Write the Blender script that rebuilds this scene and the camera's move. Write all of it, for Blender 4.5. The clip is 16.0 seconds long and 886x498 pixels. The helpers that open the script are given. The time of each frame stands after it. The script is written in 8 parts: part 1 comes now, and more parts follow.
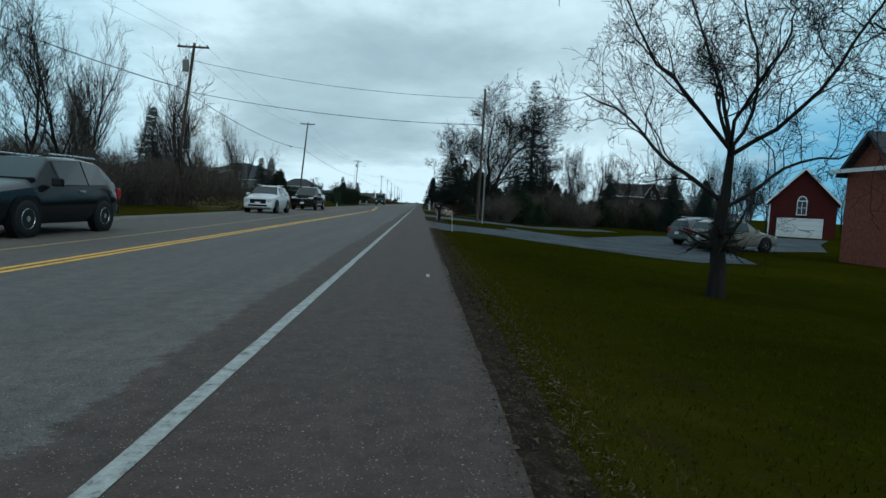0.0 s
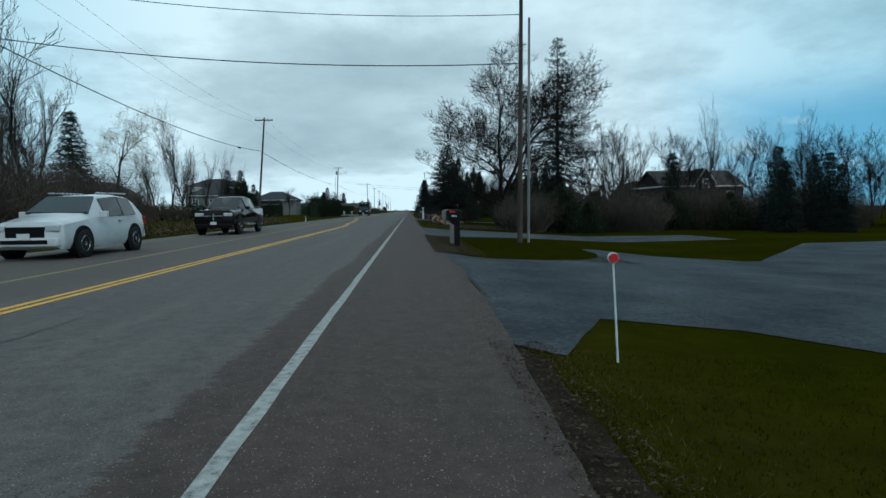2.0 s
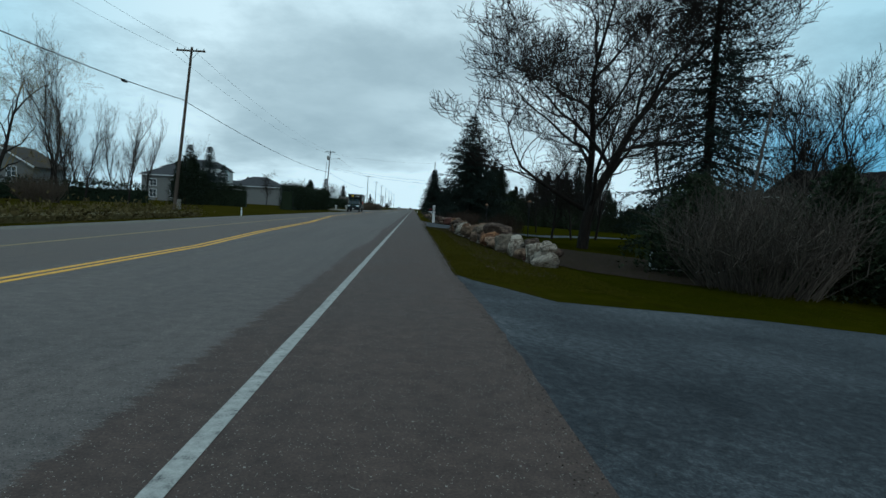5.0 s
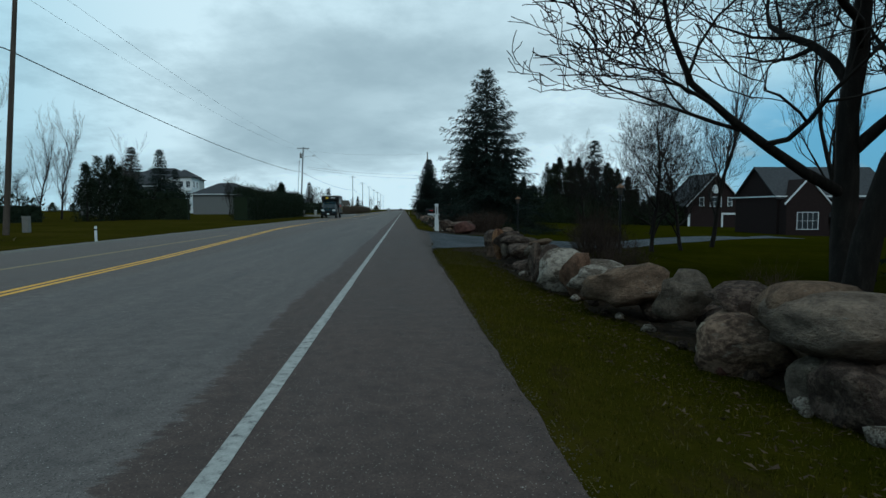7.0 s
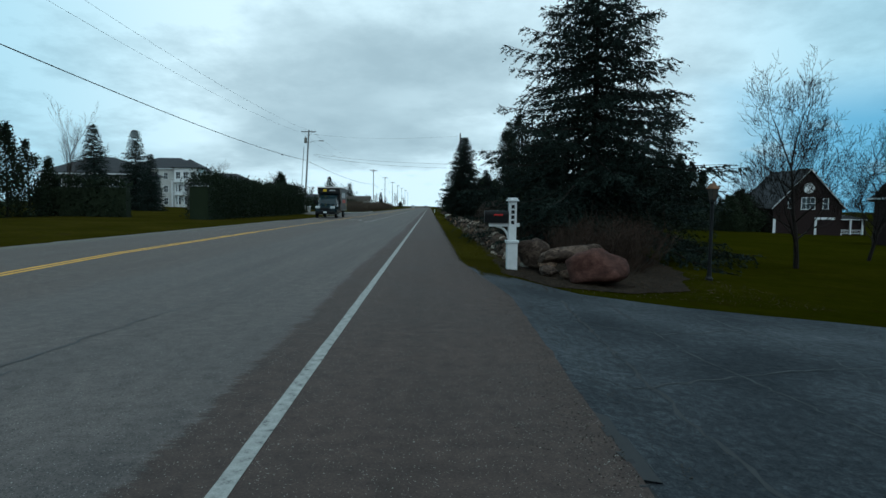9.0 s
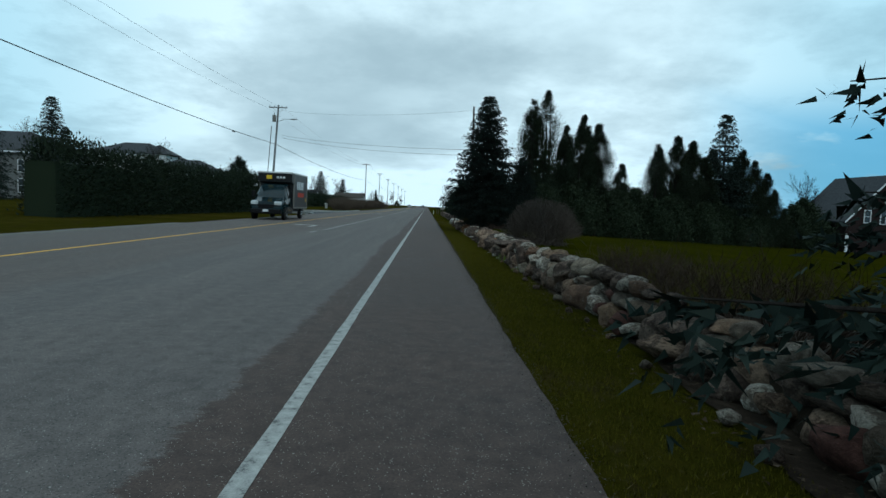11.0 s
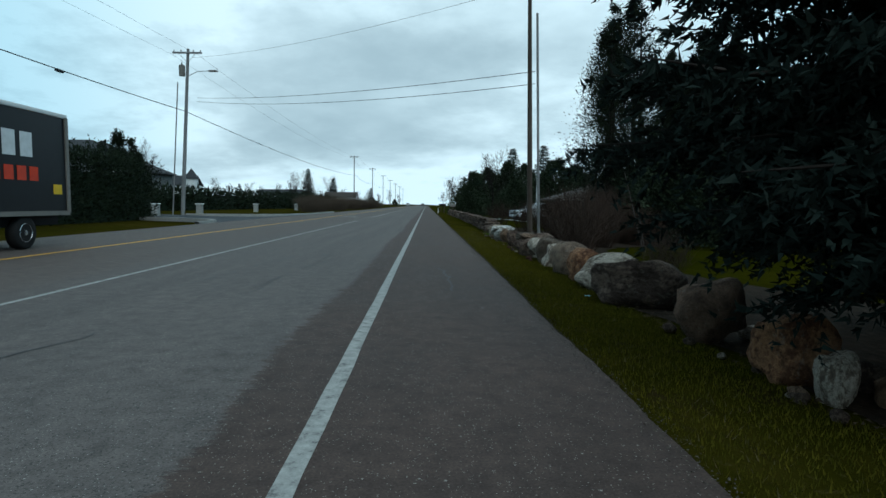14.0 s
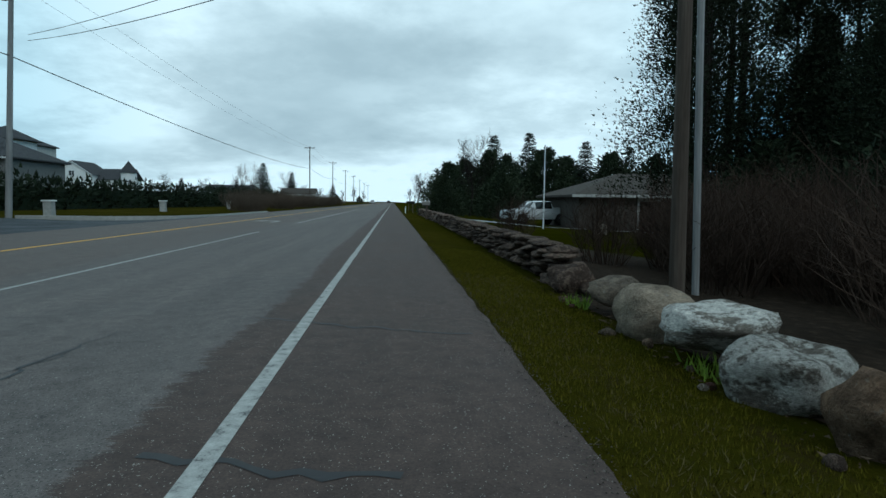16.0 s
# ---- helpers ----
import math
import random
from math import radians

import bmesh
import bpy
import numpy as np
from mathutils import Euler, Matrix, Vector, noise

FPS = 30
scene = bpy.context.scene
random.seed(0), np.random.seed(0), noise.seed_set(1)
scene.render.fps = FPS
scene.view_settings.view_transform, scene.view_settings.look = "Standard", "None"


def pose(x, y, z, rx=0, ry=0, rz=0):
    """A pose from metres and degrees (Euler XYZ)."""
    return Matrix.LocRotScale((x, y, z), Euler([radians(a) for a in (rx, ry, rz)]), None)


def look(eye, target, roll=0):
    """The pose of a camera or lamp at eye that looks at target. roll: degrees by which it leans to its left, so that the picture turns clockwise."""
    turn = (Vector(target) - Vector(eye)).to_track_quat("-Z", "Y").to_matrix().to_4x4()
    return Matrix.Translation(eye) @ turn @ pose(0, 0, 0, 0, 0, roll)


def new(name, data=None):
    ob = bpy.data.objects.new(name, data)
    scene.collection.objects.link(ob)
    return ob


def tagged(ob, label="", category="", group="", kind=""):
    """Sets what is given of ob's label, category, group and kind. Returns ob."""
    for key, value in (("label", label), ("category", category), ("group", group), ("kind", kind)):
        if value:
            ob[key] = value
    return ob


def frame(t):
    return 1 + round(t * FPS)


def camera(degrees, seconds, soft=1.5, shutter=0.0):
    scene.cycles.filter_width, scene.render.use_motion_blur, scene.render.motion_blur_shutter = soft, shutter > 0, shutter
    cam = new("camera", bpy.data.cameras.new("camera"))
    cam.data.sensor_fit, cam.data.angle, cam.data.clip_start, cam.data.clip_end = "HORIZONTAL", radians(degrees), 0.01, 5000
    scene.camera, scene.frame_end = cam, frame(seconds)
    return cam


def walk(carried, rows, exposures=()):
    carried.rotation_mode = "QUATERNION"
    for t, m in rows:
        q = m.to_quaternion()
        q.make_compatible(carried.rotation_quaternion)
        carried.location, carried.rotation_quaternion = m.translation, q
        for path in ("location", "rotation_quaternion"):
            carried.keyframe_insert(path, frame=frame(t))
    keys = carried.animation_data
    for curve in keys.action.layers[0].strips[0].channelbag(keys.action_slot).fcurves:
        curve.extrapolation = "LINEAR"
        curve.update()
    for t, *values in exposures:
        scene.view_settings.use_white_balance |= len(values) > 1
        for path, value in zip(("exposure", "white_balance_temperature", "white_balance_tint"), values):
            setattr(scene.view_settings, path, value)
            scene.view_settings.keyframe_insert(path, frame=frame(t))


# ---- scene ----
cam = camera(74.8, 16.0)
# ---------------------------------------------------------------- camera
PATH = [
    (0, (1.08, 1.749, 1.046), (1.166, 3.741, 0.892), 2.8),
    (0.5, (1.054, 6.913, 0.992), (1.124, 8.905, 0.834), -0.2),
    (1, (0.911, 12.119, 0.969), (0.992, 14.113, 0.829), 4.2),
    (1.5, (0.903, 17.247, 1.022), (0.905, 19.241, 0.876), 0.5),
    (2, (0.864, 21.781, 1.117), (0.976, 23.773, 0.982), -0.7),
    (2.5, (0.861, 26.5, 1.129), (0.941, 28.494, 0.99), 1.2),
    (3, (0.795, 31.283, 1.124), (0.881, 33.276, 0.977), 0.6),
    (3.5, (0.783, 35.96, 1.066), (0.903, 37.95, 0.91), 1.5),
    (3.7, (0.865, 38.208, 0.908), (0.991, 40.201, 0.791), 3.5),
    (5.8, (0.888, 58.19, 1.167), (0.942, 60.182, 0.999), 1.3),
    (6, (0.866, 60.298, 1.123), (0.93, 62.289, 0.947), 0.2),
    (6.5, (0.79, 65.778, 1.163), (0.859, 67.772, 1.029), 2.6),
    (7, (0.86, 70.331, 1.177), (0.992, 72.321, 1.039), -0.2),
    (7.5, (0.845, 75.672, 1.214), (0.94, 77.665, 1.071), 4.5),
    (8, (0.899, 80.931, 1.254), (0.932, 82.926, 1.114), 1.1),
    (8.5, (0.887, 86.165, 1.28), (0.955, 88.158, 1.127), 1.7),
    (9, (0.903, 91.381, 1.265), (0.951, 93.376, 1.118), 0.7),
    (9.5, (0.904, 96.235, 1.316), (0.987, 98.227, 1.169), 0.8),
    (9.7, (0.926, 98.273, 1.306), (0.99, 100.266, 1.161), 2.6),
    (11.8, (0.643, 119.216, 1.146), (0.698, 121.21, 1.001), 2.2),
    (12, (0.629, 121.187, 1.097), (0.685, 123.18, 0.943), 1.4),
    (12.5, (0.598, 126.03, 1.103), (0.668, 128.023, 0.945), -0.2),
    (13, (0.541, 130.603, 1.045), (0.629, 132.595, 0.895), 2.5),
    (13.5, (0.579, 135.363, 1.071), (0.604, 137.357, 0.912), 0.5),
    (14, (0.504, 139.832, 1.041), (0.562, 141.825, 0.888), 0.5),
    (14.5, (0.599, 144.108, 1.028), (0.703, 146.099, 0.874), -0.6),
    (15, (0.613, 148.582, 1.026), (0.683, 150.575, 0.872), 3.0),
    (15.5, (0.697, 152.592, 1.067), (0.745, 154.585, 0.908), -2.4),
    (16, (0.75, 156.017, 1.062), (0.923, 158.003, 0.901), 0.6),
]
walk(cam, [(t, look(eye, target, roll)) for t, eye, target, roll in PATH], [(0.0, -0.22, 5750, 0), (4.0, -0.22, 5750, 0), (6.2, -0.36, 5750, 0), (7.3, -0.32, 5750, 0), (8.5, -0.16, 5750, 0), (12.5, -0.11, 5750, 0), (16.0, -0.13, 5750, 0)])

# ---------------------------------------------------------------- sky and sun
world = bpy.data.worlds.new("overcast_sky")
scene.world = world
world.use_nodes = True
wn, wl = world.node_tree.nodes, world.node_tree.links
wn.clear()
w_out = wn.new("ShaderNodeOutputWorld")
w_bg = wn.new("ShaderNodeBackground")
w_bg.inputs["Strength"].default_value = 0.105
w_sky = wn.new("ShaderNodeTexSky")
w_sky.sky_type = "NISHITA"
w_sky.sun_disc = False
w_sky.sun_elevation = radians(38)
w_sky.sun_rotation = radians(150)
w_co = wn.new("ShaderNodeTexCoord")
w_sep = wn.new("ShaderNodeSeparateXYZ")
wl.new(w_co.outputs["Generated"], w_sep.inputs[0])
# clouds lie on a flat sheet: direction divided by its height
w_h = wn.new("ShaderNodeMath"); w_h.operation = "MAXIMUM"; w_h.inputs[1].default_value = 0.02
wl.new(w_sep.outputs["Z"], w_h.inputs[0])
w_h2 = wn.new("ShaderNodeMath"); w_h2.operation = "ADD"; w_h2.inputs[1].default_value = 0.24
wl.new(w_h.outputs[0], w_h2.inputs[0])
w_dx = wn.new("ShaderNodeMath"); w_dx.operation = "DIVIDE"
w_dy = wn.new("ShaderNodeMath"); w_dy.operation = "DIVIDE"
wl.new(w_sep.outputs["X"], w_dx.inputs[0]); wl.new(w_h2.outputs[0], w_dx.inputs[1])
wl.new(w_sep.outputs["Y"], w_dy.inputs[0]); wl.new(w_h2.outputs[0], w_dy.inputs[1])
w_cmb = wn.new("ShaderNodeCombineXYZ")
wl.new(w_dx.outputs[0], w_cmb.inputs[0]); wl.new(w_dy.outputs[0], w_cmb.inputs[1])
w_cmb.inputs[2].default_value = 3.7


def sky_noise(scale, detail, rough, lo, hi, a, b):
    n = wn.new("ShaderNodeTexNoise")
    n.inputs["Scale"].default_value = scale
    n.inputs["Detail"].default_value = detail
    n.inputs["Roughness"].default_value = rough
    wl.new(w_cmb.outputs[0], n.inputs["Vector"])
    m = wn.new("ShaderNodeMapRange")
    m.interpolation_type = "SMOOTHSTEP"
    for key, v in zip(("From Min", "From Max", "To Min", "To Max"), (lo, hi, a, b)):
        m.inputs[key].default_value = v
    wl.new(n.outputs["Fac"], m.inputs["Value"])
    return m.outputs["Result"]


w_grey = wn.new("ShaderNodeMix"); w_grey.data_type = "RGBA"
w_grey.inputs["A"].default_value = (3.58, 4.57, 5.06, 1)
w_grey.inputs["B"].default_value = (8.55, 9.88, 10.3, 1)
# one broad heavier bank hangs over the road ahead
w_bank = wn.new("ShaderNodeVectorMath"); w_bank.operation = "MULTIPLY_ADD"
wl.new(w_cmb.outputs[0], w_bank.inputs[0])
w_bank.inputs[1].default_value = (1.7, 1.15, 0.0)
w_bank.inputs[2].default_value = (0.55, -2.55, 0.0)
w_len = wn.new("ShaderNodeVectorMath"); w_len.operation = "LENGTH"
wl.new(w_bank.outputs[0], w_len.inputs[0])
w_soft = wn.new("ShaderNodeMapRange"); w_soft.interpolation_type = "SMOOTHSTEP"
for key, v in zip(("From Min", "From Max", "To Min", "To Max"), (0.45, 1.35, 0.52, 1.0)):
    w_soft.inputs[key].default_value = v
w_rag = wn.new("ShaderNodeMath"); w_rag.operation = "ADD"
wl.new(w_len.outputs["Value"], w_rag.inputs[0])
wl.new(sky_noise(1.1, 6, 0.6, 0.3, 0.7, -0.45, 0.45), w_rag.inputs[1])
wl.new(w_rag.outputs[0], w_soft.inputs["Value"])
w_bright = wn.new("ShaderNodeMath"); w_bright.operation = "MULTIPLY"
w_puff = wn.new("ShaderNodeMath"); w_puff.operation = "MULTIPLY"
wl.new(sky_noise(0.6, 5, 0.5, 0.32, 0.58, 0.25, 1.15), w_puff.inputs[0])
wl.new(sky_noise(2.1, 7, 0.62, 0.30, 0.66, 0.55, 1.15), w_puff.inputs[1])
wl.new(w_puff.outputs[0], w_bright.inputs[0])
wl.new(w_soft.outputs[0], w_bright.inputs[1])
wl.new(w_bright.outputs[0], w_grey.inputs["Factor"])
# the cover opens to clear sky low on the right-hand side
w_gap = wn.new("ShaderNodeMapRange"); w_gap.interpolation_type = "SMOOTHSTEP"
for key, v in zip(("From Min", "From Max", "To Min", "To Max"), (0.36, 0.60, 1.0, 0.12)):
    w_gap.inputs[key].default_value = v
wl.new(w_sep.outputs["X"], w_gap.inputs["Value"])
w_low = wn.new("ShaderNodeMapRange"); w_low.interpolation_type = "SMOOTHSTEP"
for key, v in zip(("From Min", "From Max", "To Min", "To Max"), (0.10, 0.22, 0.0, 1.0)):
    w_low.inputs[key].default_value = v
wl.new(w_sep.outputs["Z"], w_low.inputs["Value"])
w_max = wn.new("ShaderNodeMath"); w_max.operation = "MAXIMUM"
wl.new(w_gap.outputs[0], w_max.inputs[0]); wl.new(w_low.outputs[0], w_max.inputs[1])
w_thr = wn.new("ShaderNodeMath"); w_thr.operation = "MAXIMUM"
wl.new(w_max.outputs[0], w_thr.inputs[0])
wl.new(sky_noise(1.6, 5, 0.55, 0.5, 0.68, 0, 1), w_thr.inputs[1])
w_mix = wn.new("ShaderNodeMix"); w_mix.data_type = "RGBA"
wl.new(w_thr.outputs[0], w_mix.inputs["Factor"])
w_clear = wn.new("ShaderNodeMix"); w_clear.data_type = "RGBA"
w_clear.inputs["Factor"].default_value = 0.8
wl.new(w_sky.outputs[0], w_clear.inputs["A"])
w_clear.inputs["B"].default_value = (2.2, 5.9, 8.4, 1)
wl.new(w_clear.outputs["Result"], w_mix.inputs["A"])
wl.new(w_grey.outputs["Result"], w_mix.inputs["B"])
# thinner, bluer cover towards both sides
w_side = wn.new("ShaderNodeMath"); w_side.operation = "ABSOLUTE"
wl.new(w_sep.outputs["X"], w_side.inputs[0])
w_thin = wn.new("ShaderNodeMapRange"); w_thin.interpolation_type = "SMOOTHSTEP"
for key, v in zip(("From Min", "From Max", "To Min", "To Max"), (0.30, 0.62, 0.0, 1.0)):
    w_thin.inputs[key].default_value = v
wl.new(w_side.outputs[0], w_thin.inputs["Value"])
w_blue = wn.new("ShaderNodeMix"); w_blue.data_type, w_blue.blend_type = "RGBA", "MULTIPLY"
w_blue.inputs["B"].default_value = (0.65, 0.80, 0.86, 1)
wl.new(w_thin.outputs[0], w_blue.inputs["Factor"])
wl.new(w_mix.outputs["Result"], w_blue.inputs["A"])
wl.new(w_blue.outputs["Result"], w_bg.inputs["Color"])
wl.new(w_bg.outputs[0], w_out.inputs["Surface"])

sun_data = bpy.data.lights.new("sun", "SUN")
sun_data.energy, sun_data.angle, sun_data.color = 0.7, radians(25), (1.0, 0.96, 0.9)
sun = new("sun", sun_data)
sun.matrix_world = look((0, 0, 60), (-34, 59, 7))


# ---------------------------------------------------------------- materials
def shader(name):
    m = bpy.data.materials.new(name)
    m.use_nodes = True
    nt = m.node_tree
    return m, nt.nodes, nt.links, nt.nodes["Principled BSDF"]


def coords(n, l, scale=(1, 1, 1), kind="Object"):
    c = n.new("ShaderNodeTexCoord")
    mp = n.new("ShaderNodeMapping")
    mp.inputs["Scale"].default_value = scale
    l.new(c.outputs[kind], mp.inputs["Vector"])
    return mp.outputs["Vector"]


def noise_of(n, l, vec, scale, detail=4, rough=0.55):
    t = n.new("ShaderNodeTexNoise")
    for key, v in zip(("Scale", "Detail", "Roughness"), (scale, detail, rough)):
        t.inputs[key].default_value = v
    l.new(vec, t.inputs["Vector"])
    return t.outputs["Fac"]


def ramp(n, l, fac, stops):
    r = n.new("ShaderNodeValToRGB")
    r.color_ramp.elements[0].position, r.color_ramp.elements[0].color = stops[0][0], (*stops[0][1], 1)
    r.color_ramp.elements[1].position, r.color_ramp.elements[1].color = stops[-1][0], (*stops[-1][1], 1)
    for p, c in stops[1:-1]:
        r.color_ramp.elements.new(p).color = (*c, 1)
    l.new(fac, r.inputs["Fac"])
    return r.outputs["Color"]


def mixed(n, l, a, b, fac, mode="MIX"):
    m = n.new("ShaderNodeMix")
    m.data_type, m.blend_type = "RGBA", mode
    for key, v in (("A", a), ("B", b), ("Factor", fac)):
        if isinstance(v, (int, float)):
            m.inputs[key].default_value = v
        elif isinstance(v, tuple):
            m.inputs[key].default_value = (*v, 1)
        else:
            l.new(v, m.inputs[key])
    return m.outputs["Result"]


def calc(n, l, op, a, b=0.0, c=0.0):
    m = n.new("ShaderNodeMath")
    m.operation = op
    for i, v in enumerate((a, b, c)):
        if isinstance(v, (int, float)):
            m.inputs[i].default_value = v
        else:
            l.new(v, m.inputs[i])
    return m.outputs[0]


def bumped(n, l, b, height, strength, dist):
    k = n.new("ShaderNodeBump")
    k.inputs["Strength"].default_value, k.inputs["Distance"].default_value = strength, dist
    l.new(height, k.inputs["Height"])
    l.new(k.outputs[0], b.inputs["Normal"])


def surface(name, stops, scale=4.0, rough=0.8, bump=0.3, dist=0.01, metal=0.0, fine=None, spec=0.1, varied=0.0, stretch=(1, 1, 1)):
    """Two scales of noise through a colour ramp, grain as bump; varied: how far single pieces differ in brightness."""
    m, n, l, b = shader(name)
    v = coords(n, l, stretch)
    big = noise_of(n, l, v, scale, 5)
    small = noise_of(n, l, v, fine or scale * 9, 3, 0.6)
    fac = calc(n, l, "ADD", calc(n, l, "MULTIPLY", big, 0.65), calc(n, l, "MULTIPLY", small, 0.35))
    col = ramp(n, l, fac, stops)
    if varied:
        o = n.new("ShaderNodeObjectInfo")
        k = calc(n, l, "MULTIPLY_ADD", o.outputs["Random"], 2 * varied, 1 - varied)
        cc = n.new("ShaderNodeCombineColor")
        for i in range(3):
            l.new(k, cc.inputs[i])
        col = mixed(n, l, col, cc.outputs[0], 1.0, "MULTIPLY")
    l.new(col, b.inputs["Base Color"])
    b.inputs["Roughness"].default_value, b.inputs["Metallic"].default_value = rough, metal
    b.inputs["Specular IOR Level"].default_value = spec
    if bump:
        bumped(n, l, b, fac, bump, dist)
    return m


def plain(name, colour, rough=0.5, metal=0.0, spec=0.25, coat=0.0):
    m, n, l, b = shader(name)
    v = coords(n, l)
    f = noise_of(n, l, v, 7, 4)
    dark = tuple(c * 0.82 for c in colour)
    l.new(ramp(n, l, f, [(0.3, dark), (0.7, colour)]), b.inputs["Base Color"])
    l.new(calc(n, l, "MULTIPLY_ADD", f, 0.2, rough - 0.1), b.inputs["Roughness"])
    b.inputs["Metallic"].default_value, b.inputs["Specular IOR Level"].default_value = metal, spec
    b.inputs["Coat Weight"].default_value = coat
    return m


def leafy(name, dark, light, rough=0.7, spec=0.06):
    m, n, l, b = shader(name)
    g = n.new("ShaderNodeNewGeometry")
    f = calc(n, l, "ADD", calc(n, l, "MULTIPLY", g.outputs["Random Per Island"], 0.6), calc(n, l, "MULTIPLY", noise_of(n, l, coords(n, l), 0.8, 3), 0.4))
    l.new(ramp(n, l, f, [(0.15, dark), (0.85, light)]), b.inputs["Base Color"])
    b.inputs["Roughness"].default_value = rough
    b.inputs["Specular IOR Level"].default_value = spec
    return m


def asphalt_road():
    m, n, l, b = shader("asphalt")
    v = coords(n, l)
    sep = n.new("ShaderNodeSeparateXYZ")
    l.new(v, sep.inputs[0])
    grain = noise_of(n, l, v, 95, 2, 0.7)
    stones = n.new("ShaderNodeTexVoronoi")
    stones.inputs["Scale"].default_value = 70
    l.new(v, stones.inputs["Vector"])
    patch = noise_of(n, l, v, 0.7, 5, 0.6)
    long_v = coords(n, l, (1.6, 0.06, 1))
    streak = noise_of(n, l, long_v, 1.3, 4, 0.6)
    lane = ramp(n, l, calc(n, l, "ADD", calc(n, l, "MULTIPLY", patch, 0.45), calc(n, l, "MULTIPLY", streak, 0.55)), [(0.3, (0.070, 0.060, 0.057)), (0.7, (0.122, 0.104, 0.097))])
    strip = ramp(n, l, calc(n, l, "ADD", calc(n, l, "MULTIPLY", patch, 0.6), calc(n, l, "MULTIPLY", streak, 0.4)), [(0.3, (0.046, 0.0325, 0.028)), (0.7, (0.071, 0.050, 0.043))])
    # ragged seam between the old lane and the newer strip beside the edge line
    rag = calc(n, l, "ADD", calc(n, l, "MULTIPLY", noise_of(n, l, coords(n, l, (0.45, 1.7, 1)), 3.4, 10, 0.88), 0.8), calc(n, l, "MULTIPLY", noise_of(n, l, v, 0.12, 2), 0.5))
    seam = calc(n, l, "ADD", sep.outputs["X"], calc(n, l, "SUBTRACT", rag, 0.16))
    k = n.new("ShaderNodeMapRange"); k.interpolation_type = "SMOOTHSTEP"
    for key, val in zip(("From Min", "From Max"), (-0.014, 0.014)):
        k.inputs[key].default_value = val
    l.new(seam, k.inputs["Value"])
    # the turn lane and the far lane were laid in a browner mix
    far = n.new("ShaderNodeMapRange"); far.interpolation_type = "SMOOTHSTEP"
    for key, val in zip(("From Min", "From Max", "To Min", "To Max"), (-4.6, -3.9, 0.45, 0.0)):
        far.inputs[key].default_value = val
    l.new(sep.outputs["X"], far.inputs["Value"])
    lane = mixed(n, l, lane, (0.082, 0.060, 0.050), far.outputs[0])
    col = mixed(n, l, lane, strip, k.outputs[0])
    mot = ramp(n, l, noise_of(n, l, v, 6, 7, 0.8), [(0.32, (0.66, 0.66, 0.67)), (0.5, (1.0, 1.0, 1.0)), (0.68, (1.32, 1.31, 1.29))])
    col = mixed(n, l, col, mot, 1.0, "MULTIPLY")
    col = mixed(n, l, col, ramp(n, l, noise_of(n, l, v, 75, 4, 0.8), [(0.36, (0.55, 0.55, 0.56)), (0.5, (0.98, 0.98, 0.98)), (0.64, (1.45, 1.43, 1.40))]), 0.65, "MULTIPLY")
    # broken stones in the binder: pale chips on the strip, pale and dark ones on the worn lane
    def chips(scale, seed, share, reach):
        t = n.new("ShaderNodeTexVoronoi")
        t.inputs["Scale"].default_value = scale
        sh = n.new("ShaderNodeVectorMath"); sh.operation = "ADD"
        sh.inputs[1].default_value = (seed, 0, 0)
        l.new(v, sh.inputs[0]); l.new(sh.outputs[0], t.inputs["Vector"])
        c = n.new("ShaderNodeSeparateColor")
        l.new(t.outputs["Color"], c.inputs[0])
        pick = calc(n, l, "LESS_THAN", c.outputs[0], share)
        near = calc(n, l, "LESS_THAN", t.outputs["Distance"], calc(n, l, "MULTIPLY", c.outputs[1], reach))
        return calc(n, l, "MULTIPLY", pick, near)
    pale = calc(n, l, "MAXIMUM", chips(60, 0.0, 0.018, 0.38), chips(140, 3.3, 0.10, 0.5))
    col = mixed(n, l, col, (0.36, 0.345, 0.32), calc(n, l, "MULTIPLY", pale, 0.6))
    dark = calc(n, l, "MULTIPLY", chips(110, 7.7, 0.30, 0.75), calc(n, l, "MULTIPLY_ADD", k.outputs[0], -0.45, 0.6))
    col = mixed(n, l, col, (0.020, 0.020, 0.021), dark)
    pits = n.new("ShaderNodeMapRange")
    for key, val in zip(("From Min", "From Max", "To Min", "To Max"), (0.64, 0.72, 0.0, 0.8)):
        pits.inputs[key].default_value = val
    l.new(noise_of(n, l, coords(n, l, (1, 0.6, 1)), 9, 7, 0.85), pits.inputs["Value"])
    col = mixed(n, l, col, (0.022, 0.022, 0.023), pits.outputs[0])
    l.new(col, b.inputs["Base Color"])
    l.new(calc(n, l, "MULTIPLY_ADD", patch, 0.25, 0.66), b.inputs["Roughness"])
    b.inputs["Specular IOR Level"].default_value = 0.16
    bumped(n, l, b, calc(n, l, "ADD", grain, stones.outputs["Distance"]), 0.25, 0.003)
    return m


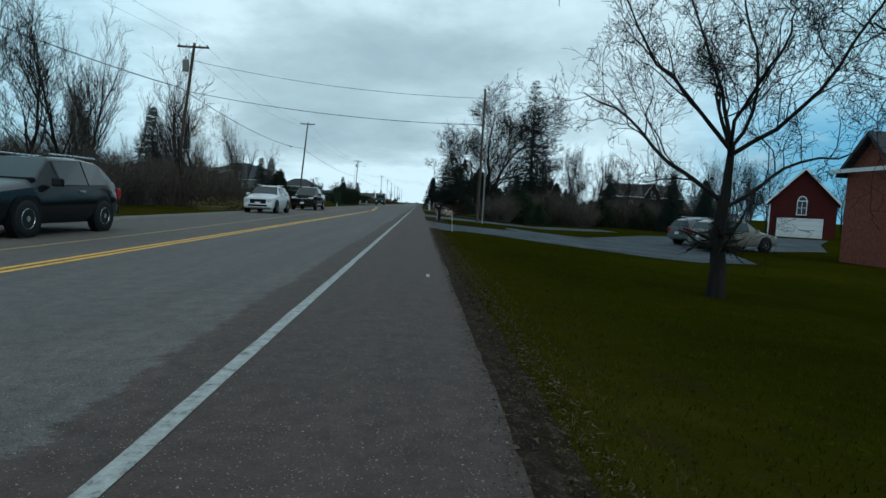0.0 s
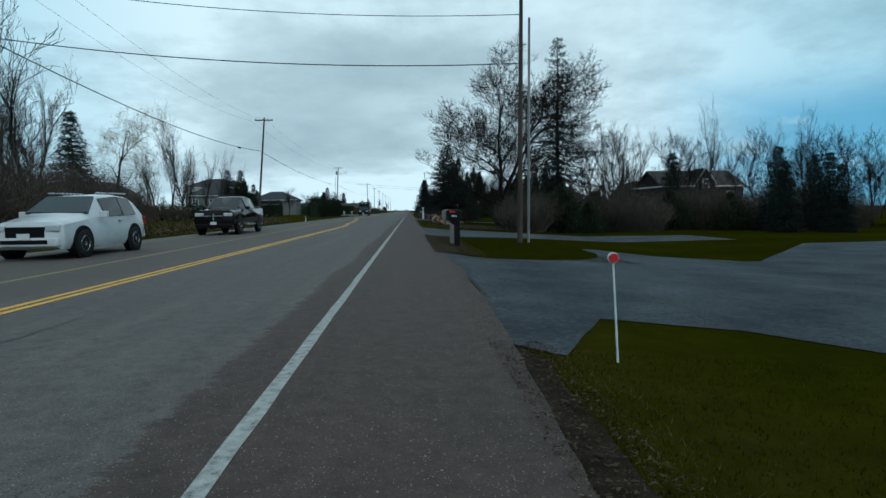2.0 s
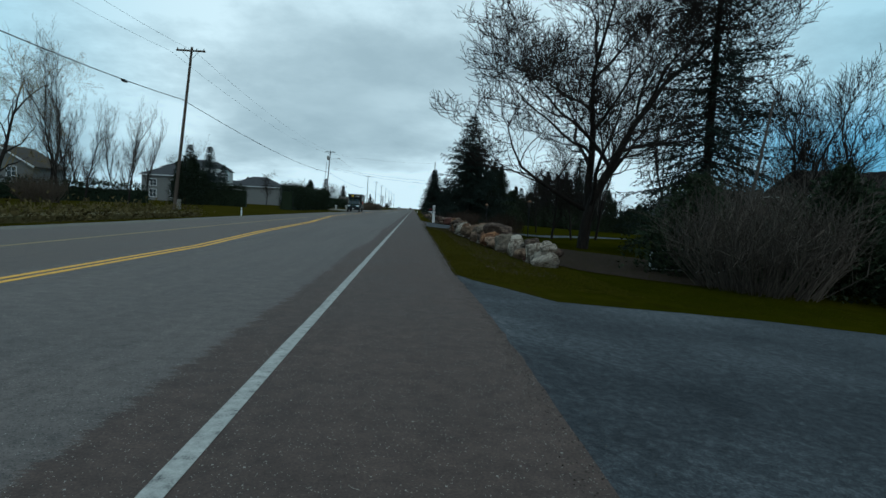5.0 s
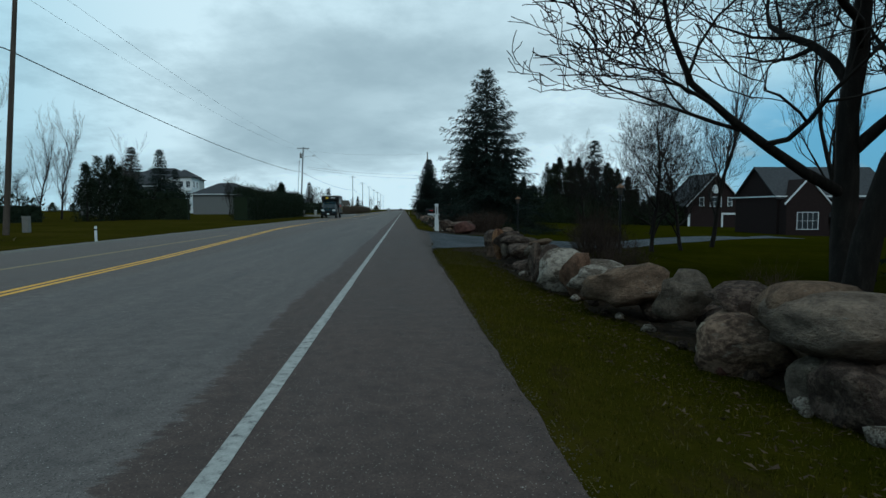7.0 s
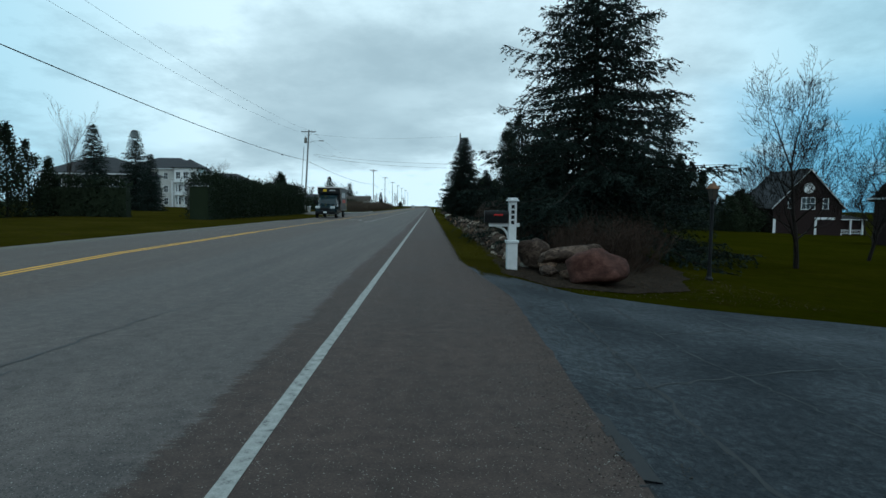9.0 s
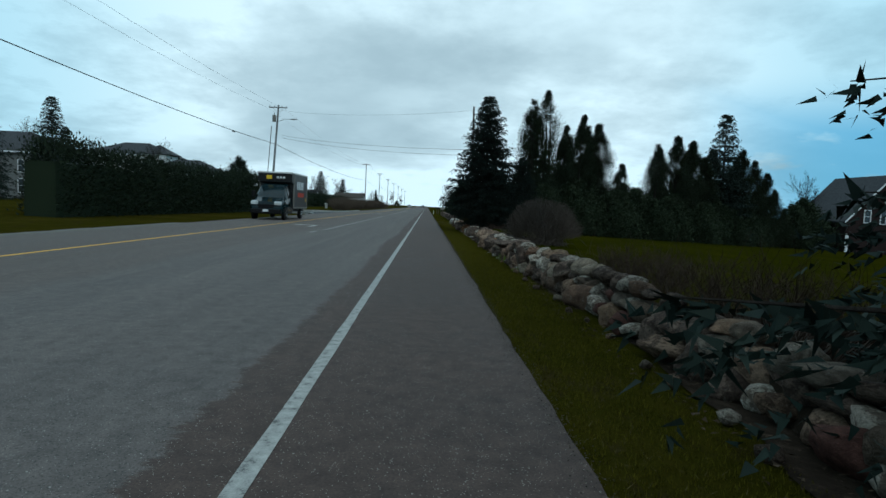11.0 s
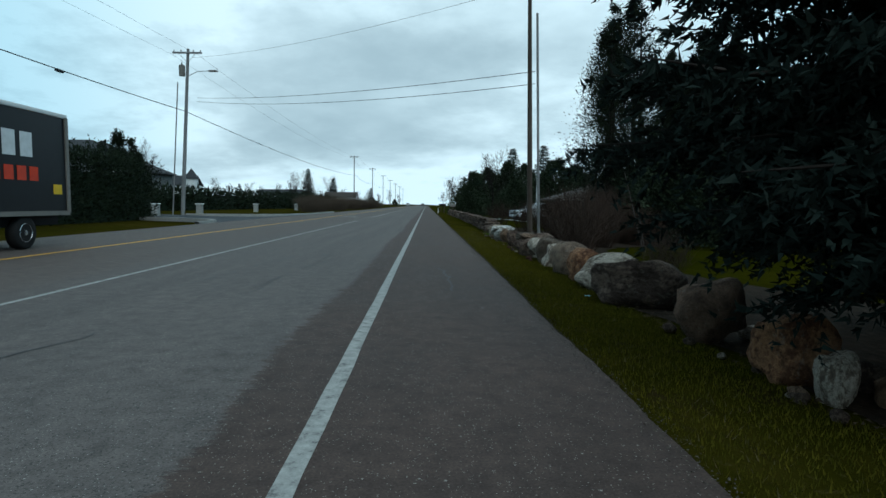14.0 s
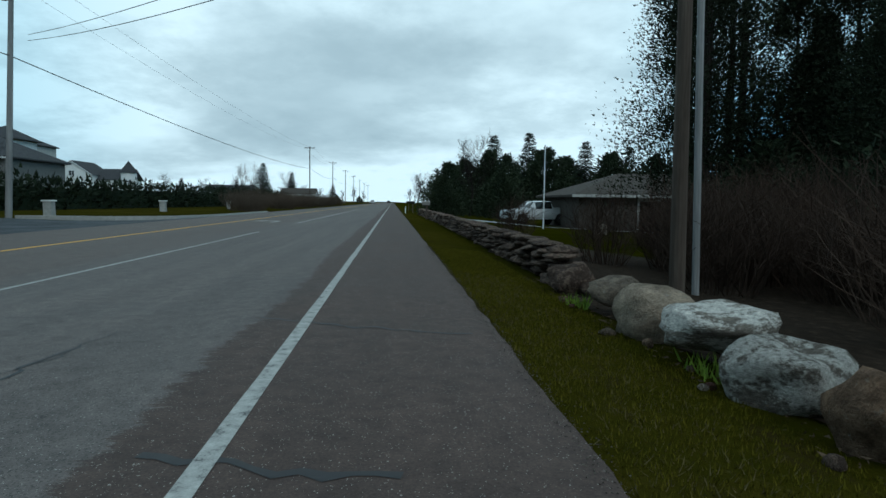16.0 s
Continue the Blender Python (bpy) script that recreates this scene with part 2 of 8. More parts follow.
def lawn():
    m, n, l, b = shader("lawn")
    v = coords(n, l)
    big = noise_of(n, l, v, 0.22, 4)
    mid = noise_of(n, l, v, 2.4, 5, 0.65)
    fine = noise_of(n, l, v, 60, 2, 0.7)
    f = calc(n, l, "ADD", calc(n, l, "MULTIPLY", big, 0.45), calc(n, l, "ADD", calc(n, l, "MULTIPLY", mid, 0.35), calc(n, l, "MULTIPLY", fine, 0.2)))
    col = ramp(n, l, f, [(0.3, (0.014, 0.015, 0.0015)), (0.5, (0.027, 0.024, 0.003)), (0.72, (0.053, 0.039, 0.008))])
    straw = n.new("ShaderNodeMapRange")
    for key, val in zip(("From Min", "From Max", "To Min", "To Max"), (0.60, 0.74, 0.0, 0.55)):
        straw.inputs[key].default_value = val
    l.new(noise_of(n, l, v, 9, 5, 0.75), straw.inputs["Value"])
    col = mixed(n, l, col, (0.085, 0.068, 0.030), straw.outputs[0])
    # thin places where brown soil shows through
    soil = n.new("ShaderNodeMapRange")
    for key, val in zip(("From Min", "From Max", "To Min", "To Max"), (0.54, 0.66, 0.0, 0.75)):
        soil.inputs[key].default_value = val
    l.new(noise_of(n, l, coords(n, l, (1.5, 0.7, 1)), 1.6, 7, 0.75), soil.inputs["Value"])
    col = mixed(n, l, col, (0.026, 0.018, 0.009), soil.outputs[0])
    # mown garden lawns: deeper green than thin verge grass, with lens vignetting painted in
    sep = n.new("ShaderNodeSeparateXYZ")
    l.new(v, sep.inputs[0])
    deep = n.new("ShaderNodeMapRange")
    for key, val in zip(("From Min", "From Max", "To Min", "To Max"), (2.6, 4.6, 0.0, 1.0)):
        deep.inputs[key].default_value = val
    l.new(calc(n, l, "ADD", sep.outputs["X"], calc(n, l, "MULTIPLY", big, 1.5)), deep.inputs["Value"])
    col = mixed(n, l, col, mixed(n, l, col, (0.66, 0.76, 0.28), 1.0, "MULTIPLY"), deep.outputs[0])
    l.new(col, b.inputs["Base Color"])
    b.inputs["Roughness"].default_value = 0.9
    b.inputs["Specular IOR Level"].default_value = 0.0
    bumped(n, l, b, calc(n, l, "ADD", fine, mid), 0.6, 0.03)
    return m


def stone_mat():
    m, n, l, b = shader("field_stone")
    v = coords(n, l)
    o = n.new("ShaderNodeObjectInfo")
    r = o.outputs["Random"]
    shift = n.new("ShaderNodeVectorMath"); shift.operation = "ADD"
    cmb = n.new("ShaderNodeCombineXYZ")
    l.new(calc(n, l, "MULTIPLY", r, 91.0), cmb.inputs[0])
    l.new(v, shift.inputs[0]); l.new(cmb.outputs[0], shift.inputs[1])
    vv = shift.outputs[0]
    base = ramp(n, l, r, [(0.0, (0.224, 0.181, 0.143)), (0.18, (0.146, 0.113, 0.088)), (0.34, (0.224, 0.127, 0.084)), (0.5, (0.28, 0.235, 0.189)), (0.62, (0.168, 0.127, 0.097)), (0.78, (0.302, 0.186, 0.118)), (0.9, (0.403, 0.333, 0.26)), (1.0, (0.134, 0.108, 0.088))])
    a = noise_of(n, l, vv, 2.2, 6, 0.65)
    c = noise_of(n, l, vv, 16, 4, 0.7)
    mot = ramp(n, l, a, [(0.3, (0.28, 0.27, 0.26)), (0.5, (0.68, 0.68, 0.68)), (0.72, (1.2, 1.18, 1.15))])
    col = mixed(n, l, base, mot, 1.0, "MULTIPLY")
    col = mixed(n, l, col, ramp(n, l, c, [(0.35, (0.6, 0.58, 0.56)), (0.7, (1.3, 1.3, 1.3))]), 0.7, "MULTIPLY")
    lich = n.new("ShaderNodeMapRange")
    for key, val in zip(("From Min", "From Max", "To Min", "To Max"), (0.60, 0.68, 0.0, 0.4)):
        lich.inputs[key].default_value = val
    l.new(noise_of(n, l, vv, 5, 6, 0.7), lich.inputs["Value"])
    col = mixed(n, l, col, (0.27, 0.27, 0.24), lich.outputs[0])
    l.new(col, b.inputs["Base Color"])
    b.inputs["Roughness"].default_value = 0.85
    b.inputs["Specular IOR Level"].default_value = 0.08
    bumped(n, l, b, calc(n, l, "ADD", a, calc(n, l, "MULTIPLY", c, 0.6)), 1.0, 0.09)
    return m


def drive_mat():
    m, n, l, b = shader("worn_driveway_asphalt")
    v = coords(n, l)
    warp = n.new("ShaderNodeVectorMath"); warp.operation = "ADD"
    wv = n.new("ShaderNodeTexNoise"); wv.inputs["Scale"].default_value = 1.3
    l.new(v, wv.inputs["Vector"])
    l.new(v, warp.inputs[0]); l.new(wv.outputs["Color"], warp.inputs[1])
    def cells(scale, lo, hi):
        t = n.new("ShaderNodeTexVoronoi"); t.feature = "DISTANCE_TO_EDGE"
        t.inputs["Scale"].default_value = scale
        l.new(warp.outputs[0], t.inputs["Vector"])
        k = n.new("ShaderNodeMapRange")
        for key, val in zip(("From Min", "From Max", "To Min", "To Max"), (lo, hi, 1.0, 0.0)):
            k.inputs[key].default_value = val
        l.new(t.outputs["Distance"], k.inputs["Value"])
        return k.outputs[0]
    big, mid, fine = noise_of(n, l, v, 0.45, 5, 0.6), noise_of(n, l, v, 14, 8, 0.75), noise_of(n, l, v, 75, 3, 0.8)
    f = calc(n, l, "ADD", calc(n, l, "MULTIPLY", mid, 0.55), calc(n, l, "MULTIPLY", fine, 0.45))
    col = ramp(n, l, f, [(0.36, (0.012, 0.0135, 0.016)), (0.5, (0.038, 0.043, 0.050)), (0.64, (0.105, 0.113, 0.121))])
    col = mixed(n, l, col, ramp(n, l, big, [(0.32, (0.48, 0.50, 0.53)), (0.5, (0.95, 0.95, 0.95)), (0.66, (1.45, 1.43, 1.40))]), 1.0, "MULTIPLY")
    col = mixed(n, l, col, (0.012, 0.013, 0.015), calc(n, l, "MULTIPLY", cells(2.6, 0.0, 0.02), calc(n, l, "MULTIPLY", mid, 0.9)))
    col = mixed(n, l, col, (0.016, 0.018, 0.021), calc(n, l, "MULTIPLY", cells(7, 0.0, 0.03), calc(n, l, "MULTIPLY", mid, 0.25)))
    l.new(col, b.inputs["Base Color"])
    b.inputs["Roughness"].default_value = 0.85
    b.inputs["Specular IOR Level"].default_value = 0.15
    bumped(n, l, b, f, 0.7, 0.03)
    return m


def glass(name, tint=(0.03, 0.035, 0.04)):
    m, n, l, b = shader(name)
    b.inputs["Base Color"].default_value = (*tint, 1)
    b.inputs["Roughness"].default_value = 0.06
    b.inputs["Specular IOR Level"].default_value = 0.4
    b.inputs["Coat Weight"].default_value = 0.1
    return m


ASPHALT = asphalt_road()
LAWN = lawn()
STONE = stone_mat()
GRAVEL = surface("gravel_shoulder", [(0.3, (0.075, 0.07, 0.062)), (0.55, (0.14, 0.13, 0.115)), (0.75, (0.24, 0.225, 0.2))], 6, 0.95, 0.6, 0.02, fine=70)
DRIVE = drive_mat()
MULCH = surface("dark_soil_and_leaf_litter", [(0.3, (0.010, 0.007, 0.005)), (0.55, (0.025, 0.018, 0.013)), (0.75, (0.07, 0.05, 0.036))], 7, 0.95, 0.8, 0.03, fine=60, spec=0.03)
LINE_W = surface("worn_white_road_paint", [(0.36, (0.10, 0.10, 0.10)), (0.45, (0.26, 0.258, 0.245)), (0.7, (0.41, 0.405, 0.385))], 14, 0.75, 0.3, 0.004, fine=110)
LINE_Y = surface("worn_yellow_road_paint", [(0.28, (0.22, 0.14, 0.06)), (0.45, (0.62, 0.33, 0.05)), (0.7, (0.74, 0.42, 0.075))], 7, 0.7, 0.2, 0.003, fine=60)
LINE_FADED = surface("faded_yellow_road_paint", [(0.28, (0.13, 0.11, 0.08)), (0.5, (0.26, 0.19, 0.09)), (0.7, (0.36, 0.27, 0.14))], 7, 0.75, 0.2, 0.003, fine=60)
TAR = plain("tar_sealed_crack", (0.022, 0.022, 0.024), 0.6)
POLE_WOOD = surface("weathered_pole_wood", [(0.3, (0.034, 0.026, 0.021)), (0.55, (0.068, 0.053, 0.043)), (0.75, (0.12, 0.10, 0.085))], 5, 0.85, 0.4, 0.01, stretch=(1, 1, 0.08))
POLE_GREY = surface("grey_pole_wood", [(0.3, (0.12, 0.12, 0.12)), (0.7, (0.27, 0.27, 0.27))], 5, 0.8, 0.3, 0.01, stretch=(1, 1, 0.08))
BARK = surface("bark", [(0.3, (0.007, 0.006, 0.005)), (0.55, (0.017, 0.014, 0.012)), (0.75, (0.038, 0.032, 0.028))], 9, 0.9, 0.8, 0.03, stretch=(1, 1, 0.25))
TWIG = leafy("bare_twigs", (0.010, 0.008, 0.007), (0.026, 0.021, 0.018), 0.85)
TWIG_PALE = leafy("pale_bare_twigs", (0.036, 0.030, 0.027), (0.078, 0.067, 0.058), 0.85)
TWIG_RED = leafy("russet_twigs", (0.018, 0.012, 0.0095), (0.060, 0.040, 0.030), 0.9)
TWIG_GOLD = leafy("golden_willow_twigs", (0.10, 0.075, 0.03), (0.19, 0.14, 0.06), 0.8)
NEEDLES = leafy("dark_spruce_needles", (0.007, 0.012, 0.010), (0.022, 0.032, 0.026))
CEDAR = leafy("cedar_foliage", (0.006, 0.009, 0.005), (0.021, 0.028, 0.015))
HEDGE = leafy("hedge_foliage", (0.007, 0.011, 0.007), (0.019, 0.027, 0.014))
GRASS = leafy("grass_blades", (0.022, 0.022, 0.002), (0.066, 0.054, 0.008), 1.0, 0.0)
# darker copy of GRASS for the lawns, standing in for lens vignetting
LAWN_BLADES = leafy("lawn_grass_blades", (0.014, 0.017, 0.001), (0.044, 0.042, 0.003), 1.0, 0.0)
# brighter, yellower copy of GRASS past y 104; lit blades put into its colour
VERGE_BLADES = leafy("verge_grass_blades", (0.032, 0.032, 0.003), (0.088, 0.074, 0.010), 1.0, 0.0)
STRAW = leafy("dry_grass", (0.040, 0.034, 0.012), (0.095, 0.075, 0.034), 0.9)
SHOOTS = leafy("fresh_green_shoots", (0.07, 0.12, 0.015), (0.16, 0.22, 0.03), 0.7)
LEAVES = leafy("dead_leaves", (0.018, 0.011, 0.007), (0.085, 0.060, 0.040), 0.9)
BRICK = surface("red_brick_wall", [(0.3, (0.10, 0.030, 0.022)), (0.6, (0.18, 0.060, 0.042)), (0.8, (0.25, 0.10, 0.07))], 5, 0.85, 0.4, 0.01, fine=40)
ROOF = surface("dark_shingle_roof", [(0.3, (0.025, 0.026, 0.029)), (0.7, (0.065, 0.066, 0.070))], 4, 0.9, 0.4, 0.02)
ROOF_BROWN = surface("brown_shingle_roof", [(0.3, (0.035, 0.030, 0.026)), (0.7, (0.075, 0.064, 0.056))], 4, 0.9, 0.4, 0.02)
WHITE = plain("white_paint", (0.62, 0.63, 0.64), 0.55, spec=0.3)
SIDING = surface("pale_stucco", [(0.3, (0.30, 0.30, 0.29)), (0.7, (0.44, 0.43, 0.41))], 2, 0.85, 0.15)
SIDING_WHITE = surface("white_stucco", [(0.3, (0.50, 0.51, 0.51)), (0.7, (0.66, 0.66, 0.65))], 2, 0.85, 0.15)
GLASS = glass("dark_window_glass")
BLACK = plain("black_plastic", (0.006, 0.006, 0.007), 0.5, spec=0.12)
IRON = plain("black_iron", (0.015, 0.015, 0.016), 0.5, 0.3)
STEEL = plain("galvanised_steel", (0.34, 0.35, 0.36), 0.45, 0.7)
WIRE = plain("black_cable", (0.02, 0.02, 0.022), 0.6)
RED = plain("red_plastic", (0.45, 0.02, 0.02), 0.45)
RUBBER = plain("tyre_rubber", (0.012, 0.012, 0.012), 0.8, spec=0.2)
CHROME = plain("bright_alloy", (0.55, 0.56, 0.57), 0.28, 0.9)
GREY_PLASTIC = plain("grey_mailbox_plastic", (0.17, 0.16, 0.145), 0.55)
CONCRETE = surface("concrete", [(0.3, (0.22, 0.22, 0.21)), (0.7, (0.36, 0.355, 0.34))], 5, 0.9, 0.3)


# ---------------------------------------------------------------- building helpers
def mesh_of(name, verts, faces, mat, smooth=False):
    me = bpy.data.meshes.new(name)
    me.from_pydata([tuple(v) for v in verts], [], [tuple(f) for f in faces])
    me.materials.append(mat)
    if smooth:
        me.polygons.foreach_set("use_smooth", [True] * len(me.polygons))
    me.update()
    return me


def tri_mesh(name, v, mat):
    """One mesh of loose triangles from an array of shape (n, 3, 3)."""
    v = np.asarray(v, dtype=np.float32)
    k = len(v)
    me = bpy.data.meshes.new(name)
    me.vertices.add(3 * k); me.loops.add(3 * k); me.polygons.add(k)
    me.vertices.foreach_set("co", v.ravel())
    me.loops.foreach_set("vertex_index", np.arange(3 * k, dtype=np.int32))
    me.polygons.foreach_set("loop_start", np.arange(0, 3 * k, 3, dtype=np.int32))
    me.polygons.foreach_set("loop_total", np.full(k, 3, dtype=np.int32))
    me.materials.append(mat)
    me.update(calc_edges=True)
    return me


def done(bm, name, mat, smooth=False):
    me = bpy.data.meshes.new(name)
    bm.to_mesh(me)
    bm.free()
    me.materials.append(mat)
    if smooth:
        me.polygons.foreach_set("use_smooth", [True] * len(me.polygons))
    return me


def part(name, shape, mat, parent, label=""):
    """Links a bmesh or a mesh as one object under a thing or a part."""
    me = shape if isinstance(shape, bpy.types.Mesh) else done(shape, name, mat)
    ob = new(name, me)
    ob.parent = parent
    return tagged(ob, label) if label else ob


def thing(name, x, y, z, label, category, rz=0.0, group="", kind=""):
    e = new(name)
    e.matrix_basis = pose(x, y, z, 0, 0, rz)
    e.empty_display_size = 0.2
    return tagged(e, label, category, group, kind)


def box(bm, x0, x1, y0, y1, z0, z1, bevel=0.0, m=None):
    r = bmesh.ops.create_cube(bm, size=1.0, matrix=Matrix.Translation(((x0 + x1) / 2, (y0 + y1) / 2, (z0 + z1) / 2)) @ Matrix.Diagonal((x1 - x0, y1 - y0, z1 - z0, 1)))
    vs = r["verts"]
    if bevel:
        es = list({e for v in vs for e in v.link_edges})
        rr = bmesh.ops.bevel(bm, geom=es, offset=bevel, segments=2, profile=0.6, affect="EDGES")
        vs = rr["verts"]
    if m is not None:
        bmesh.ops.transform(bm, matrix=m, verts=[v for v in vs if v.is_valid])
    return bm


def boxed(x0, x1, y0, y1, z0, z1, bevel=0.0):
    return box(bmesh.new(), x0, x1, y0, y1, z0, z1, bevel)


def rod(bm, a, b, r0, r1=None, sides=10):
    a, b = Vector(a), Vector(b)
    d = b - a
    m = Matrix.Translation((a + b) / 2) @ d.to_track_quat("Z", "Y").to_matrix().to_4x4()
    bmesh.ops.create_cone(bm, cap_ends=True, segments=sides, radius1=r0, radius2=r0 if r1 is None else r1, depth=d.length, matrix=m)
    return bm


def turned(profile, sides=16):
    """A solid of revolution round z from (radius, z) pairs."""
    bm = bmesh.new()
    rings = []
    for r, z in profile:
        rings.append([bm.verts.new((r * math.cos(2 * math.pi * i / sides), r * math.sin(2 * math.pi * i / sides), z)) for i in range(sides)])
    for p, q in zip(rings, rings[1:]):
        for i in range(sides):
            bm.faces.new((p[i], p[(i + 1) % sides], q[(i + 1) % sides], q[i]))
    bm.faces.new(rings[0][::-1]); bm.faces.new(rings[-1])
    return bm


def prism(bm, outline, axis, a, b):
    """Extrudes a closed 2D outline along x or y from a to b. For x the outline is (y, z), for y it is (x, z)."""
    put = (lambda p, s: (s, p[0], p[1])) if axis == "x" else (lambda p, s: (p[0], s, p[1]))
    lo = [bm.verts.new(put(p, a)) for p in outline]
    hi = [bm.verts.new(put(p, b)) for p in outline]
    k = len(outline)
    fs = [bm.faces.new(lo), bm.faces.new(hi)]
    for i in range(k):
        fs.append(bm.faces.new((lo[i], lo[(i + 1) % k], hi[(i + 1) % k], hi[i])))
    bmesh.ops.recalc_face_normals(bm, faces=fs)
    return bm


def at_y(table, y):
    ys, xs = zip(*table)
    return float(np.interp(y, ys, xs))


# ---------------------------------------------------------------- ground and road
def ground_z(x, y):
    """Height of the natural ground: a shallow fall away from the road on the right, nearly level on the left."""
    if x > 1.5:
        fall = min(1.0, max(0.0, (y - 96) / 30))
        return -0.012 - 0.138 * min(1.0, (x - 1.5) / 1.5) - 0.065 * min(9.0, max(0.0, x - 3.0)) - 0.045 * fall * min(60.0, max(0.0, x - 12.0))
    if x < -9.0:
        return -0.06 - 0.14 * min(1.0, (-9.0 - x) / 4.0) + 0.02 * min(12.0, max(0.0, -14.0 - x))
    return -0.06


EDGE_R = [(-60, 1.5), (0, 1.54), (24, 1.58), (27, 1.74), (33, 1.84), (36.5, 1.72), (39, 1.6), (47, 1.6), (50, 1.75), (57, 1.75), (61, 1.62), (86, 1.6), (89.5, 1.75), (93.5, 1.9), (99.5, 2.08), (102, 1.85), (105, 1.62), (170, 1.61), (900, 1.6)]
EDGE_L = [(-60, -8.8), (0, -8.9), (40, -9.2), (90, -10.2), (150, -10.5), (900, -10.6)]


def sheet(name, xs, ys, zf, mat, lift=0.0):
    vs = [(x, y, zf(x, y) + lift) for y in ys for x in xs]
    k = len(xs)
    fs = [(j * k + i, j * k + i + 1, (j + 1) * k + i + 1, (j + 1) * k + i) for j in range(len(ys) - 1) for i in range(k - 1)]
    return mesh_of(name, vs, fs, mat, True)


gx = [-3500, -1200, -500, -250, -140, -90, -60, -45, -35, -28, -23, -19, -16, -14, -12, -11, -10, -9, -8.4, -4, 0, 1.2, 1.5, 1.7, 2.0, 2.4, 3, 4, 5, 6, 7, 8.5, 10, 12, 15, 20, 27, 36, 50, 80, 140, 300, 700, 1500, 3500]
gy = [-3000, -800, -200, -80, -40, -20] + [float(v) for v in range(-10, 240, 5)] + [260, 300, 360, 450, 600, 900, 1500, 3000]
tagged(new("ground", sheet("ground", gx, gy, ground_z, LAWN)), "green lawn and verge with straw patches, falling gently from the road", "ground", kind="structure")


def ribbon(name, ys, left, right, z, mat, thick=0.0):
    """A strip along the road between two edge functions of y; thick closes it downwards."""
    vs, fs = [], []
    for y in ys:
        vs += [(left(y), y, z), (right(y), y, z)]
        if thick:
            vs += [(left(y) - 0.05, y, z - thick), (right(y) + 0.05, y, z - thick)]
    w = 4 if thick else 2
    for j in range(len(ys) - 1):
        a, b = j * w, (j + 1) * w
        fs.append((a, a + 1, b + 1, b))
        if thick:
            fs += [(a + 1, a + 3, b + 3, b + 1), (a + 2, a, b, b + 2)]
    return mesh_of(name, vs, fs, mat)


ROAD_Y = [-60, -30] + [v * 0.2 for v in range(-50, 901)] + [v * 0.5 for v in range(361, 401)] + [float(v) for v in range(205, 500, 10)] + [560, 640, 760, 900]


def edge_wobble(y, k):
    return 0.026 * noise.noise((0.5 * y, k, 0)) + 0.020 * noise.noise((2.1 * y, k, 3)) + 0.020 * noise.noise((6.3 * y, k, 5))


tagged(new("road", ribbon("road", ROAD_Y, lambda y: at_y(EDGE_L, y) + edge_wobble(y, 2), lambda y: at_y(EDGE_R, y) + edge_wobble(y, 9), 0.0, ASPHALT, 0.3)), "grey worn asphalt road with a darker paved shoulder strip", "road", kind="structure")


# ---------------------------------------------------------------- road markings
def painted(name, mat, ys, centre, width, z, label):
    me = ribbon(name, ys, lambda y: centre(y) - width / 2 + 0.012 * noise.noise((3.1 * y, 1, 1)), lambda y: centre(y) + width / 2 + 0.012 * noise.noise((3.3 * y, 5, 1)), z, mat)
    return tagged(new(name, me), label, "road marking", kind="structure")


def span(a, b, step=0.5):
    k = max(1, int(round((b - a) / step)))
    return [a + (b - a) * i / k for i in range(k + 1)]


FAR_Y = [float(v) for v in range(210, 500, 10)] + [560, 640, 760, 900]
painted("edge_line", LINE_W, [-60, -30] + span(-10, 200) + FAR_Y, lambda y: -0.008, 0.10, 0.004, "worn white edge line along the shoulder")
DOUBLE = [(-60, -3.85), (64, -3.9), (72, -4.5), (85, -5.1), (96, -6.0), (106, -6.85), (118, -7.0), (900, -7.0)]
for side in (-0.098, 0.098):
    painted("centre_line", LINE_Y, [-60, -30] + span(-10, 118), lambda y, s=side: at_y(DOUBLE, y) + s, 0.10, 0.004, "yellow double centre line on grey asphalt")
painted("centre_line", LINE_Y, span(118, 210) + FAR_Y, lambda y: -7.0, 0.11, 0.004, "single yellow line beside the turn lane")
painted("median_line", LINE_FADED, [-60, -30] + span(-10, 98), lambda y: at_y([(-60, -5.3), (15, -5.4), (45, -6.3), (75, -7.05), (98, -7.35)], y), 0.11, 0.004, "faded yellow line along the far lane")
for a in (134.9,):
    painted("lane_dash", LINE_W, span(a, a + 1.3), lambda y: -3.9, 0.10, 0.004, "worn white dashed lane line")
painted("lane_line", LINE_W, span(137.0, 176), lambda y: -3.75, 0.075, 0.004, "worn white line of the turn lane")
painted("lane_line", LINE_W, span(184, 240), lambda y: -3.75, 0.10, 0.004, "worn white line of the turn lane")


painted("paint_mark", LINE_W, span(9.95, 10.3, 0.1), lambda y: 1.24, 0.05, 0.004, "small worn white paint mark on the shoulder")


def turn_arrow(x, y):
    """A left-turn arrow painted in the turn lane."""
    outline = [(0.12, -1.4), (0.30, -1.4), (0.32, 0.35), (0.18, 0.75), (-0.15, 0.95), (-0.55, 0.95), (-0.55, 1.35), (-1.2, 0.72), (-0.55, 0.15), (-0.55, 0.55), (-0.2, 0.52), (0.05, 0.38), (0.12, 0.1)]
    bm = bmesh.new()
    bm.faces.new([bm.verts.new((px, py, 0)) for px, py in outline])
    ob = new("turn_arrow", done(bm, "turn_arrow", LINE_W))
    ob.matrix_basis = pose(x, y, 0.004)
    tagged(ob, "worn white left-turn arrow painted on the asphalt", "road marking", kind="structure")


turn_arrow(-5.2, 141.4)
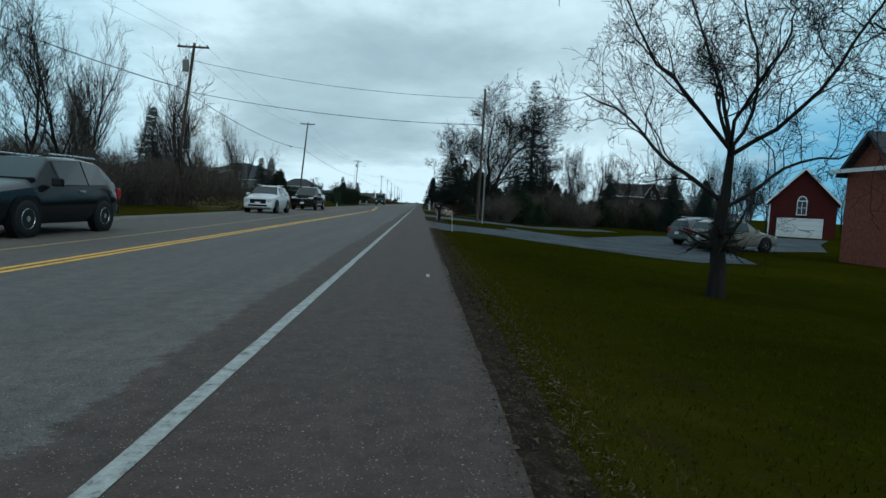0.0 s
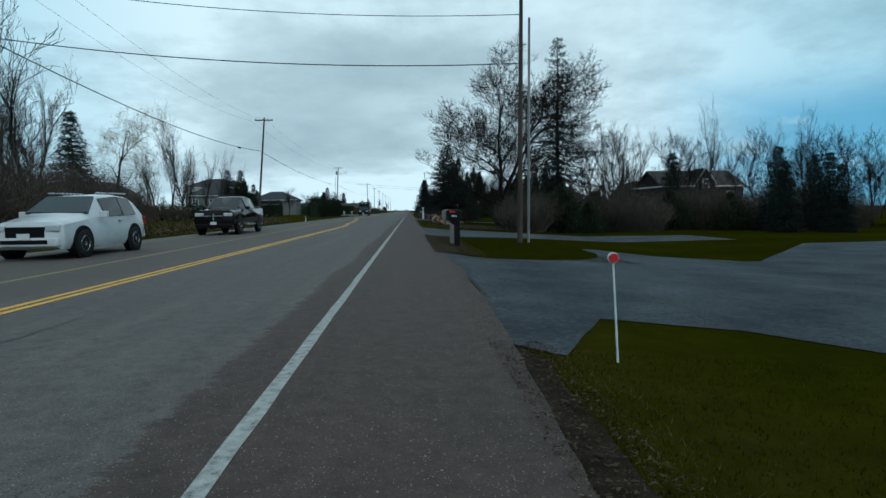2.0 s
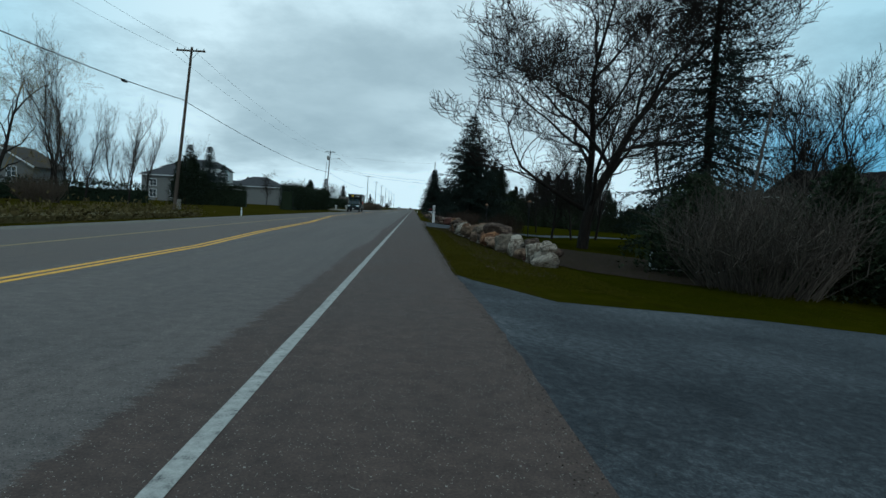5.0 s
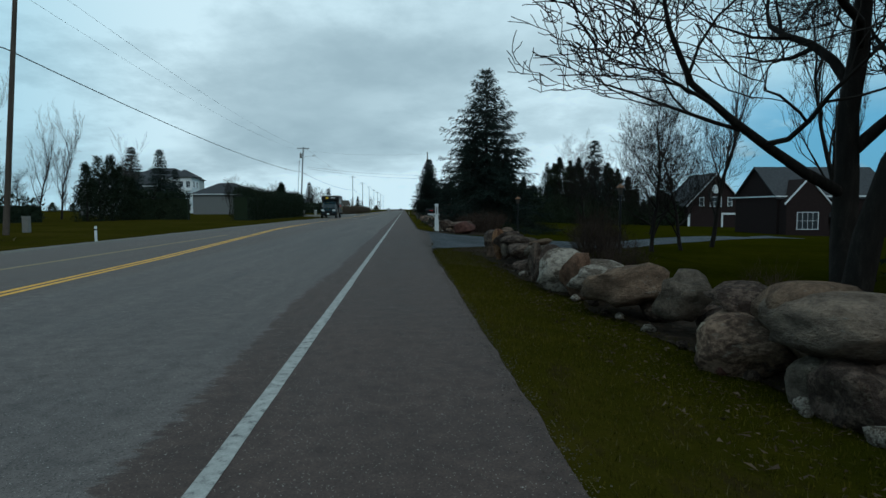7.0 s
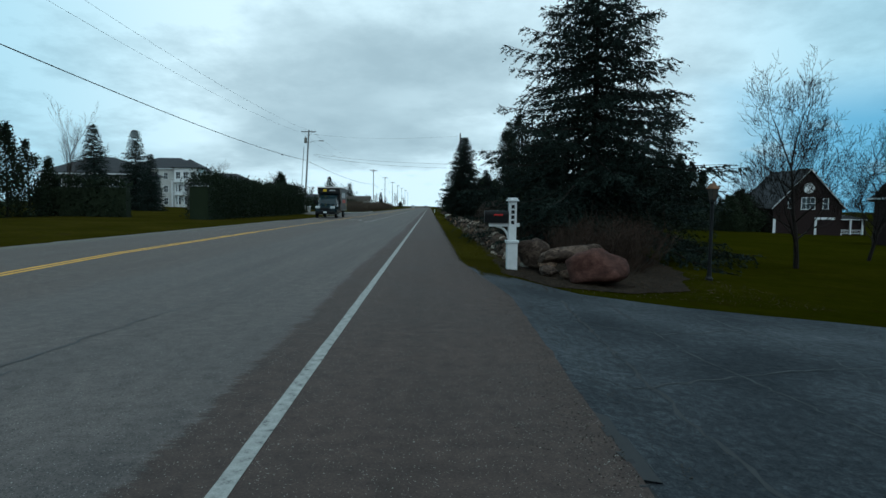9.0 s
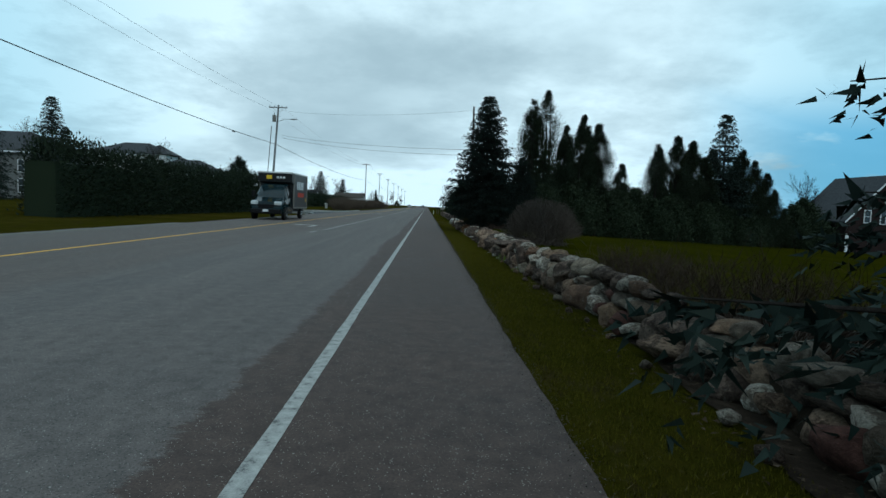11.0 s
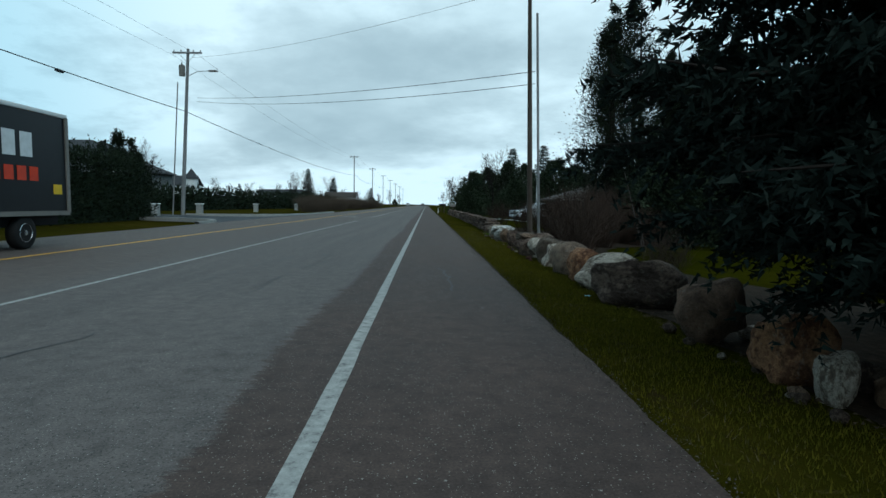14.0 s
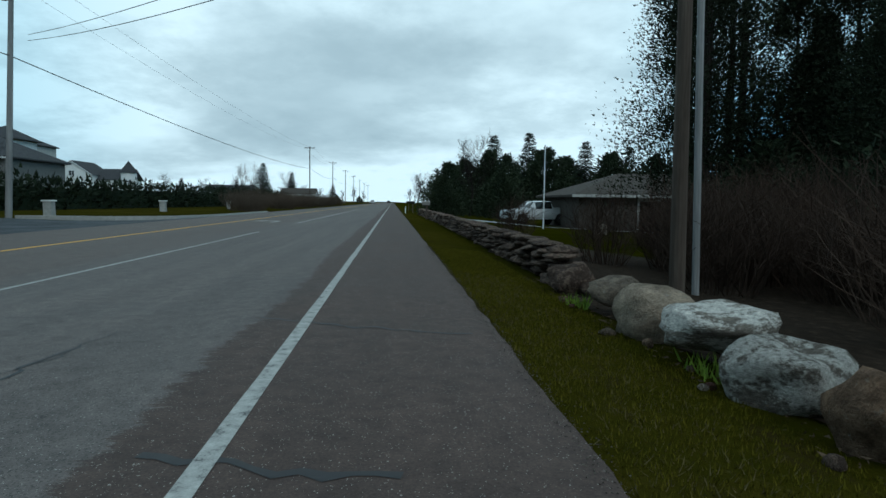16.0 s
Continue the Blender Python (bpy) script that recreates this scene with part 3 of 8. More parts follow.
turn_arrow(-5.3, 186.0)


def crack(x0, x1, y, drift, width, seed, z=0.003):
    """A tar-filled crack that wanders across or along the asphalt."""
    rnd = random.Random(seed)
    k = max(8, int(abs(x1 - x0) * 9 + abs(drift) * 6))
    pts, wob = [], 0.0
    for i in range(k + 1):
        u = i / k
        wob = wob * 0.75 + rnd.uniform(-0.06, 0.06)
        pts.append(Vector((x0 + (x1 - x0) * u + (wob if abs(drift) > abs(x1 - x0) else 0), y + drift * u + wob, z)))
    vs, fs = [], []
    for i, p in enumerate(pts):
        d = (pts[min(i + 1, k)] - pts[max(i - 1, 0)]).normalized()
        s = Vector((-d.y, d.x, 0)) * width * rnd.uniform(0.25, 1.1) * (0.4 + 0.6 * math.sin(math.pi * (0.1 + 0.8 * i / k)))
        vs += [p - s, p + s]
        if i:
            fs.append((2 * i - 2, 2 * i - 1, 2 * i + 1, 2 * i))
    tagged(new("crack", mesh_of("crack", vs, fs, TAR)), "dark tar-sealed crack in the asphalt", "crack", kind="structure")


for i, c in enumerate(((-1.1, 0.0, 9.9, -0.5, 0.022), (0.0, 0.95, 9.38, -0.3, 0.02), (0.5, 1.32, 20.5, 0.0, 0.02), (-1.3, -0.02, 32.1, 0.0, 0.02), (-2.0, 1.2, 62.8, -0.3, 0.024), (-0.04, 1.4, 71.2, -0.1, 0.022),
                       (-0.9, 1.75, 91.05, -0.75, 0.035), (-0.8, 1.26, 125.4, -0.7, 0.022), (-0.9, 0.25, 151.5, -0.1, 0.05), (-0.3, 0.79, 158.5, -0.3, 0.05), (-0.45, 1.4, 161.35, -0.85, 0.028),
                       (-3.0, -2.2, 20.0, 2.6, 0.02), (-2.9, -2.5, 26.0, 3.0, 0.02), (-2.7, -2.9, 36.5, 2.4, 0.02), (-2.4, -2.1, 85.0, 4.0, 0.018), (-2.6, -2.0, 94.0, 5.0, 0.018), (-2.9, -2.4, 100.0, 4.0, 0.018),
                       (-2.8, -2.2, 126.0, 4.5, 0.025), (-2.6, -2.0, 130.0, 4.0, 0.018), (-1.9, -1.3, 131.2, 0.1, 0.02), (-2.2, -1.1, 135.0, -1.7, 0.018), (-2.8, -2.1, 139.0, 5.5, 0.018), (-2.6, -1.9, 147.0, 6.0, 0.018), (-2.9, -2.2, 152.5, 4.5, 0.018), (-3.0, -2.6, 155.5, 2.5, 0.018), (0.84, 0.77, 146.8, 2.6, 0.018))):
    crack(*c, 40 + i)
for i, (x0, x1, y, drift) in enumerate(((-2.0, -2.1, 79.6, 3.2), (-2.0, -1.95, 83.4, 2.4), (-1.8, -2.1, 89.4, 6.4), (-1.9, -1.8, 90.0, 2.2), (-2.2, -2.2, 99.8, 3.0), (-1.4, -1.4, 132.9, 1.8), (-1.5, -1.6, 146.6, 1.9), (-1.5, -1.4, 149.0, 1.2), (-1.4, -1.6, 150.4, 2.4), (-1.2, -1.1, 14.0, 2.6), (-1.6, -1.5, 22.5, 2.0), (-1.5, -1.7, 155.4, 2.6), (-1.7, -1.5, 158.6, 2.2), (-2.4, -2.3, 127.4, 2.6), (-1.7, -1.9, 126.8, 1.5))):
    crack(x0, x1, y, drift, 0.016, 140 + i)
    crack(x0 - 0.12, x1 + 0.06, y + 0.3, drift * 0.6, 0.010, 170 + i)


# ---------------------------------------------------------------- trees
def tube(vs, fs, pts, rads, sides):
    base = len(vs)
    k = len(pts)
    for i in range(k):
        d = (pts[min(i + 1, k - 1)] - pts[max(i - 1, 0)])
        d = d / (np.linalg.norm(d) + 1e-9)
        a = np.cross(d, (0.31, 0.87, 0.38)); a /= np.linalg.norm(a) + 1e-9
        b = np.cross(d, a)
        for s in range(sides):
            w = 2 * math.pi * s / sides
            vs.append(pts[i] + rads[i] * (math.cos(w) * a + math.sin(w) * b))
    for i in range(k - 1):
        for s in range(sides):
            p, q = base + i * sides + s, base + i * sides + (s + 1) % sides
            fs.append((p, q, q + sides, p + sides))


def bare_tree(seed, height, trunk_r, fork=0.28, spread=0.62, levels=5, kids=(4, 4, 4, 4), rise=0.25, stems=1, twig_r=0.004, shrink=0.66, wander=0.12, droop=0.0, bole=0.62, first=None):
    """A leafless tree: two meshes' data, the thick wood and the fine branches."""
    rnd = np.random.RandomState(seed)
    thick, fine = ([], []), ([], [])

    def grow(p, d, length, r, level):
        segs = (7, 6, 6, 5, 4, 3)[min(level, 5)]
        pts, rads = [p], [r]
        q, dd = p.copy(), d.copy()
        for i in range(segs):
            dd = dd + rnd.normal(0, wander * (1 + 0.3 * level), 3) + np.array((0, 0, rise * 0.22 * (1 if level else 0.4) - droop * 0.2 * level))
            if level and not droop:
                dd[2] = max(dd[2], 0.03)
            dd /= np.linalg.norm(dd)
            q = q + dd * length / segs
            pts.append(q.copy())
            end = 0.36 if level == 0 else 0.22
            rads.append(max(twig_r, r * (1 - (1 - end) * (i + 1) / segs)))
        t = thick if level < 2 else fine
        tube(*t, np.array(pts), rads, (9, 7, 5, 4, 3, 3)[min(level, 5)])
        if level + 1 >= levels:
            return
        n = kids[min(level, len(kids) - 1)]
        lo = fork if level == 0 else 0.25
        turn = rnd.uniform(0, 6.28)
        for j in range(n):
            u = lo + (1 - lo) * (j + rnd.uniform(0.2, 0.9)) / n
            u = min(u, 0.98)
            k = u * segs
            i0 = min(int(k), segs - 1)
            o = pts[i0] + (pts[i0 + 1] - pts[i0]) * (k - i0)
            ax = pts[i0 + 1] - pts[i0]
            ax /= np.linalg.norm(ax)
            turn += 2.4 + rnd.uniform(-0.5, 0.5)
            side = np.cross(ax, (math.cos(turn), math.sin(turn), 0.15))
            side /= np.linalg.norm(side) + 1e-9
            ang = spread * rnd.uniform(0.7, 1.3)
            nd = ax * math.cos(ang) + side * math.sin(ang)
            nl = length * (first if first and level == 0 else shrink) * rnd.uniform(0.75, 1.15) * (1.12 - 0.35 * u)
            nr = (rads[i0] * 0.64) * rnd.uniform(0.7, 1.0)
            grow(o, nd, nl, max(nr, twig_r), level + 1)
        for _t in range(2 if level == 0 else 1):
            tipd = dd + rnd.normal(0, 0.28 if level == 0 else 0.12, 3)
            grow(pts[-1] - dd * 0.01, tipd / np.linalg.norm(tipd), length * (0.62 if level == 0 else 0.5), max(rads[-1], twig_r), level + 1)

    for s in range(stems):
        w = 2 * math.pi * s / max(1, stems) + rnd.uniform(0, 1)
        lean = 0.0 if stems == 1 else 0.16
        d = np.array((lean * math.cos(w), lean * math.sin(w), 1.0))
        grow(np.array((0.25 * math.cos(w) * (stems > 1), 0.25 * math.sin(w) * (stems > 1), -0.15)), d / np.linalg.norm(d), height * bole * rnd.uniform(0.9, 1.05), trunk_r * (1 if stems == 1 else 0.7), 0)
    return thick, fine


def orchard_tree(seed):
    """A low fruit tree: short bole, a bowl of suckers, crooked limbs full of upright shoots."""
    rnd = np.random.RandomState(seed)
    thick, fine = ([], []), ([], [])

    def crook(p, d, length, r, level, lift):
        segs = (9, 6, 5, 3, 2)[level]
        pts, rads, q, dd = [p], [r], p.copy(), d / np.linalg.norm(d)
        for i in range(segs):
            dd = dd + rnd.normal(0, (0.17, 0.24, 0.28, 0.3, 0.3)[level], 3) + np.array((0, 0, lift))
            dd /= np.linalg.norm(dd)
            q = q + dd * length / segs
            pts.append(q.copy())
            rads.append(max(0.003, r * (1 - 0.72 * (i + 1) / segs)))
        tube(*(thick if level < 2 else fine), np.array(pts), rads, (9, 6, 5, 3, 3)[level])
        if level == 4:
            return
        n = (9, 6, 5, 3)[level]
        for j in range(n):
            u = 0.16 + 0.82 * (j + rnd.uniform(0, 0.9)) / n
            i0 = min(int(u * segs), segs - 1)
            o = pts[i0] + (pts[i0 + 1] - pts[i0]) * (u * segs - i0)
            ax = (pts[i0 + 1] - pts[i0]) / (length / segs)
            v = rnd.normal(0, 1, 3)
            v -= ax * v.dot(ax)
            v /= np.linalg.norm(v) + 1e-9
            crook(o, ax * 0.6 + v * 0.75 + np.array((0, 0, 0.4 if level < 2 else 0.1)), length * (0.44, 0.52, 0.5, 0.5)[level] * rnd.uniform(0.6, 1.25) * (1.2 - 0.4 * u), max(0.0035, rads[i0] * rnd.uniform(0.32, 0.52)), level + 1, 0.05)

    bole = np.array([(0, 0, -0.2), (0.02, 0, 0.45), (-0.02, 0.03, 1.0), (0.04, 0.0, 1.6), (0.10, 0.05, 2.35)])
    tube(*thick, bole, [0.16, 0.12, 0.10, 0.075, 0.05], 12)
    for z, az, el, length, r in ((1.45, 150, 36, 3.5, 0.048), (1.4, -25, 30, 3.2, 0.042), (2.2, -40, 22, 3.3, 0.044), (2.3, 165, 46, 3.2, 0.042), (2.25, 60, 50, 2.8, 0.038), (2.2, 240, 42, 2.8, 0.038), (2.35, 100, 70, 2.8, 0.040), (2.3, 300, 60, 2.8, 0.036)):
        e = math.radians(el)
        w = math.radians(az)
        crook(np.array((0.06, 0.02, z)), np.array((math.cos(w) * math.cos(e), math.sin(w) * math.cos(e), math.sin(e))), length, 0.85 * r, 0, 0.01)
    for i in range(9):
        w = i * 0.7 + rnd.uniform(-0.2, 0.2)
        crook(np.array((0, 0, 0.72 + rnd.uniform(0, 0.25))), np.array((math.cos(w), math.sin(w), 0.15)), rnd.uniform(0.5, 0.95), 0.035, 2, 0.22)
    return thick, fine


def tree_meshes(name, data, bark, twig):
    return mesh_of(name + "_trunk", *data[0], bark, True), mesh_of(name + "_crown", *data[1], twig)


def tree(meshes, name, x, y, label, category="tree", rz=0.0, size=1.0, group="", z=None):
    t = thing(name, x, y, (ground_z(x, y) if z is None else z), label, category, rz, group)
    t.scale = (size, size, size)
    part("trunk", meshes[0], None, t)
    part("crown", meshes[1], None, t)
    return t


def spruce(seed, height, radius, clear=0.06, whorls=20, boughs=7, taper=0.85, needle=0.13, spacing=0.2, ragged=0.25, thick=1.0, tuck=0.0):
    """Trunk data and needle triangles of a spruce: whorls of drooping boughs, each a flat frond of side twigs clad in needles."""
    rnd = np.random.RandomState(seed)
    vs, fs = [], []
    tube(vs, fs, np.array([(0, 0, -0.2), (0.03, 0, height * 0.5), (0, 0, height)]), [0.013 * height + 0.03, 0.009 * height, 0.008], 8)
    tris = []
    count = whorls * boughs
    for b in range(count):
        w, j = divmod(b, boughs)
        u = min(0.995, ((w + 0.5 + rnd.normal(0, 0.22)) / whorls)) if w else rnd.uniform(0, 1.0 / whorls)
        u = max(0.0, u)
        z = height * (clear + (1 - clear) * u)
        a = (j + rnd.uniform(-0.4, 0.4)) * 6.283 / boughs + w * 1.1
        lobe = 1 + ragged * 0.9 * noise.noise((math.cos(a) * 1.2 + seed, math.sin(a) * 1.2, z * 0.6))
        length = radius * (1 - u) ** taper * lobe * rnd.uniform(1 - ragged, 1.1) + 0.16
        if tuck:
            length *= min(1.0, 0.42 + u / tuck)
        pitch = -0.30 + 0.75 * u ** 1.3 + rnd.normal(0, 0.08)
        out, side = np.array((math.cos(a), math.sin(a), 0.0)), np.array((-math.sin(a), math.cos(a), 0.0))
        bend = rnd.normal(0, 0.12)

        def at(s):
            s = np.asarray(s)[:, None]
            return np.array((0, 0, z)) + out * length * s + side * length * bend * s * s + np.array((0, 0, 1.0)) * length * (pitch * s - 0.28 * s * s + 0.30 * s ** 3)

        rib = at(np.array((0, 0.35, 0.7, 1.0)))
        tube(vs, fs, rib, [0.012 + 0.009 * length, 0.009 + 0.006 * length, 0.006 + 0.003 * length, 0.004], 4)
        n = max(3, int(length / spacing))
        s = np.clip((np.arange(2 * n) // 2 + rnd.uniform(0.1, 0.9, 2 * n)) / n, 0.06, 1.0)
        sg = np.where(np.arange(2 * n) % 2, 1.0, -1.0)
        root = at(s)
        reach = (0.40 * length * (1 - s) ** 0.8 * np.minimum(1.0, 0.35 + 1.6 * s) + 0.10 + 1.1 * spacing) * rnd.uniform(0.6, 1.25, 2 * n)
        d = out * rnd.uniform(0.55, 1.1, 2 * n)[:, None] + side * (sg * rnd.uniform(0.45, 0.95, 2 * n))[:, None]
        d[:, 2] += rnd.uniform(-0.8, 0.1, 2 * n)
        d /= np.linalg.norm(d, axis=1, keepdims=True)
        k = np.maximum(3, (thick * reach / (0.42 * needle)).astype(int))
        idx = np.repeat(np.arange(2 * n), k)
        f = rnd.uniform(0.0, 1.0, len(idx))
        p = root[idx] + d[idx] * (reach[idx] * f)[:, None]
        p[:, 2] -= 0.22 * reach[idx] * f * f
        v = d[idx] * 0.75 + rnd.normal(0, 0.55, (len(idx), 3))
        v /= np.linalg.norm(v, axis=1, keepdims=True)
        c = np.cross(v, rnd.normal(0, 1, (len(idx), 3)))
        c /= np.linalg.norm(c, axis=1, keepdims=True) + 1e-9
        size = (needle * rnd.uniform(0.6, 1.35, len(idx)) * (1 - 0.35 * f))[:, None]
        tris.append(np.stack([p - c * size * 0.21, p + c * size * 0.21, p + v * size], 1))
    return (vs, fs), np.concatenate(tris)


def spruce_meshes(name, data, mat=None):
    return mesh_of(name + "_trunk", *data[0], BARK, True), tri_mesh(name + "_crown", data[1], mat or NEEDLES)


def leaf_cloud(rnd, n, envelope, size, up=0.3):
    """n small ragged triangles; envelope(rnd) gives a place and the outward way there."""
    pd = [envelope(rnd) for _ in range(n)]
    p, d = np.array([v[0] for v in pd]), np.array([v[1] for v in pd])
    a = rnd.normal(0, 1, (n, 3))
    b = d + rnd.normal(0, 0.5, (n, 3)) + np.array((0, 0, up))
    b /= np.linalg.norm(b, axis=1, keepdims=True) + 1e-9
    c = np.cross(a, b)
    c /= np.linalg.norm(c, axis=1, keepdims=True) + 1e-9
    s = (size * rnd.uniform(0.5, 1.5, n))[:, None]
    return np.stack([p - c * s * 0.3, p + c * s * 0.3, p + b * s], 1)


def cedar(seed, height, radius, clear=0.0, count=5200, size=0.26, sparse=0.0, stems=1):
    """A cedar: upright trunk, foliage sprays in uneven clumps on a narrow cone."""
    rnd = np.random.RandomState(seed)
    vs, fs = [], []
    for s in range(stems):
        o = np.array((0.4 * s * math.cos(seed + s * 2.1), 0.4 * s * math.sin(seed + s * 2.1), 0))
        tube(vs, fs, np.array([o + (0, 0, -0.2), o + (0.1, 0, height * 0.5), o + (0, 0.1, height * 0.97)]), [0.013 * height + 0.04, 0.008 * height, 0.01], 7)
    clumps = []
    for _ in range(int(34 + 10 * height)):
        u = rnd.beta(1.05, 1.25)
        z = height * (clear + (1 - clear) * u)
        full = radius * 1.35 * (1 - u ** 1.35) * rnd.uniform(0.55, 1.1) + 0.12
        if sparse and rnd.rand() < sparse * (1 - u):
            full *= 0.35
        a = rnd.uniform(0, 6.283)
        clumps.append((np.array((math.cos(a) * full * 0.72, math.sin(a) * full * 0.72, z)), 0.32 * full + 0.2, np.array((math.cos(a), math.sin(a), 0.2))))

    def env(r):
        c, rad, d = clumps[r.randint(len(clumps))]
        v = np.clip(r.normal(0, 0.52, 3), -1.0, 1.0) * rad
        v[2] *= 1.35
        return c + v, d

    return (vs, fs), leaf_cloud(rnd, count, env, size, 0.5)


def cedar_meshes(name, data, mat=None):
    return mesh_of(name + "_trunk", *data[0], BARK, True), tri_mesh(name + "_crown", data[1], mat or CEDAR)


def thicket(seed, w, d, h, stems, r=0.012, kids=4):
    """A shrub of many thin stems rising from one root, with side twigs."""
    rnd = np.random.RandomState(seed)
    vs, fs = [], []
    tv, tf = [], []
    for _ in range(stems):
        a, q = rnd.uniform(0, 6.283), math.sqrt(rnd.uniform(0, 1))
        base = np.array((0.28 * w * q * math.cos(a), 0.28 * d * q * math.sin(a), -0.05))
        tip = np.array((0.5 * w * q * math.cos(a), 0.5 * d * q * math.sin(a), h * rnd.uniform(0.6, 1.05) * (1.02 - 0.35 * q * q)))
        mid = (base + tip) / 2 + rnd.normal(0, 0.08 * h, 3) * (1, 1, 0.2)
        tube(vs, fs, np.array([base, mid, tip]), [r, r * 0.7, r * 0.25], 3)
        for _k in range(kids):
            u = rnd.uniform(0.3, 0.95)
            o = base + (mid - base) * min(1, 2 * u) if u < 0.5 else mid + (tip - mid) * (2 * u - 1)
            v = rnd.normal(0, 0.16 * h, 3); v[2] = abs(v[2]) + 0.08 * h
            tube(tv, tf, np.array([o, o + 0.55 * v + rnd.normal(0, 0.02 * h, 3), o + v]), [r * 0.5, r * 0.38, r * 0.2], 3)
    return (vs, fs), (tv, tf)


# ---- utility poles and wires
def pole(x, y, top, label, lean=(0.0, 0.0), arm=True, lamp=False, can=False, mat=None, r=0.15, base=None):
    z0 = ground_z(x, y) - 0.3 if base is None else base
    p = thing("utility_pole", x, y, z0, label, "utility pole")
    b, e = Vector((0, 0, 0)), Vector((lean[0], lean[1], top - z0))
    part("post", rod(bmesh.new(), b, e, r, r * 0.66, 14), mat or POLE_WOOD, p)
    up = e.normalized()

    def on(h):
        return b + (e - b) * (h / (top - z0))

    if arm:
        c = on(top - z0 - 0.35)
        part("crossarm", box(bmesh.new(), c.x - 1.2, c.x + 1.2, c.y - 0.16 - 0.06, c.y - 0.16 + 0.06, c.z - 0.07, c.z + 0.07, 0.01), mat or POLE_WOOD, p)
        for k in (-1.08, -0.5, 0.5, 1.08):
            ins = part("insulator", turned([(0.02, 0), (0.05, 0.03), (0.035, 0.07), (0.05, 0.1), (0.03, 0.15)], 8), GREY_PLASTIC, p)
            ins.matrix_basis = pose(c.x + k, c.y - 0.16, c.z + 0.07)
        part("brace", rod(rod(bmesh.new(), (c.x - 0.7, c.y - 0.2, c.z - 0.06), c - up * 0.75, 0.018, sides=6), (c.x + 0.7, c.y - 0.2, c.z - 0.06), c - up * 0.75, 0.018, sides=6), STEEL, p)
    if can:
        c = on(top - z0 - 1.75)
        t = part("transformer", turned([(0.05, -0.48), (0.24, -0.46), (0.25, 0.3), (0.26, 0.34), (0.2, 0.42), (0.05, 0.46)], 16), GREY_PLASTIC, p)
        t.matrix_basis = pose(c.x - 0.42, c.y - 0.05, c.z)
        s = part("bushing", turned([(0.05, 0), (0.07, 0.05), (0.04, 0.1), (0.06, 0.16), (0.03, 0.24)], 8), GREY_PLASTIC, p)
        s.matrix_basis = pose(c.x - 0.42, c.y - 0.05, c.z + 0.44)
    if lamp:
        c = on(top - z0 - 2.25)
        part("lamp_arm", rod(rod(bmesh.new(), c, c + Vector((0.9, -0.1, 0.42)), 0.03, sides=8), c + Vector((0.9, -0.1, 0.42)), c + Vector((1.95, -0.2, 0.45)), 0.03, sides=8), STEEL, p)
        h = part("lamp_head", boxed(-0.36, 0.36, -0.13, 0.13, -0.07, 0.07, 0.05), GREY_PLASTIC, p)
        h.matrix_basis = pose(c.x + 2.2, c.y - 0.2, c.z + 0.44)
    return p


def wire(a, b, sag, r=0.012, name="cable", label="black overhead cable hung between wooden poles", splice=None):
    a, b = Vector(a), Vector(b)
    k = 26
    pts = [np.array(a + (b - a) * (i / k) - Vector((0, 0, 4 * sag * (i / k) * (1 - i / k)))) for i in range(k + 1)]
    vs, fs = [], []
    tube(vs, fs, np.array(pts), [r] * (k + 1), 5)
    w = tagged(new(name, mesh_of(name, vs, fs, WIRE)), label, "cable")
    if splice:
        p = Vector(pts[int(splice * k)])
        s = part("splice", boxed(-0.09, 0.09, -0.3, 0.3, -0.14, 0.02, 0.04), BLACK, w)
        s.matrix_basis = pose(*p)
    return w


LP = [(-19.0, -4), (-18.5, 48.5), (-19.6, 101.5), (-20.1, 189.5), (-19.0, 297), (-19.0, 350), (-19.0, 401), (-19.0, 452), (-19.0, 505), (-19.0, 560), (-19.0, 620)]
pole(*LP[1], 12.6, "dark weathered wooden utility pole leaning, with a crossarm and transformer", (1.5, 0.2), True, False, True)
pole(*LP[2], 13.7, "weathered wooden utility pole with a plain crossarm", (1.2, 0.1))
pole(*LP[3], 13.7, "grey wooden utility pole with crossarm, transformer and street lamp", (0.8, 0.0), True, True, True, POLE_GREY, 0.17)
side_p = thing("service_pole", -20.75, 189.1, -0.3, "thin grey steel riser pipe beside the utility pole", "pipe")
part("pipe", rod(bmesh.new(), (0, 0, 0), (0.7, 0, 11.2), 0.06, 0.05, 8), POLE_GREY, side_p)
for x, y in LP[4:]:
    pole(x, y, 13.9, "distant wooden utility pole with a crossarm", (0.1, 0))
R1 = (5.5, 46.1)
R2 = (4.85, 164.0)
pole(*R1, 9.9, "weathered grey-brown wooden utility pole on a lawn", (0.12, 0.2), False, r=0.115)
pole(*R2, 10.3, "tall grey-brown wooden utility pole behind a boulder wall", (-0.25, -0.2), False, r=0.115)
for (bx, by), h in ((R1, 9.6), (R2, 9.4)):
    s = thing("service_pole", bx + 0.42, by + 0.25, ground_z(bx, by) - 0.2, "thin pale grey steel service pole beside the wooden pole", "pole")
    part("post", rod(bmesh.new(), (0, 0, 0), (-0.25 if by > 100 else 0.05, 0, h), 0.055, 0.05, 8), POLE_GREY, s)
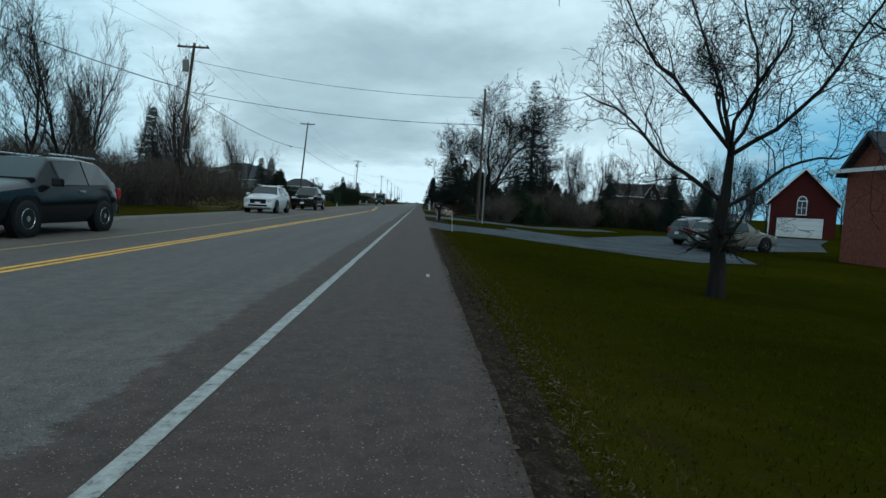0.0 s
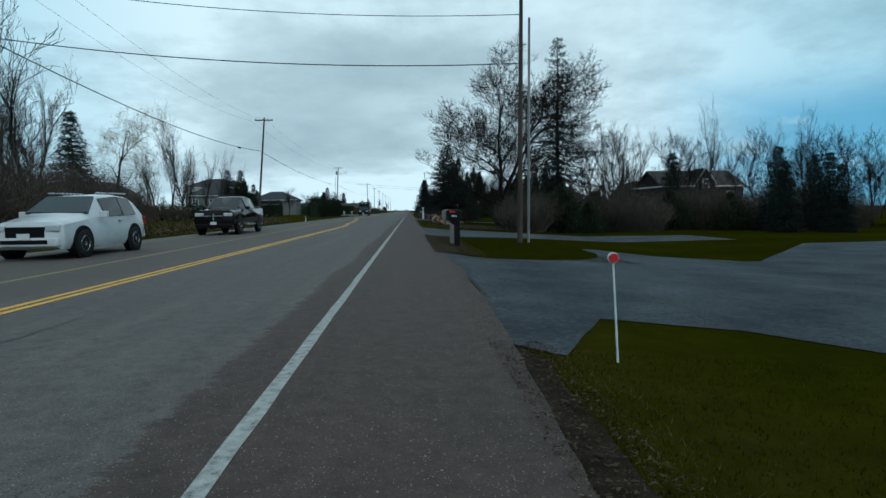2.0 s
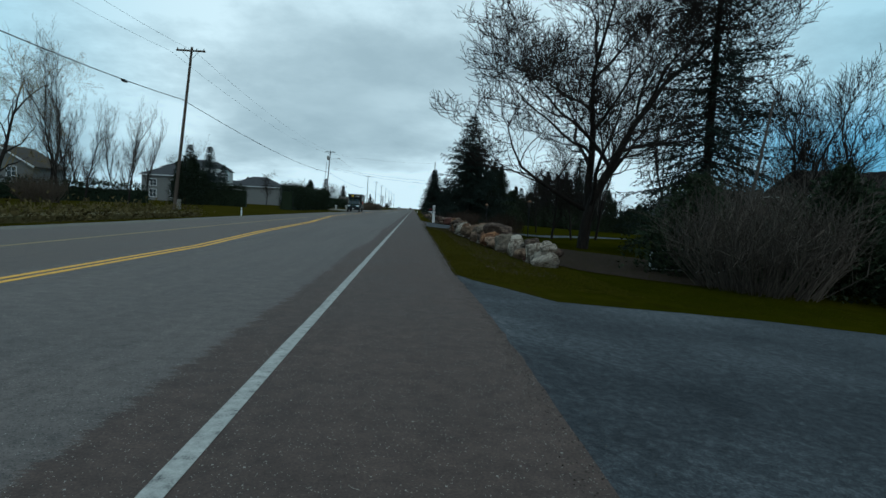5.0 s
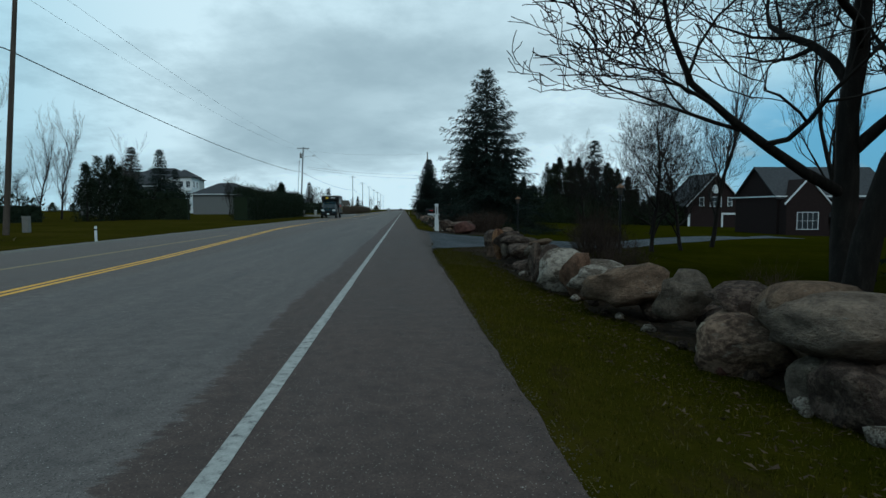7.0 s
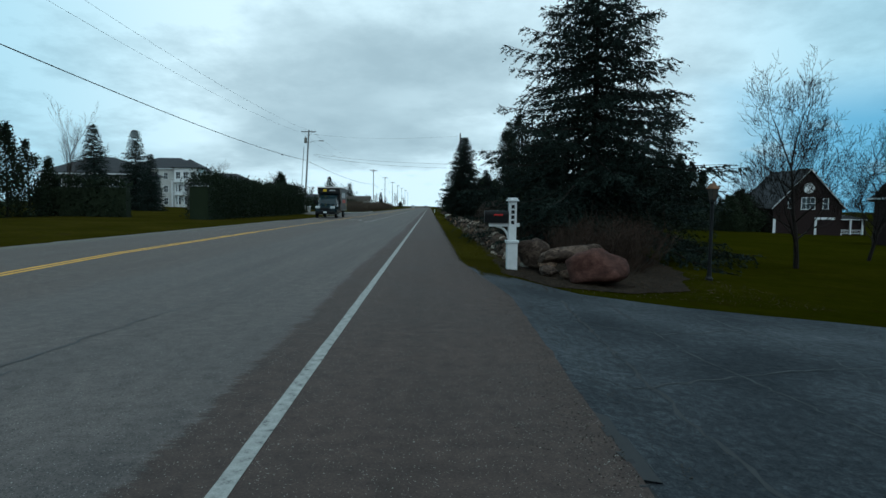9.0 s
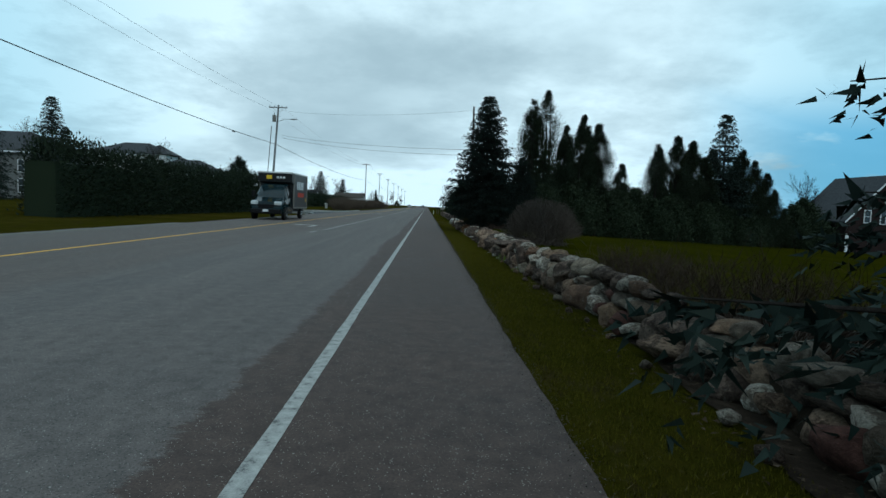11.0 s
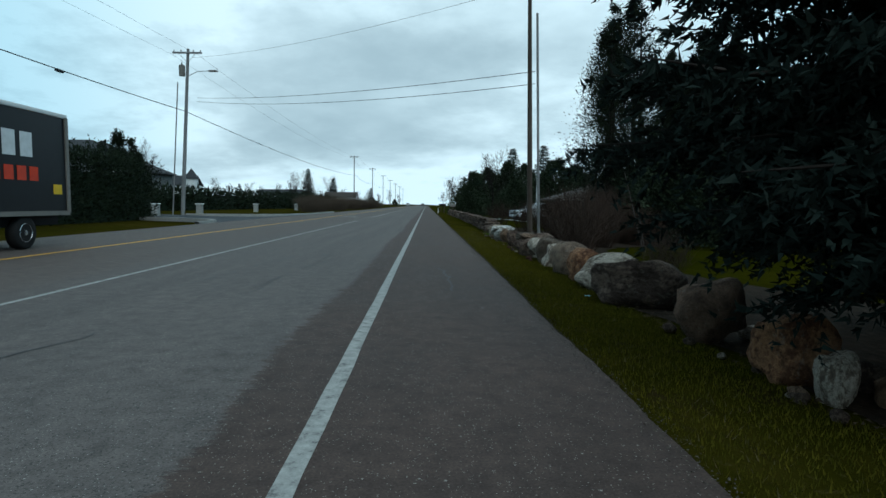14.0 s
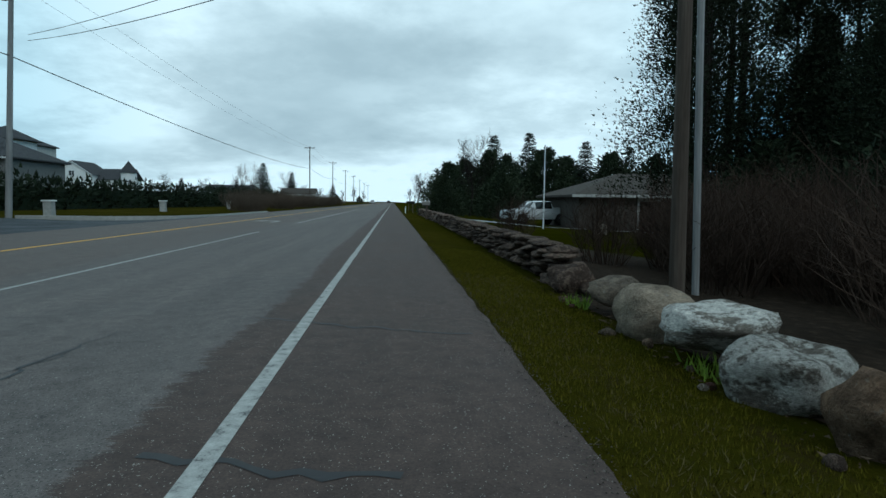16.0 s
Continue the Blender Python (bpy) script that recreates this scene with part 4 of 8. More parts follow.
for i in range(len(LP) - 1):
    (ax, ay), (bx, by) = LP[i], LP[i + 1]
    low = (8.6, 9.1, 9.3, 8.6)
    wire((ax + 0.5, ay, low[min(i, 3)]), (bx + 0.5, by, low[min(i + 1, 3)]), 0.9, 0.03, splice=0.82 if i in (1, 2) else None)
    wire((ax - 0.6, ay, 13.3), (bx - 0.6, by, 13.3), 1.2, 0.008)
    wire((ax + 1.5, ay, 13.3), (bx + 1.5, by, 13.3), 1.2, 0.008)
wire((-17.0, 48.5, 11.2), (5.6, 46.3, 9.2), 0.55, 0.016)
wire((-17.1, 48.5, 8.8), (5.6, 46.3, 7.2), 0.5, 0.022)
wire((-18.6, 189.4, 9.7), (4.9, 163.9, 6.5), 0.35, 0.014)
wire((-18.6, 189.4, 9.4), (4.9, 163.9, 6.0), 0.45, 0.014)
wire((-18.9, 189.5, 13.0), (4.8, 163.9, 10.0), 0.5, 0.008)


# ---------------------------------------------------------------- driveways and beds
def slab(name, outline, mat, lift, label, category, kind="structure", rag=0.05):
    """A thin sheet over the ground inside a closed outline, with ragged edges."""
    pts = []
    k = len(outline)
    for i in range(k):
        a, b = Vector(outline[i]), Vector(outline[(i + 1) % k])
        m = max(1, int((b - a).length / 0.25))
        for j in range(m):
            p = a + (b - a) * (j / m)
            pts.append((p.x + rag * noise.noise((1.1 * p.x, 1.1 * p.y, 1)), p.y + rag * noise.noise((1.1 * p.x, 1.1 * p.y, 7))))
    bm = bmesh.new()
    f = bm.faces.new([bm.verts.new((x, y, 0)) for x, y in pts])
    x0, x1 = min(p[0] for p in pts), max(p[0] for p in pts)
    y0, y1 = min(p[1] for p in pts), max(p[1] for p in pts)
    for axis, lo, hi in ((0, x0, x1), (1, y0, y1)):
        cuts = sorted({v for v in (gx if axis == 0 else gy)} | {lo + (hi - lo) * i / 6 for i in range(7)})
        for c in cuts:
            if lo < c < hi:
                co, no = [0, 0, 0], [0, 0, 0]
                co[axis], no[axis] = c, 1
                bmesh.ops.bisect_plane(bm, geom=bm.verts[:] + bm.edges[:] + bm.faces[:], plane_co=co, plane_no=no)
    for v in bm.verts:
        # the inner rim runs in under the road sheet
        under = -8 < v.co.x < at_y(EDGE_R, v.co.y) - 0.05
        v.co.z = -0.04 if under else max(ground_z(v.co.x, v.co.y) + lift, -0.004 if -8 < v.co.x < at_y(EDGE_R, v.co.y) + 0.09 else -9)
    bmesh.ops.recalc_face_normals(bm, faces=bm.faces)
    for fc in bm.faces:
        if fc.normal.z < 0:
            fc.normal_flip()
    return tagged(new(name, done(bm, name, mat)), label, category, kind=kind)


slab("driveway", [(1.45, 26.6), (2.1, 26.3), (3.0, 28.2), (4.5, 27.8), (6.5, 25.8), (10, 23.5), (14.5, 24.0), (17.5, 32), (26, 36), (33, 46.5), (42, 58), (36, 62), (28, 50), (20, 49), (12.5, 40.4), (9.0, 40.8), (7.8, 43.2), (7.2, 43.0), (7.0, 40.6), (6.4, 38.6), (5.5, 37.4), (4.4, 36.7), (3.4, 36.4), (2.5, 36.4), (1.9, 37.2), (1.5, 37.8), (1.5, 33)], DRIVE, 0.010, "blue-grey worn asphalt driveway looping past a lawn island", "driveway")
slab("driveway", [(1.5, 47.0), (3.5, 48.9), (6, 50.6), (12.4, 52.0), (19, 53.0), (19, 58.6), (14, 58.8), (6, 59.2), (3, 58.8), (1.55, 60.6)], DRIVE, 0.010, "grey worn asphalt driveway crossing the lawn", "driveway")
slab("driveway", [(1.55, 87.4), (2.05, 88.4), (2.45, 89.3), (3.4, 90.5), (4.7, 91.7), (6.8, 93.0), (10, 95.6), (14, 99.8), (19, 104), (32, 116), (44, 130), (44, 137), (30, 121), (20, 110.5), (15, 105), (11, 101), (8.2, 99.6), (4.9, 100.2), (3.4, 100.9), (2.6, 102.4), (1.95, 103.0), (1.6, 104.0)], DRIVE, 0.010, "blue-grey cracked asphalt driveway with a crumbling edge", "driveway")
slab("driveway", [(-10.3, 174), (-10.4, 171), (-13, 176), (-16, 179), (-30, 186), (-30, 191), (-16, 187), (-12, 190), (-10.4, 196)], DRIVE, 0.10, "grey asphalt driveway mouth on the far side", "driveway")
slab("pothole", [(1.76, 94.0), (1.95, 93.9), (2.05, 94.2), (1.98, 94.5), (2.06, 94.8), (1.92, 95.0), (1.82, 94.7), (1.8, 94.3)], TAR, 0.016, "dark broken pothole at the edge of the driveway", "pothole", rag=0.12)
slab("flower_bed", [(4.9, 65.9), (5.6, 65.0), (9.5, 64.4), (13.0, 66.5), (12.5, 77.0), (7.0, 78.0), (5.4, 84), (5.0, 89.8), (3.5, 89.6), (2.95, 87.5), (3.0, 83), (3.4, 78), (3.8, 72), (4.5, 67.5)], MULCH, 0.014, "dark soil and leaf litter under the boulder wall", "flower bed", rag=0.3)
slab("flower_bed", [(2.5, 103.2), (3.1, 101.5), (4.4, 101.4), (6.0, 102.6), (7.5, 106), (9, 112), (9.5, 119), (6.5, 121), (3.3, 121), (2.7, 112)], MULCH, 0.014, "dark mulch bed with leaf litter", "flower bed", rag=0.25)
# widened under the spruce, where its dark colour stands in for shade on lawn
slab("flower_bed", [(2.98, 121), (4.9, 121), (4.9, 138), (7.5, 140.5), (9.0, 144), (8.0, 148), (5.8, 150.5), (5.4, 153.5), (5.8, 157), (7.2, 160), (10.0, 163), (11.0, 168), (8.0, 172), (5.6, 176), (3.3, 176), (2.98, 150)], MULCH, 0.014, "dark soil behind the stone wall, with painted shade below the spruce", "flower bed", rag=0.25)
slab("flower_bed", [(2.75, 88.2), (3.1, 88.0), (3.7, 89.2), (5.0, 89.8), (5.6, 90.8), (4.8, 91.0), (3.8, 90.4), (3.1, 89.4)], MULCH, 0.016, "brown soil and dead leaves between boulders and driveway", "flower bed", rag=0.35)
slab("gravel_edge", [(1.40, -8), (1.80, -8), (1.82, 6), (1.76, 14), (1.82, 20), (1.86, 26.2), (1.42, 26.7)], MULCH, 0.014, "brown leaf litter and dirt along the pavement edge", "verge", rag=0.06)
slab("gravel_edge", [(1.48, 37.8), (1.9, 37.4), (2.25, 37.6), (2.3, 38.4), (2.1, 40.2), (1.95, 42), (1.85, 44), (1.8, 47.3), (1.52, 46.9)], surface("trampled_dry_verge", [(0.34, (0.020, 0.013, 0.005)), (0.5, (0.046, 0.032, 0.012)), (0.66, (0.105, 0.075, 0.035))], 9, 0.95, 0.9, 0.04, fine=70), 0.03, "trampled dry grass and leaf litter round the mailboxes", "verge", rag=0.10)
slab("gravel_edge", [(-10.6, -8), (-8.7, -8), (-9.0, 40), (-10.0, 90), (-10.3, 140), (-11.6, 140), (-11.6, 90), (-10.9, 40)], GRAVEL, 0.07, "grey gravel shoulder along the far lane", "shoulder", rag=0.2)

def drive_crack(points, width, seed):
    """A wandering open crack in a driveway, a hair above its surface."""
    rnd = random.Random(seed)
    pts = []
    for (ax, ay), (bx, by) in zip(points, points[1:]):
        k = max(3, int(math.dist((ax, ay), (bx, by)) * 9))
        for i in range(k):
            x, y = ax + (bx - ax) * i / k + rnd.uniform(-0.035, 0.035), ay + (by - ay) * i / k + rnd.uniform(-0.035, 0.035)
            pts.append(Vector((x, y, max(ground_z(x, y) + 0.0135, 0.004 if x < at_y(EDGE_R, y) else -9))))
    vs, fs = [], []
    for i, p in enumerate(pts):
        d = (pts[min(i + 1, len(pts) - 1)] - pts[max(i - 1, 0)]).normalized()
        w = Vector((-d.y, d.x, 0)) * width * rnd.uniform(0.3, 1.2)
        vs += [p - w, p + w]
        if i:
            fs.append((2 * i - 2, 2 * i - 1, 2 * i + 1, 2 * i))
    tagged(new("crack", mesh_of("crack", vs, fs, TAR)), "dark open crack in the worn driveway asphalt", "crack", kind="structure")


for i, (pts, w) in enumerate(((((2.9, 100.0), (2.7, 97.4), (2.62, 95.6), (2.6, 94.2), (2.75, 92.8)), 0.022), (((2.3, 95.5), (3.1, 96.0), (4.3, 96.6), (6.2, 97.2)), 0.015), (((2.1, 99.7), (2.05, 96.1), (1.93, 94.4), (1.9, 92.0), (1.75, 90.3)), 0.03), (((2.65, 98.3), (3.6, 97.9), (5.0, 98.6)), 0.013), (((3.6, 100.0), (3.5, 97.0), (3.9, 94.6)), 0.012), (((4.8, 99.6), (5.1, 97.2), (4.7, 95.2)), 0.012), (((1.86, 28.0), (1.9, 31.0), (1.82, 34.5)), 0.02), (((2.6, 31.6), (3.6, 31.7), (4.4, 31.5)), 0.014), (((4.2, 33.0), (5.6, 33.4), (7.0, 32.8)), 0.013))):
    drive_crack(pts, w, 70 + i)

# ---------------------------------------------------------------- trees and shrubs
def dome_shrub(seed, w, d, h, stems=150, twigs=7000):
    """A clipped-looking round shrub: stems from one root and a thick coat of fine twigs on a dome."""
    rnd = np.random.RandomState(seed)
    vs, fs, tv, tf = [], [], [], []
    for i in range(stems + twigs):
        a, c = rnd.uniform(0, 6.283), rnd.uniform(0.0, 1.0)
        way = np.array((math.cos(a) * math.sqrt(1 - c * c), math.sin(a) * math.sqrt(1 - c * c), c))
        swell = 1 + 0.16 * noise.noise(tuple(way * 1.7 + seed))
        tip = way * np.array((w / 2, d / 2, h * 0.78)) * swell + np.array((0, 0, h * 0.22))
        if i < stems:
            base = np.array((rnd.normal(0, 0.2 * w), rnd.normal(0, 0.2 * d), -0.05))
            tube(vs, fs, np.array([base, base * 0.5 + tip * 0.5 + rnd.normal(0, 0.08, 3), tip]), [0.014, 0.010, 0.003], 3)
        else:
            f = rnd.uniform(0.55, 1.0) ** 0.6
            o = tip * f * np.array((1, 1, 1.0))
            o[2] = max(0.05, o[2])
            v = (way + rnd.normal(0, 0.45, 3) + np.array((0, 0, 0.5))) * rnd.uniform(0.10, 0.26)
            tube(tv, tf, np.array([o - v * 0.5, o + v * 0.5]), [0.006, 0.002], 3)
    return (vs, fs), (tv, tf)


def thicket_meshes(name, data, mat):
    return mesh_of(name + "_stems", *data[0], mat), mesh_of(name + "_twigs", *data[1], mat)


MAPLE = [tree_meshes("maple", bare_tree(11 + i, 16.5, 0.38, 0.17, 0.85, 6, (7, 6, 6, 4, 3), 0.30, 2, 0.0105, 0.62, 0.13, 0.0, 0.58, 0.62), BARK, TWIG) for i in range(1)]
SLIM = [tree_meshes("slim", bare_tree(31 + i, 12, 0.14, 0.2, 0.36, 5, (9, 6, 4, 3), 0.55, 1, 0.006, 0.5, 0.09), BARK, TWIG_PALE) for i in range(3)]
FAR_BARE = [tree_meshes("far_bare", bare_tree(51 + i, 11, 0.17, 0.2, 0.55, 5, (7, 6, 5, 3), 0.4, 1, 0.010, 0.6, 0.12), BARK, TWIG) for i in range(3)]
APPLE = [tree_meshes("apple", orchard_tree(74 + i), BARK, TWIG) for i in range(2)]
WILLOW = tree_meshes("willow", bare_tree(83, 17, 0.32, 0.2, 0.7, 6, (6, 5, 5, 4, 3), 0.25, 1, 0.009, 0.64, 0.12, 0.18), BARK, TWIG_GOLD)
ORNAMENTAL = [tree_meshes("ornamental", bare_tree(91 + i, 6.6, 0.10, 0.16, 0.95, 6, (10, 6, 4, 3, 2), 0.55, 1, 0.005, 0.60, 0.08), BARK, TWIG) for i in range(2)]
FORKED = tree_meshes("forked", bare_tree(101, 11, 0.15, 0.35, 0.5, 4, (4, 3, 3), 0.4, 1, 0.012, 0.6, 0.1), BARK, TWIG)
SPRUCE_A = spruce_meshes("spruce_a", spruce(5, 18.8, 5.0, 0.10, 26, 8, 0.80, 0.20, 0.28, 0.35, 0.9))
SPRUCE_B = spruce_meshes("spruce_b", spruce(6, 11.6, 5.2, 0.10, 26, 9, 0.86, 0.14, 0.18, 0.32, 1.7))
SPRUCE_C = spruce_meshes("spruce_c", spruce(7, 7.6, 2.5, 0.12, 30, 12, 0.88, 0.10, 0.115, 0.34, 2.1, 0.30), leafy("blue_green_spruce_needles", (0.0045, 0.0075, 0.006), (0.016, 0.023, 0.019), 0.9))
SPRUCE_D = [spruce_meshes("spruce_d", spruce(8 + i, 12, 3.3, 0.03, 26, 9, 0.8, 0.24, 0.30, 0.25, 1.4)) for i in range(2)]
CEDARS = [cedar_meshes("cedar", cedar(21 + i, 14.5, 3.2, 0.08, 62000, 0.115, 0.55, 1 + i % 2)) for i in range(3)]
CEDAR_OPEN = [cedar_meshes("open_cedar", cedar(27 + i, 14.5, 3.0, 0.16, 30000, 0.105, 0.6, 2)) for i in range(2)]
COLUMN = [cedar_meshes("column", cedar(41 + i, 6.0, 1.15, 0.0, 5000, 0.16), HEDGE) for i in range(2)]
BUSHY = [cedar_meshes("bushy", cedar(61 + i, 4.2, 2.3, 0.0, 11000, 0.17), leafy("evergreen_bush_foliage", (0.011, 0.017, 0.010), (0.034, 0.045, 0.024))) for i in range(2)]
BRUSH_MAT = leafy("dark_brush_twigs", (0.034, 0.028, 0.024), (0.105, 0.085, 0.070), 0.9)
SCRUB_MAT = leafy("russet_scrub_twigs", (0.045, 0.034, 0.026), (0.095, 0.072, 0.054), 0.9)
BRUSH = [thicket_meshes("brush", thicket(110 + i, 6.5, 5.0, 3.6, 300, 0.016, 6), BRUSH_MAT) for i in range(2)]
BRUSH_DARK = [thicket_meshes("dark_brush", thicket(140 + i, 6.5, 5.0, 3.6, 320, 0.014, 8), TWIG_RED) for i in range(2)]
SCRUB = thicket_meshes("scrub", thicket(114, 5.0, 4.0, 2.2, 240, 0.012, 6), SCRUB_MAT)
SHRUB = [thicket_meshes("shrub", thicket(120 + i, 2.3, 2.3, 2.1, 70, 0.012, 8), TWIG_RED) for i in range(2)]
DENSE = thicket_meshes("dense_shrub", dome_shrub(125, 3.7, 3.4, 2.45), leafy("grey_brown_dense_twigs", (0.030, 0.024, 0.020), (0.082, 0.066, 0.055), 0.9))
LOW = thicket_meshes("low_shrub", thicket(127, 3.2, 3.2, 1.25, 200, 0.008, 7), TWIG_RED)


def shrub(me, name, x, y, label, size=1.0, rz=0.0, category="shrub", group="", tall=1.0):
    t = thing(name, x, y, ground_z(x, y), label, category, rz, group)
    t.scale = (size, size, size * tall)
    part("stem_clump", me[0], None, t)
    part("twiggy_crown", me[1], None, t)
    return t


L_MAPLE = "tall bare maple with dark spreading branches over a lawn"
L_SLIM = "slim pale bare tree with upright branches"
L_FAR = "distant bare tree with a rounded twiggy crown"
L_SPR = "dark green spruce with layered drooping branches"
L_CED = "tall dark cedar with ragged foliage and visible trunk"
L_COL = "narrow columnar dark green cedar"
L_BSH = "dense dark evergreen bush"

for x, y, r, i in ((6.4, 11.8, 0, 0), (9.9, 8.9, 200, 1)):
    tree(APPLE[i], "apple_tree", x, y, "low bare apple tree with a crooked spreading crown on the lawn", rz=r, size=1.14, group="apple trees on the first lawn")
for i, (x, y, s, r) in enumerate(((10.1, 81.7, 1.1, 60),)):
    tree(MAPLE[0], "maple_tree", x, y, L_MAPLE, rz=r, size=s, group="bare maples behind the boulder wall")
tree(SPRUCE_A, "spruce_tree", 15.8, 80, "very tall ragged dark spruce above bare trees")
tree(SPRUCE_B, "spruce_tree", 6.8, 112.4, "large dark spruce with wide branches beside the driveway")
tree(SPRUCE_C, "spruce_tree", 3.95, 143.5, "dense blue-green spruce with skirts down to the stone wall")
tree(SPRUCE_C, "spruce_tree", 6.3, 145.6, "smaller dark spruce crowded against a larger one", size=0.62, rz=120)
GROVE = [(12.3, 177, 0.98), (14.2, 178.6, 1.08), (13.2, 180.6, 0.98), (17.0, 173.6, 0.80), (28.5, 181.5, 0.78), (11.6, 166.2, 0.52), (14.4, 170.6, 0.66), (19.4, 175.4, 0.84), (18.2, 177, 0.90), (23.2, 178.5, 0.58), (31, 181.8, 0.87),
         (33.6, 184, 0.84), (36.5, 186, 0.76), (43, 189, 0.88), (46, 191, 0.80), (49, 193, 0.72), (51.5, 195, 0.58), (54, 196.5, 0.40), (47, 198, 0.86), (32, 190, 0.84), (38, 193, 0.95), (42, 195, 0.92), (52, 200, 0.66), (16.5, 178, 0.82), (20, 181, 0.74), (25, 184, 0.42), (36, 190, 0.8)]
for i, (x, y, s) in enumerate(GROVE):
    tree(CEDAR_OPEN[i % 2] if i < 5 else CEDARS[i % 3], "cedar_tree", x, y, L_CED, rz=47 * i, size=s, group="cedar grove")
for i, (x, y, k) in enumerate(((57, 199, 1.5), (60.5, 202, 1.8), (63, 204.8, 1.7), (55.5, 195.5, 0.9))):
    tree(BUSHY[i % 2], "evergreen_bush", x, y, "dark evergreen thicket at the end of the cedar grove", rz=70 * i, size=k, group="evergreen thicket at the grove's end")
tree(SPRUCE_D[1], "spruce_tree", 40, 188, "pointed dark spruce rising among cedars", size=1.42)
for i in range(15):
    u = i / 14
    tree(BUSHY[i % 2], "evergreen_bush", 11.6 + 33 * u + 0.6 * (i % 2), 165.4 + 22.5 * u + 1.2 * (i % 3), "dense dark evergreen undergrowth below cedars", rz=70 * i, size=1.0 + 0.12 * (i % 3), group="undergrowth below the cedars")
for i, (x, y, s) in enumerate(((13.5, 175, 0.9), (15, 176, 1.0), (16.5, 180, 0.9))):
    tree(BUSHY[i % 2], "evergreen_bush", x, y, "dense dark evergreen undergrowth below cedars", rz=70 * i, size=s, group="undergrowth below the cedars")

# thick evergreen belt behind the second driveway
for i, (x, y, s, r) in enumerate(((9.5, 68, 0.7, 0), (12.5, 66, 0.8, 60), (15.5, 67, 0.72, 140), (18.5, 69, 0.85, 20), (22, 68, 0.7, 80), (26, 66, 0.66, 200), (17.5, 80.5, 0.8, 10), (15.6, 79.5, 0.9, 90), (13.8, 63.5, 0.5, 90))):
    tree(BUSHY[i % 2], "evergreen_bush", x, y, L_BSH, rz=r, size=s, group="evergreen belt")
for i, (x, y, s) in enumerate(((31, 62, 0.85), (28.5, 64, 0.95), (30, 59.5, 0.7), (33.5, 67, 0.9), (24, 72, 1.0), (27, 61, 0.75))):
    tree(SPRUCE_D[i % 2], "spruce_tree", x, y, "small pointed dark evergreen at the lawn's edge", rz=50 * i, size=s * 0.55, group="small evergreens by the drive")
for i, (x, y, s) in enumerate(((21, 96, 1.25), (25, 92, 1.1), (29, 94, 1.0), (36, 90, 1.15), (42, 96, 1.0), (48, 92, 1.1), (55, 98, 1.2), (33, 102, 1.0), (16, 98, 1.0))):
    tree(SLIM[i % 3], "slim_tree", x, y, L_SLIM, rz=61 * i, size=s * 0.84, group="bare trees behind the evergreens")
for i, (x, y, s) in enumerate(((60, 110, 1.1), (70, 115, 1.2), (52, 118, 1.0), (40, 82, 0.75), (46, 80, 0.8))):
    tree(FAR_BARE[i % 3], "bare_tree", x, y, L_FAR, rz=77 * i, size=s, group="bare trees behind the evergreens")
for i, (x, y, s) in enumerate(((17, 74, 0.75), (21, 78, 0.8), (25, 75, 0.7), (29, 79, 0.8), (33, 74, 0.75), (37, 72, 0.7), (41, 70, 0.7), (23, 84, 0.9))):
    tree(FAR_BARE[i % 3], "bare_tree", x, y, "twiggy bare tree rising over dark brush", rz=41 * i, size=s, group="bare trees behind the evergreens")
for i in range(13):
    shrub(BRUSH[i % 2], "brush", 9.5 + 2.3 * i, 64.5 + 1.8 * ((i * 3) % 4) + 0.25 * i, "dark leafless brush along the second driveway", 0.78 + 0.3 * ((i * 5) % 4) / 3, 37 * i, "brush", "brush by the second driveway")
# garden of the third house
for i, (x, y, s) in enumerate(((13.9, 111.5, 0.95), (21.5, 118, 0.85), (11.6, 94.9, 1.0), (13.4, 95.8, 0.95))):
    tree(ORNAMENTAL[i % 2], "ornamental_tree", x, y, "small bare ornamental tree with upright branches in a mulch ring", rz=80 * i, size=s, group="ornamental trees on the lawn")
# left-hand side
for i, (x, y, s) in enumerate(((-21, 22, 1.0), (-24, 29, 1.1), (-19.5, 33, 0.85), (-26, 38, 1.0), (-22, 44, 0.8), (-28, 52, 0.9), (-24, 61, 0.85), (-30, 66, 0.9))):
    tree(FAR_BARE[i % 3] if i % 2 == 0 else SLIM[i % 3], "bare_tree", x, y, "tall grey bare tree rising from roadside brush", rz=53 * i, size=s, group="bare trees in the brush")
for i in range(12):
    tree(SLIM[i % 3], "bare_sapling", -17.6 - 1.9 * ((i * 5) % 4), 17.5 + 3.9 * i, "slim grey bare sapling rising from roadside brush", rz=49 * i, size=0.62 + 0.09 * ((i * 7) % 5), group="saplings in the brush")
tree(FORKED, "forked_tree", -18.2, 51.8, "dead forked tree beside the utility pole", rz=20)
tree(SPRUCE_D[0], "spruce_tree", -46, 106, L_SPR, size=1.28)
tree(SPRUCE_D[1], "spruce_tree", -26, 50, L_SPR, size=0.55)
tree(SPRUCE_D[0], "spruce_tree", -21.5, 20.0, L_SPR, size=0.42)
tree(WILLOW, "willow_tree", -50, 123, "large bare willow with a golden rounded crown")
for i, (x, y, s) in enumerate(((-46, 132, 0.95), (-50, 138, 1.0), (-42, 146, 1.0), (-47, 150, 0.95), (-40, 158, 0.9), (-52, 145, 1.0), (-38, 128, 0.8), (-29.5, 102, 1.0), (-27.5, 110, 0.75), (-33, 107, 1.1), (-36, 118, 0.85))):
    tree(SLIM[i % 3], "slim_tree", x, y, L_SLIM, rz=71 * i, size=s, group="slim trees on the far side")
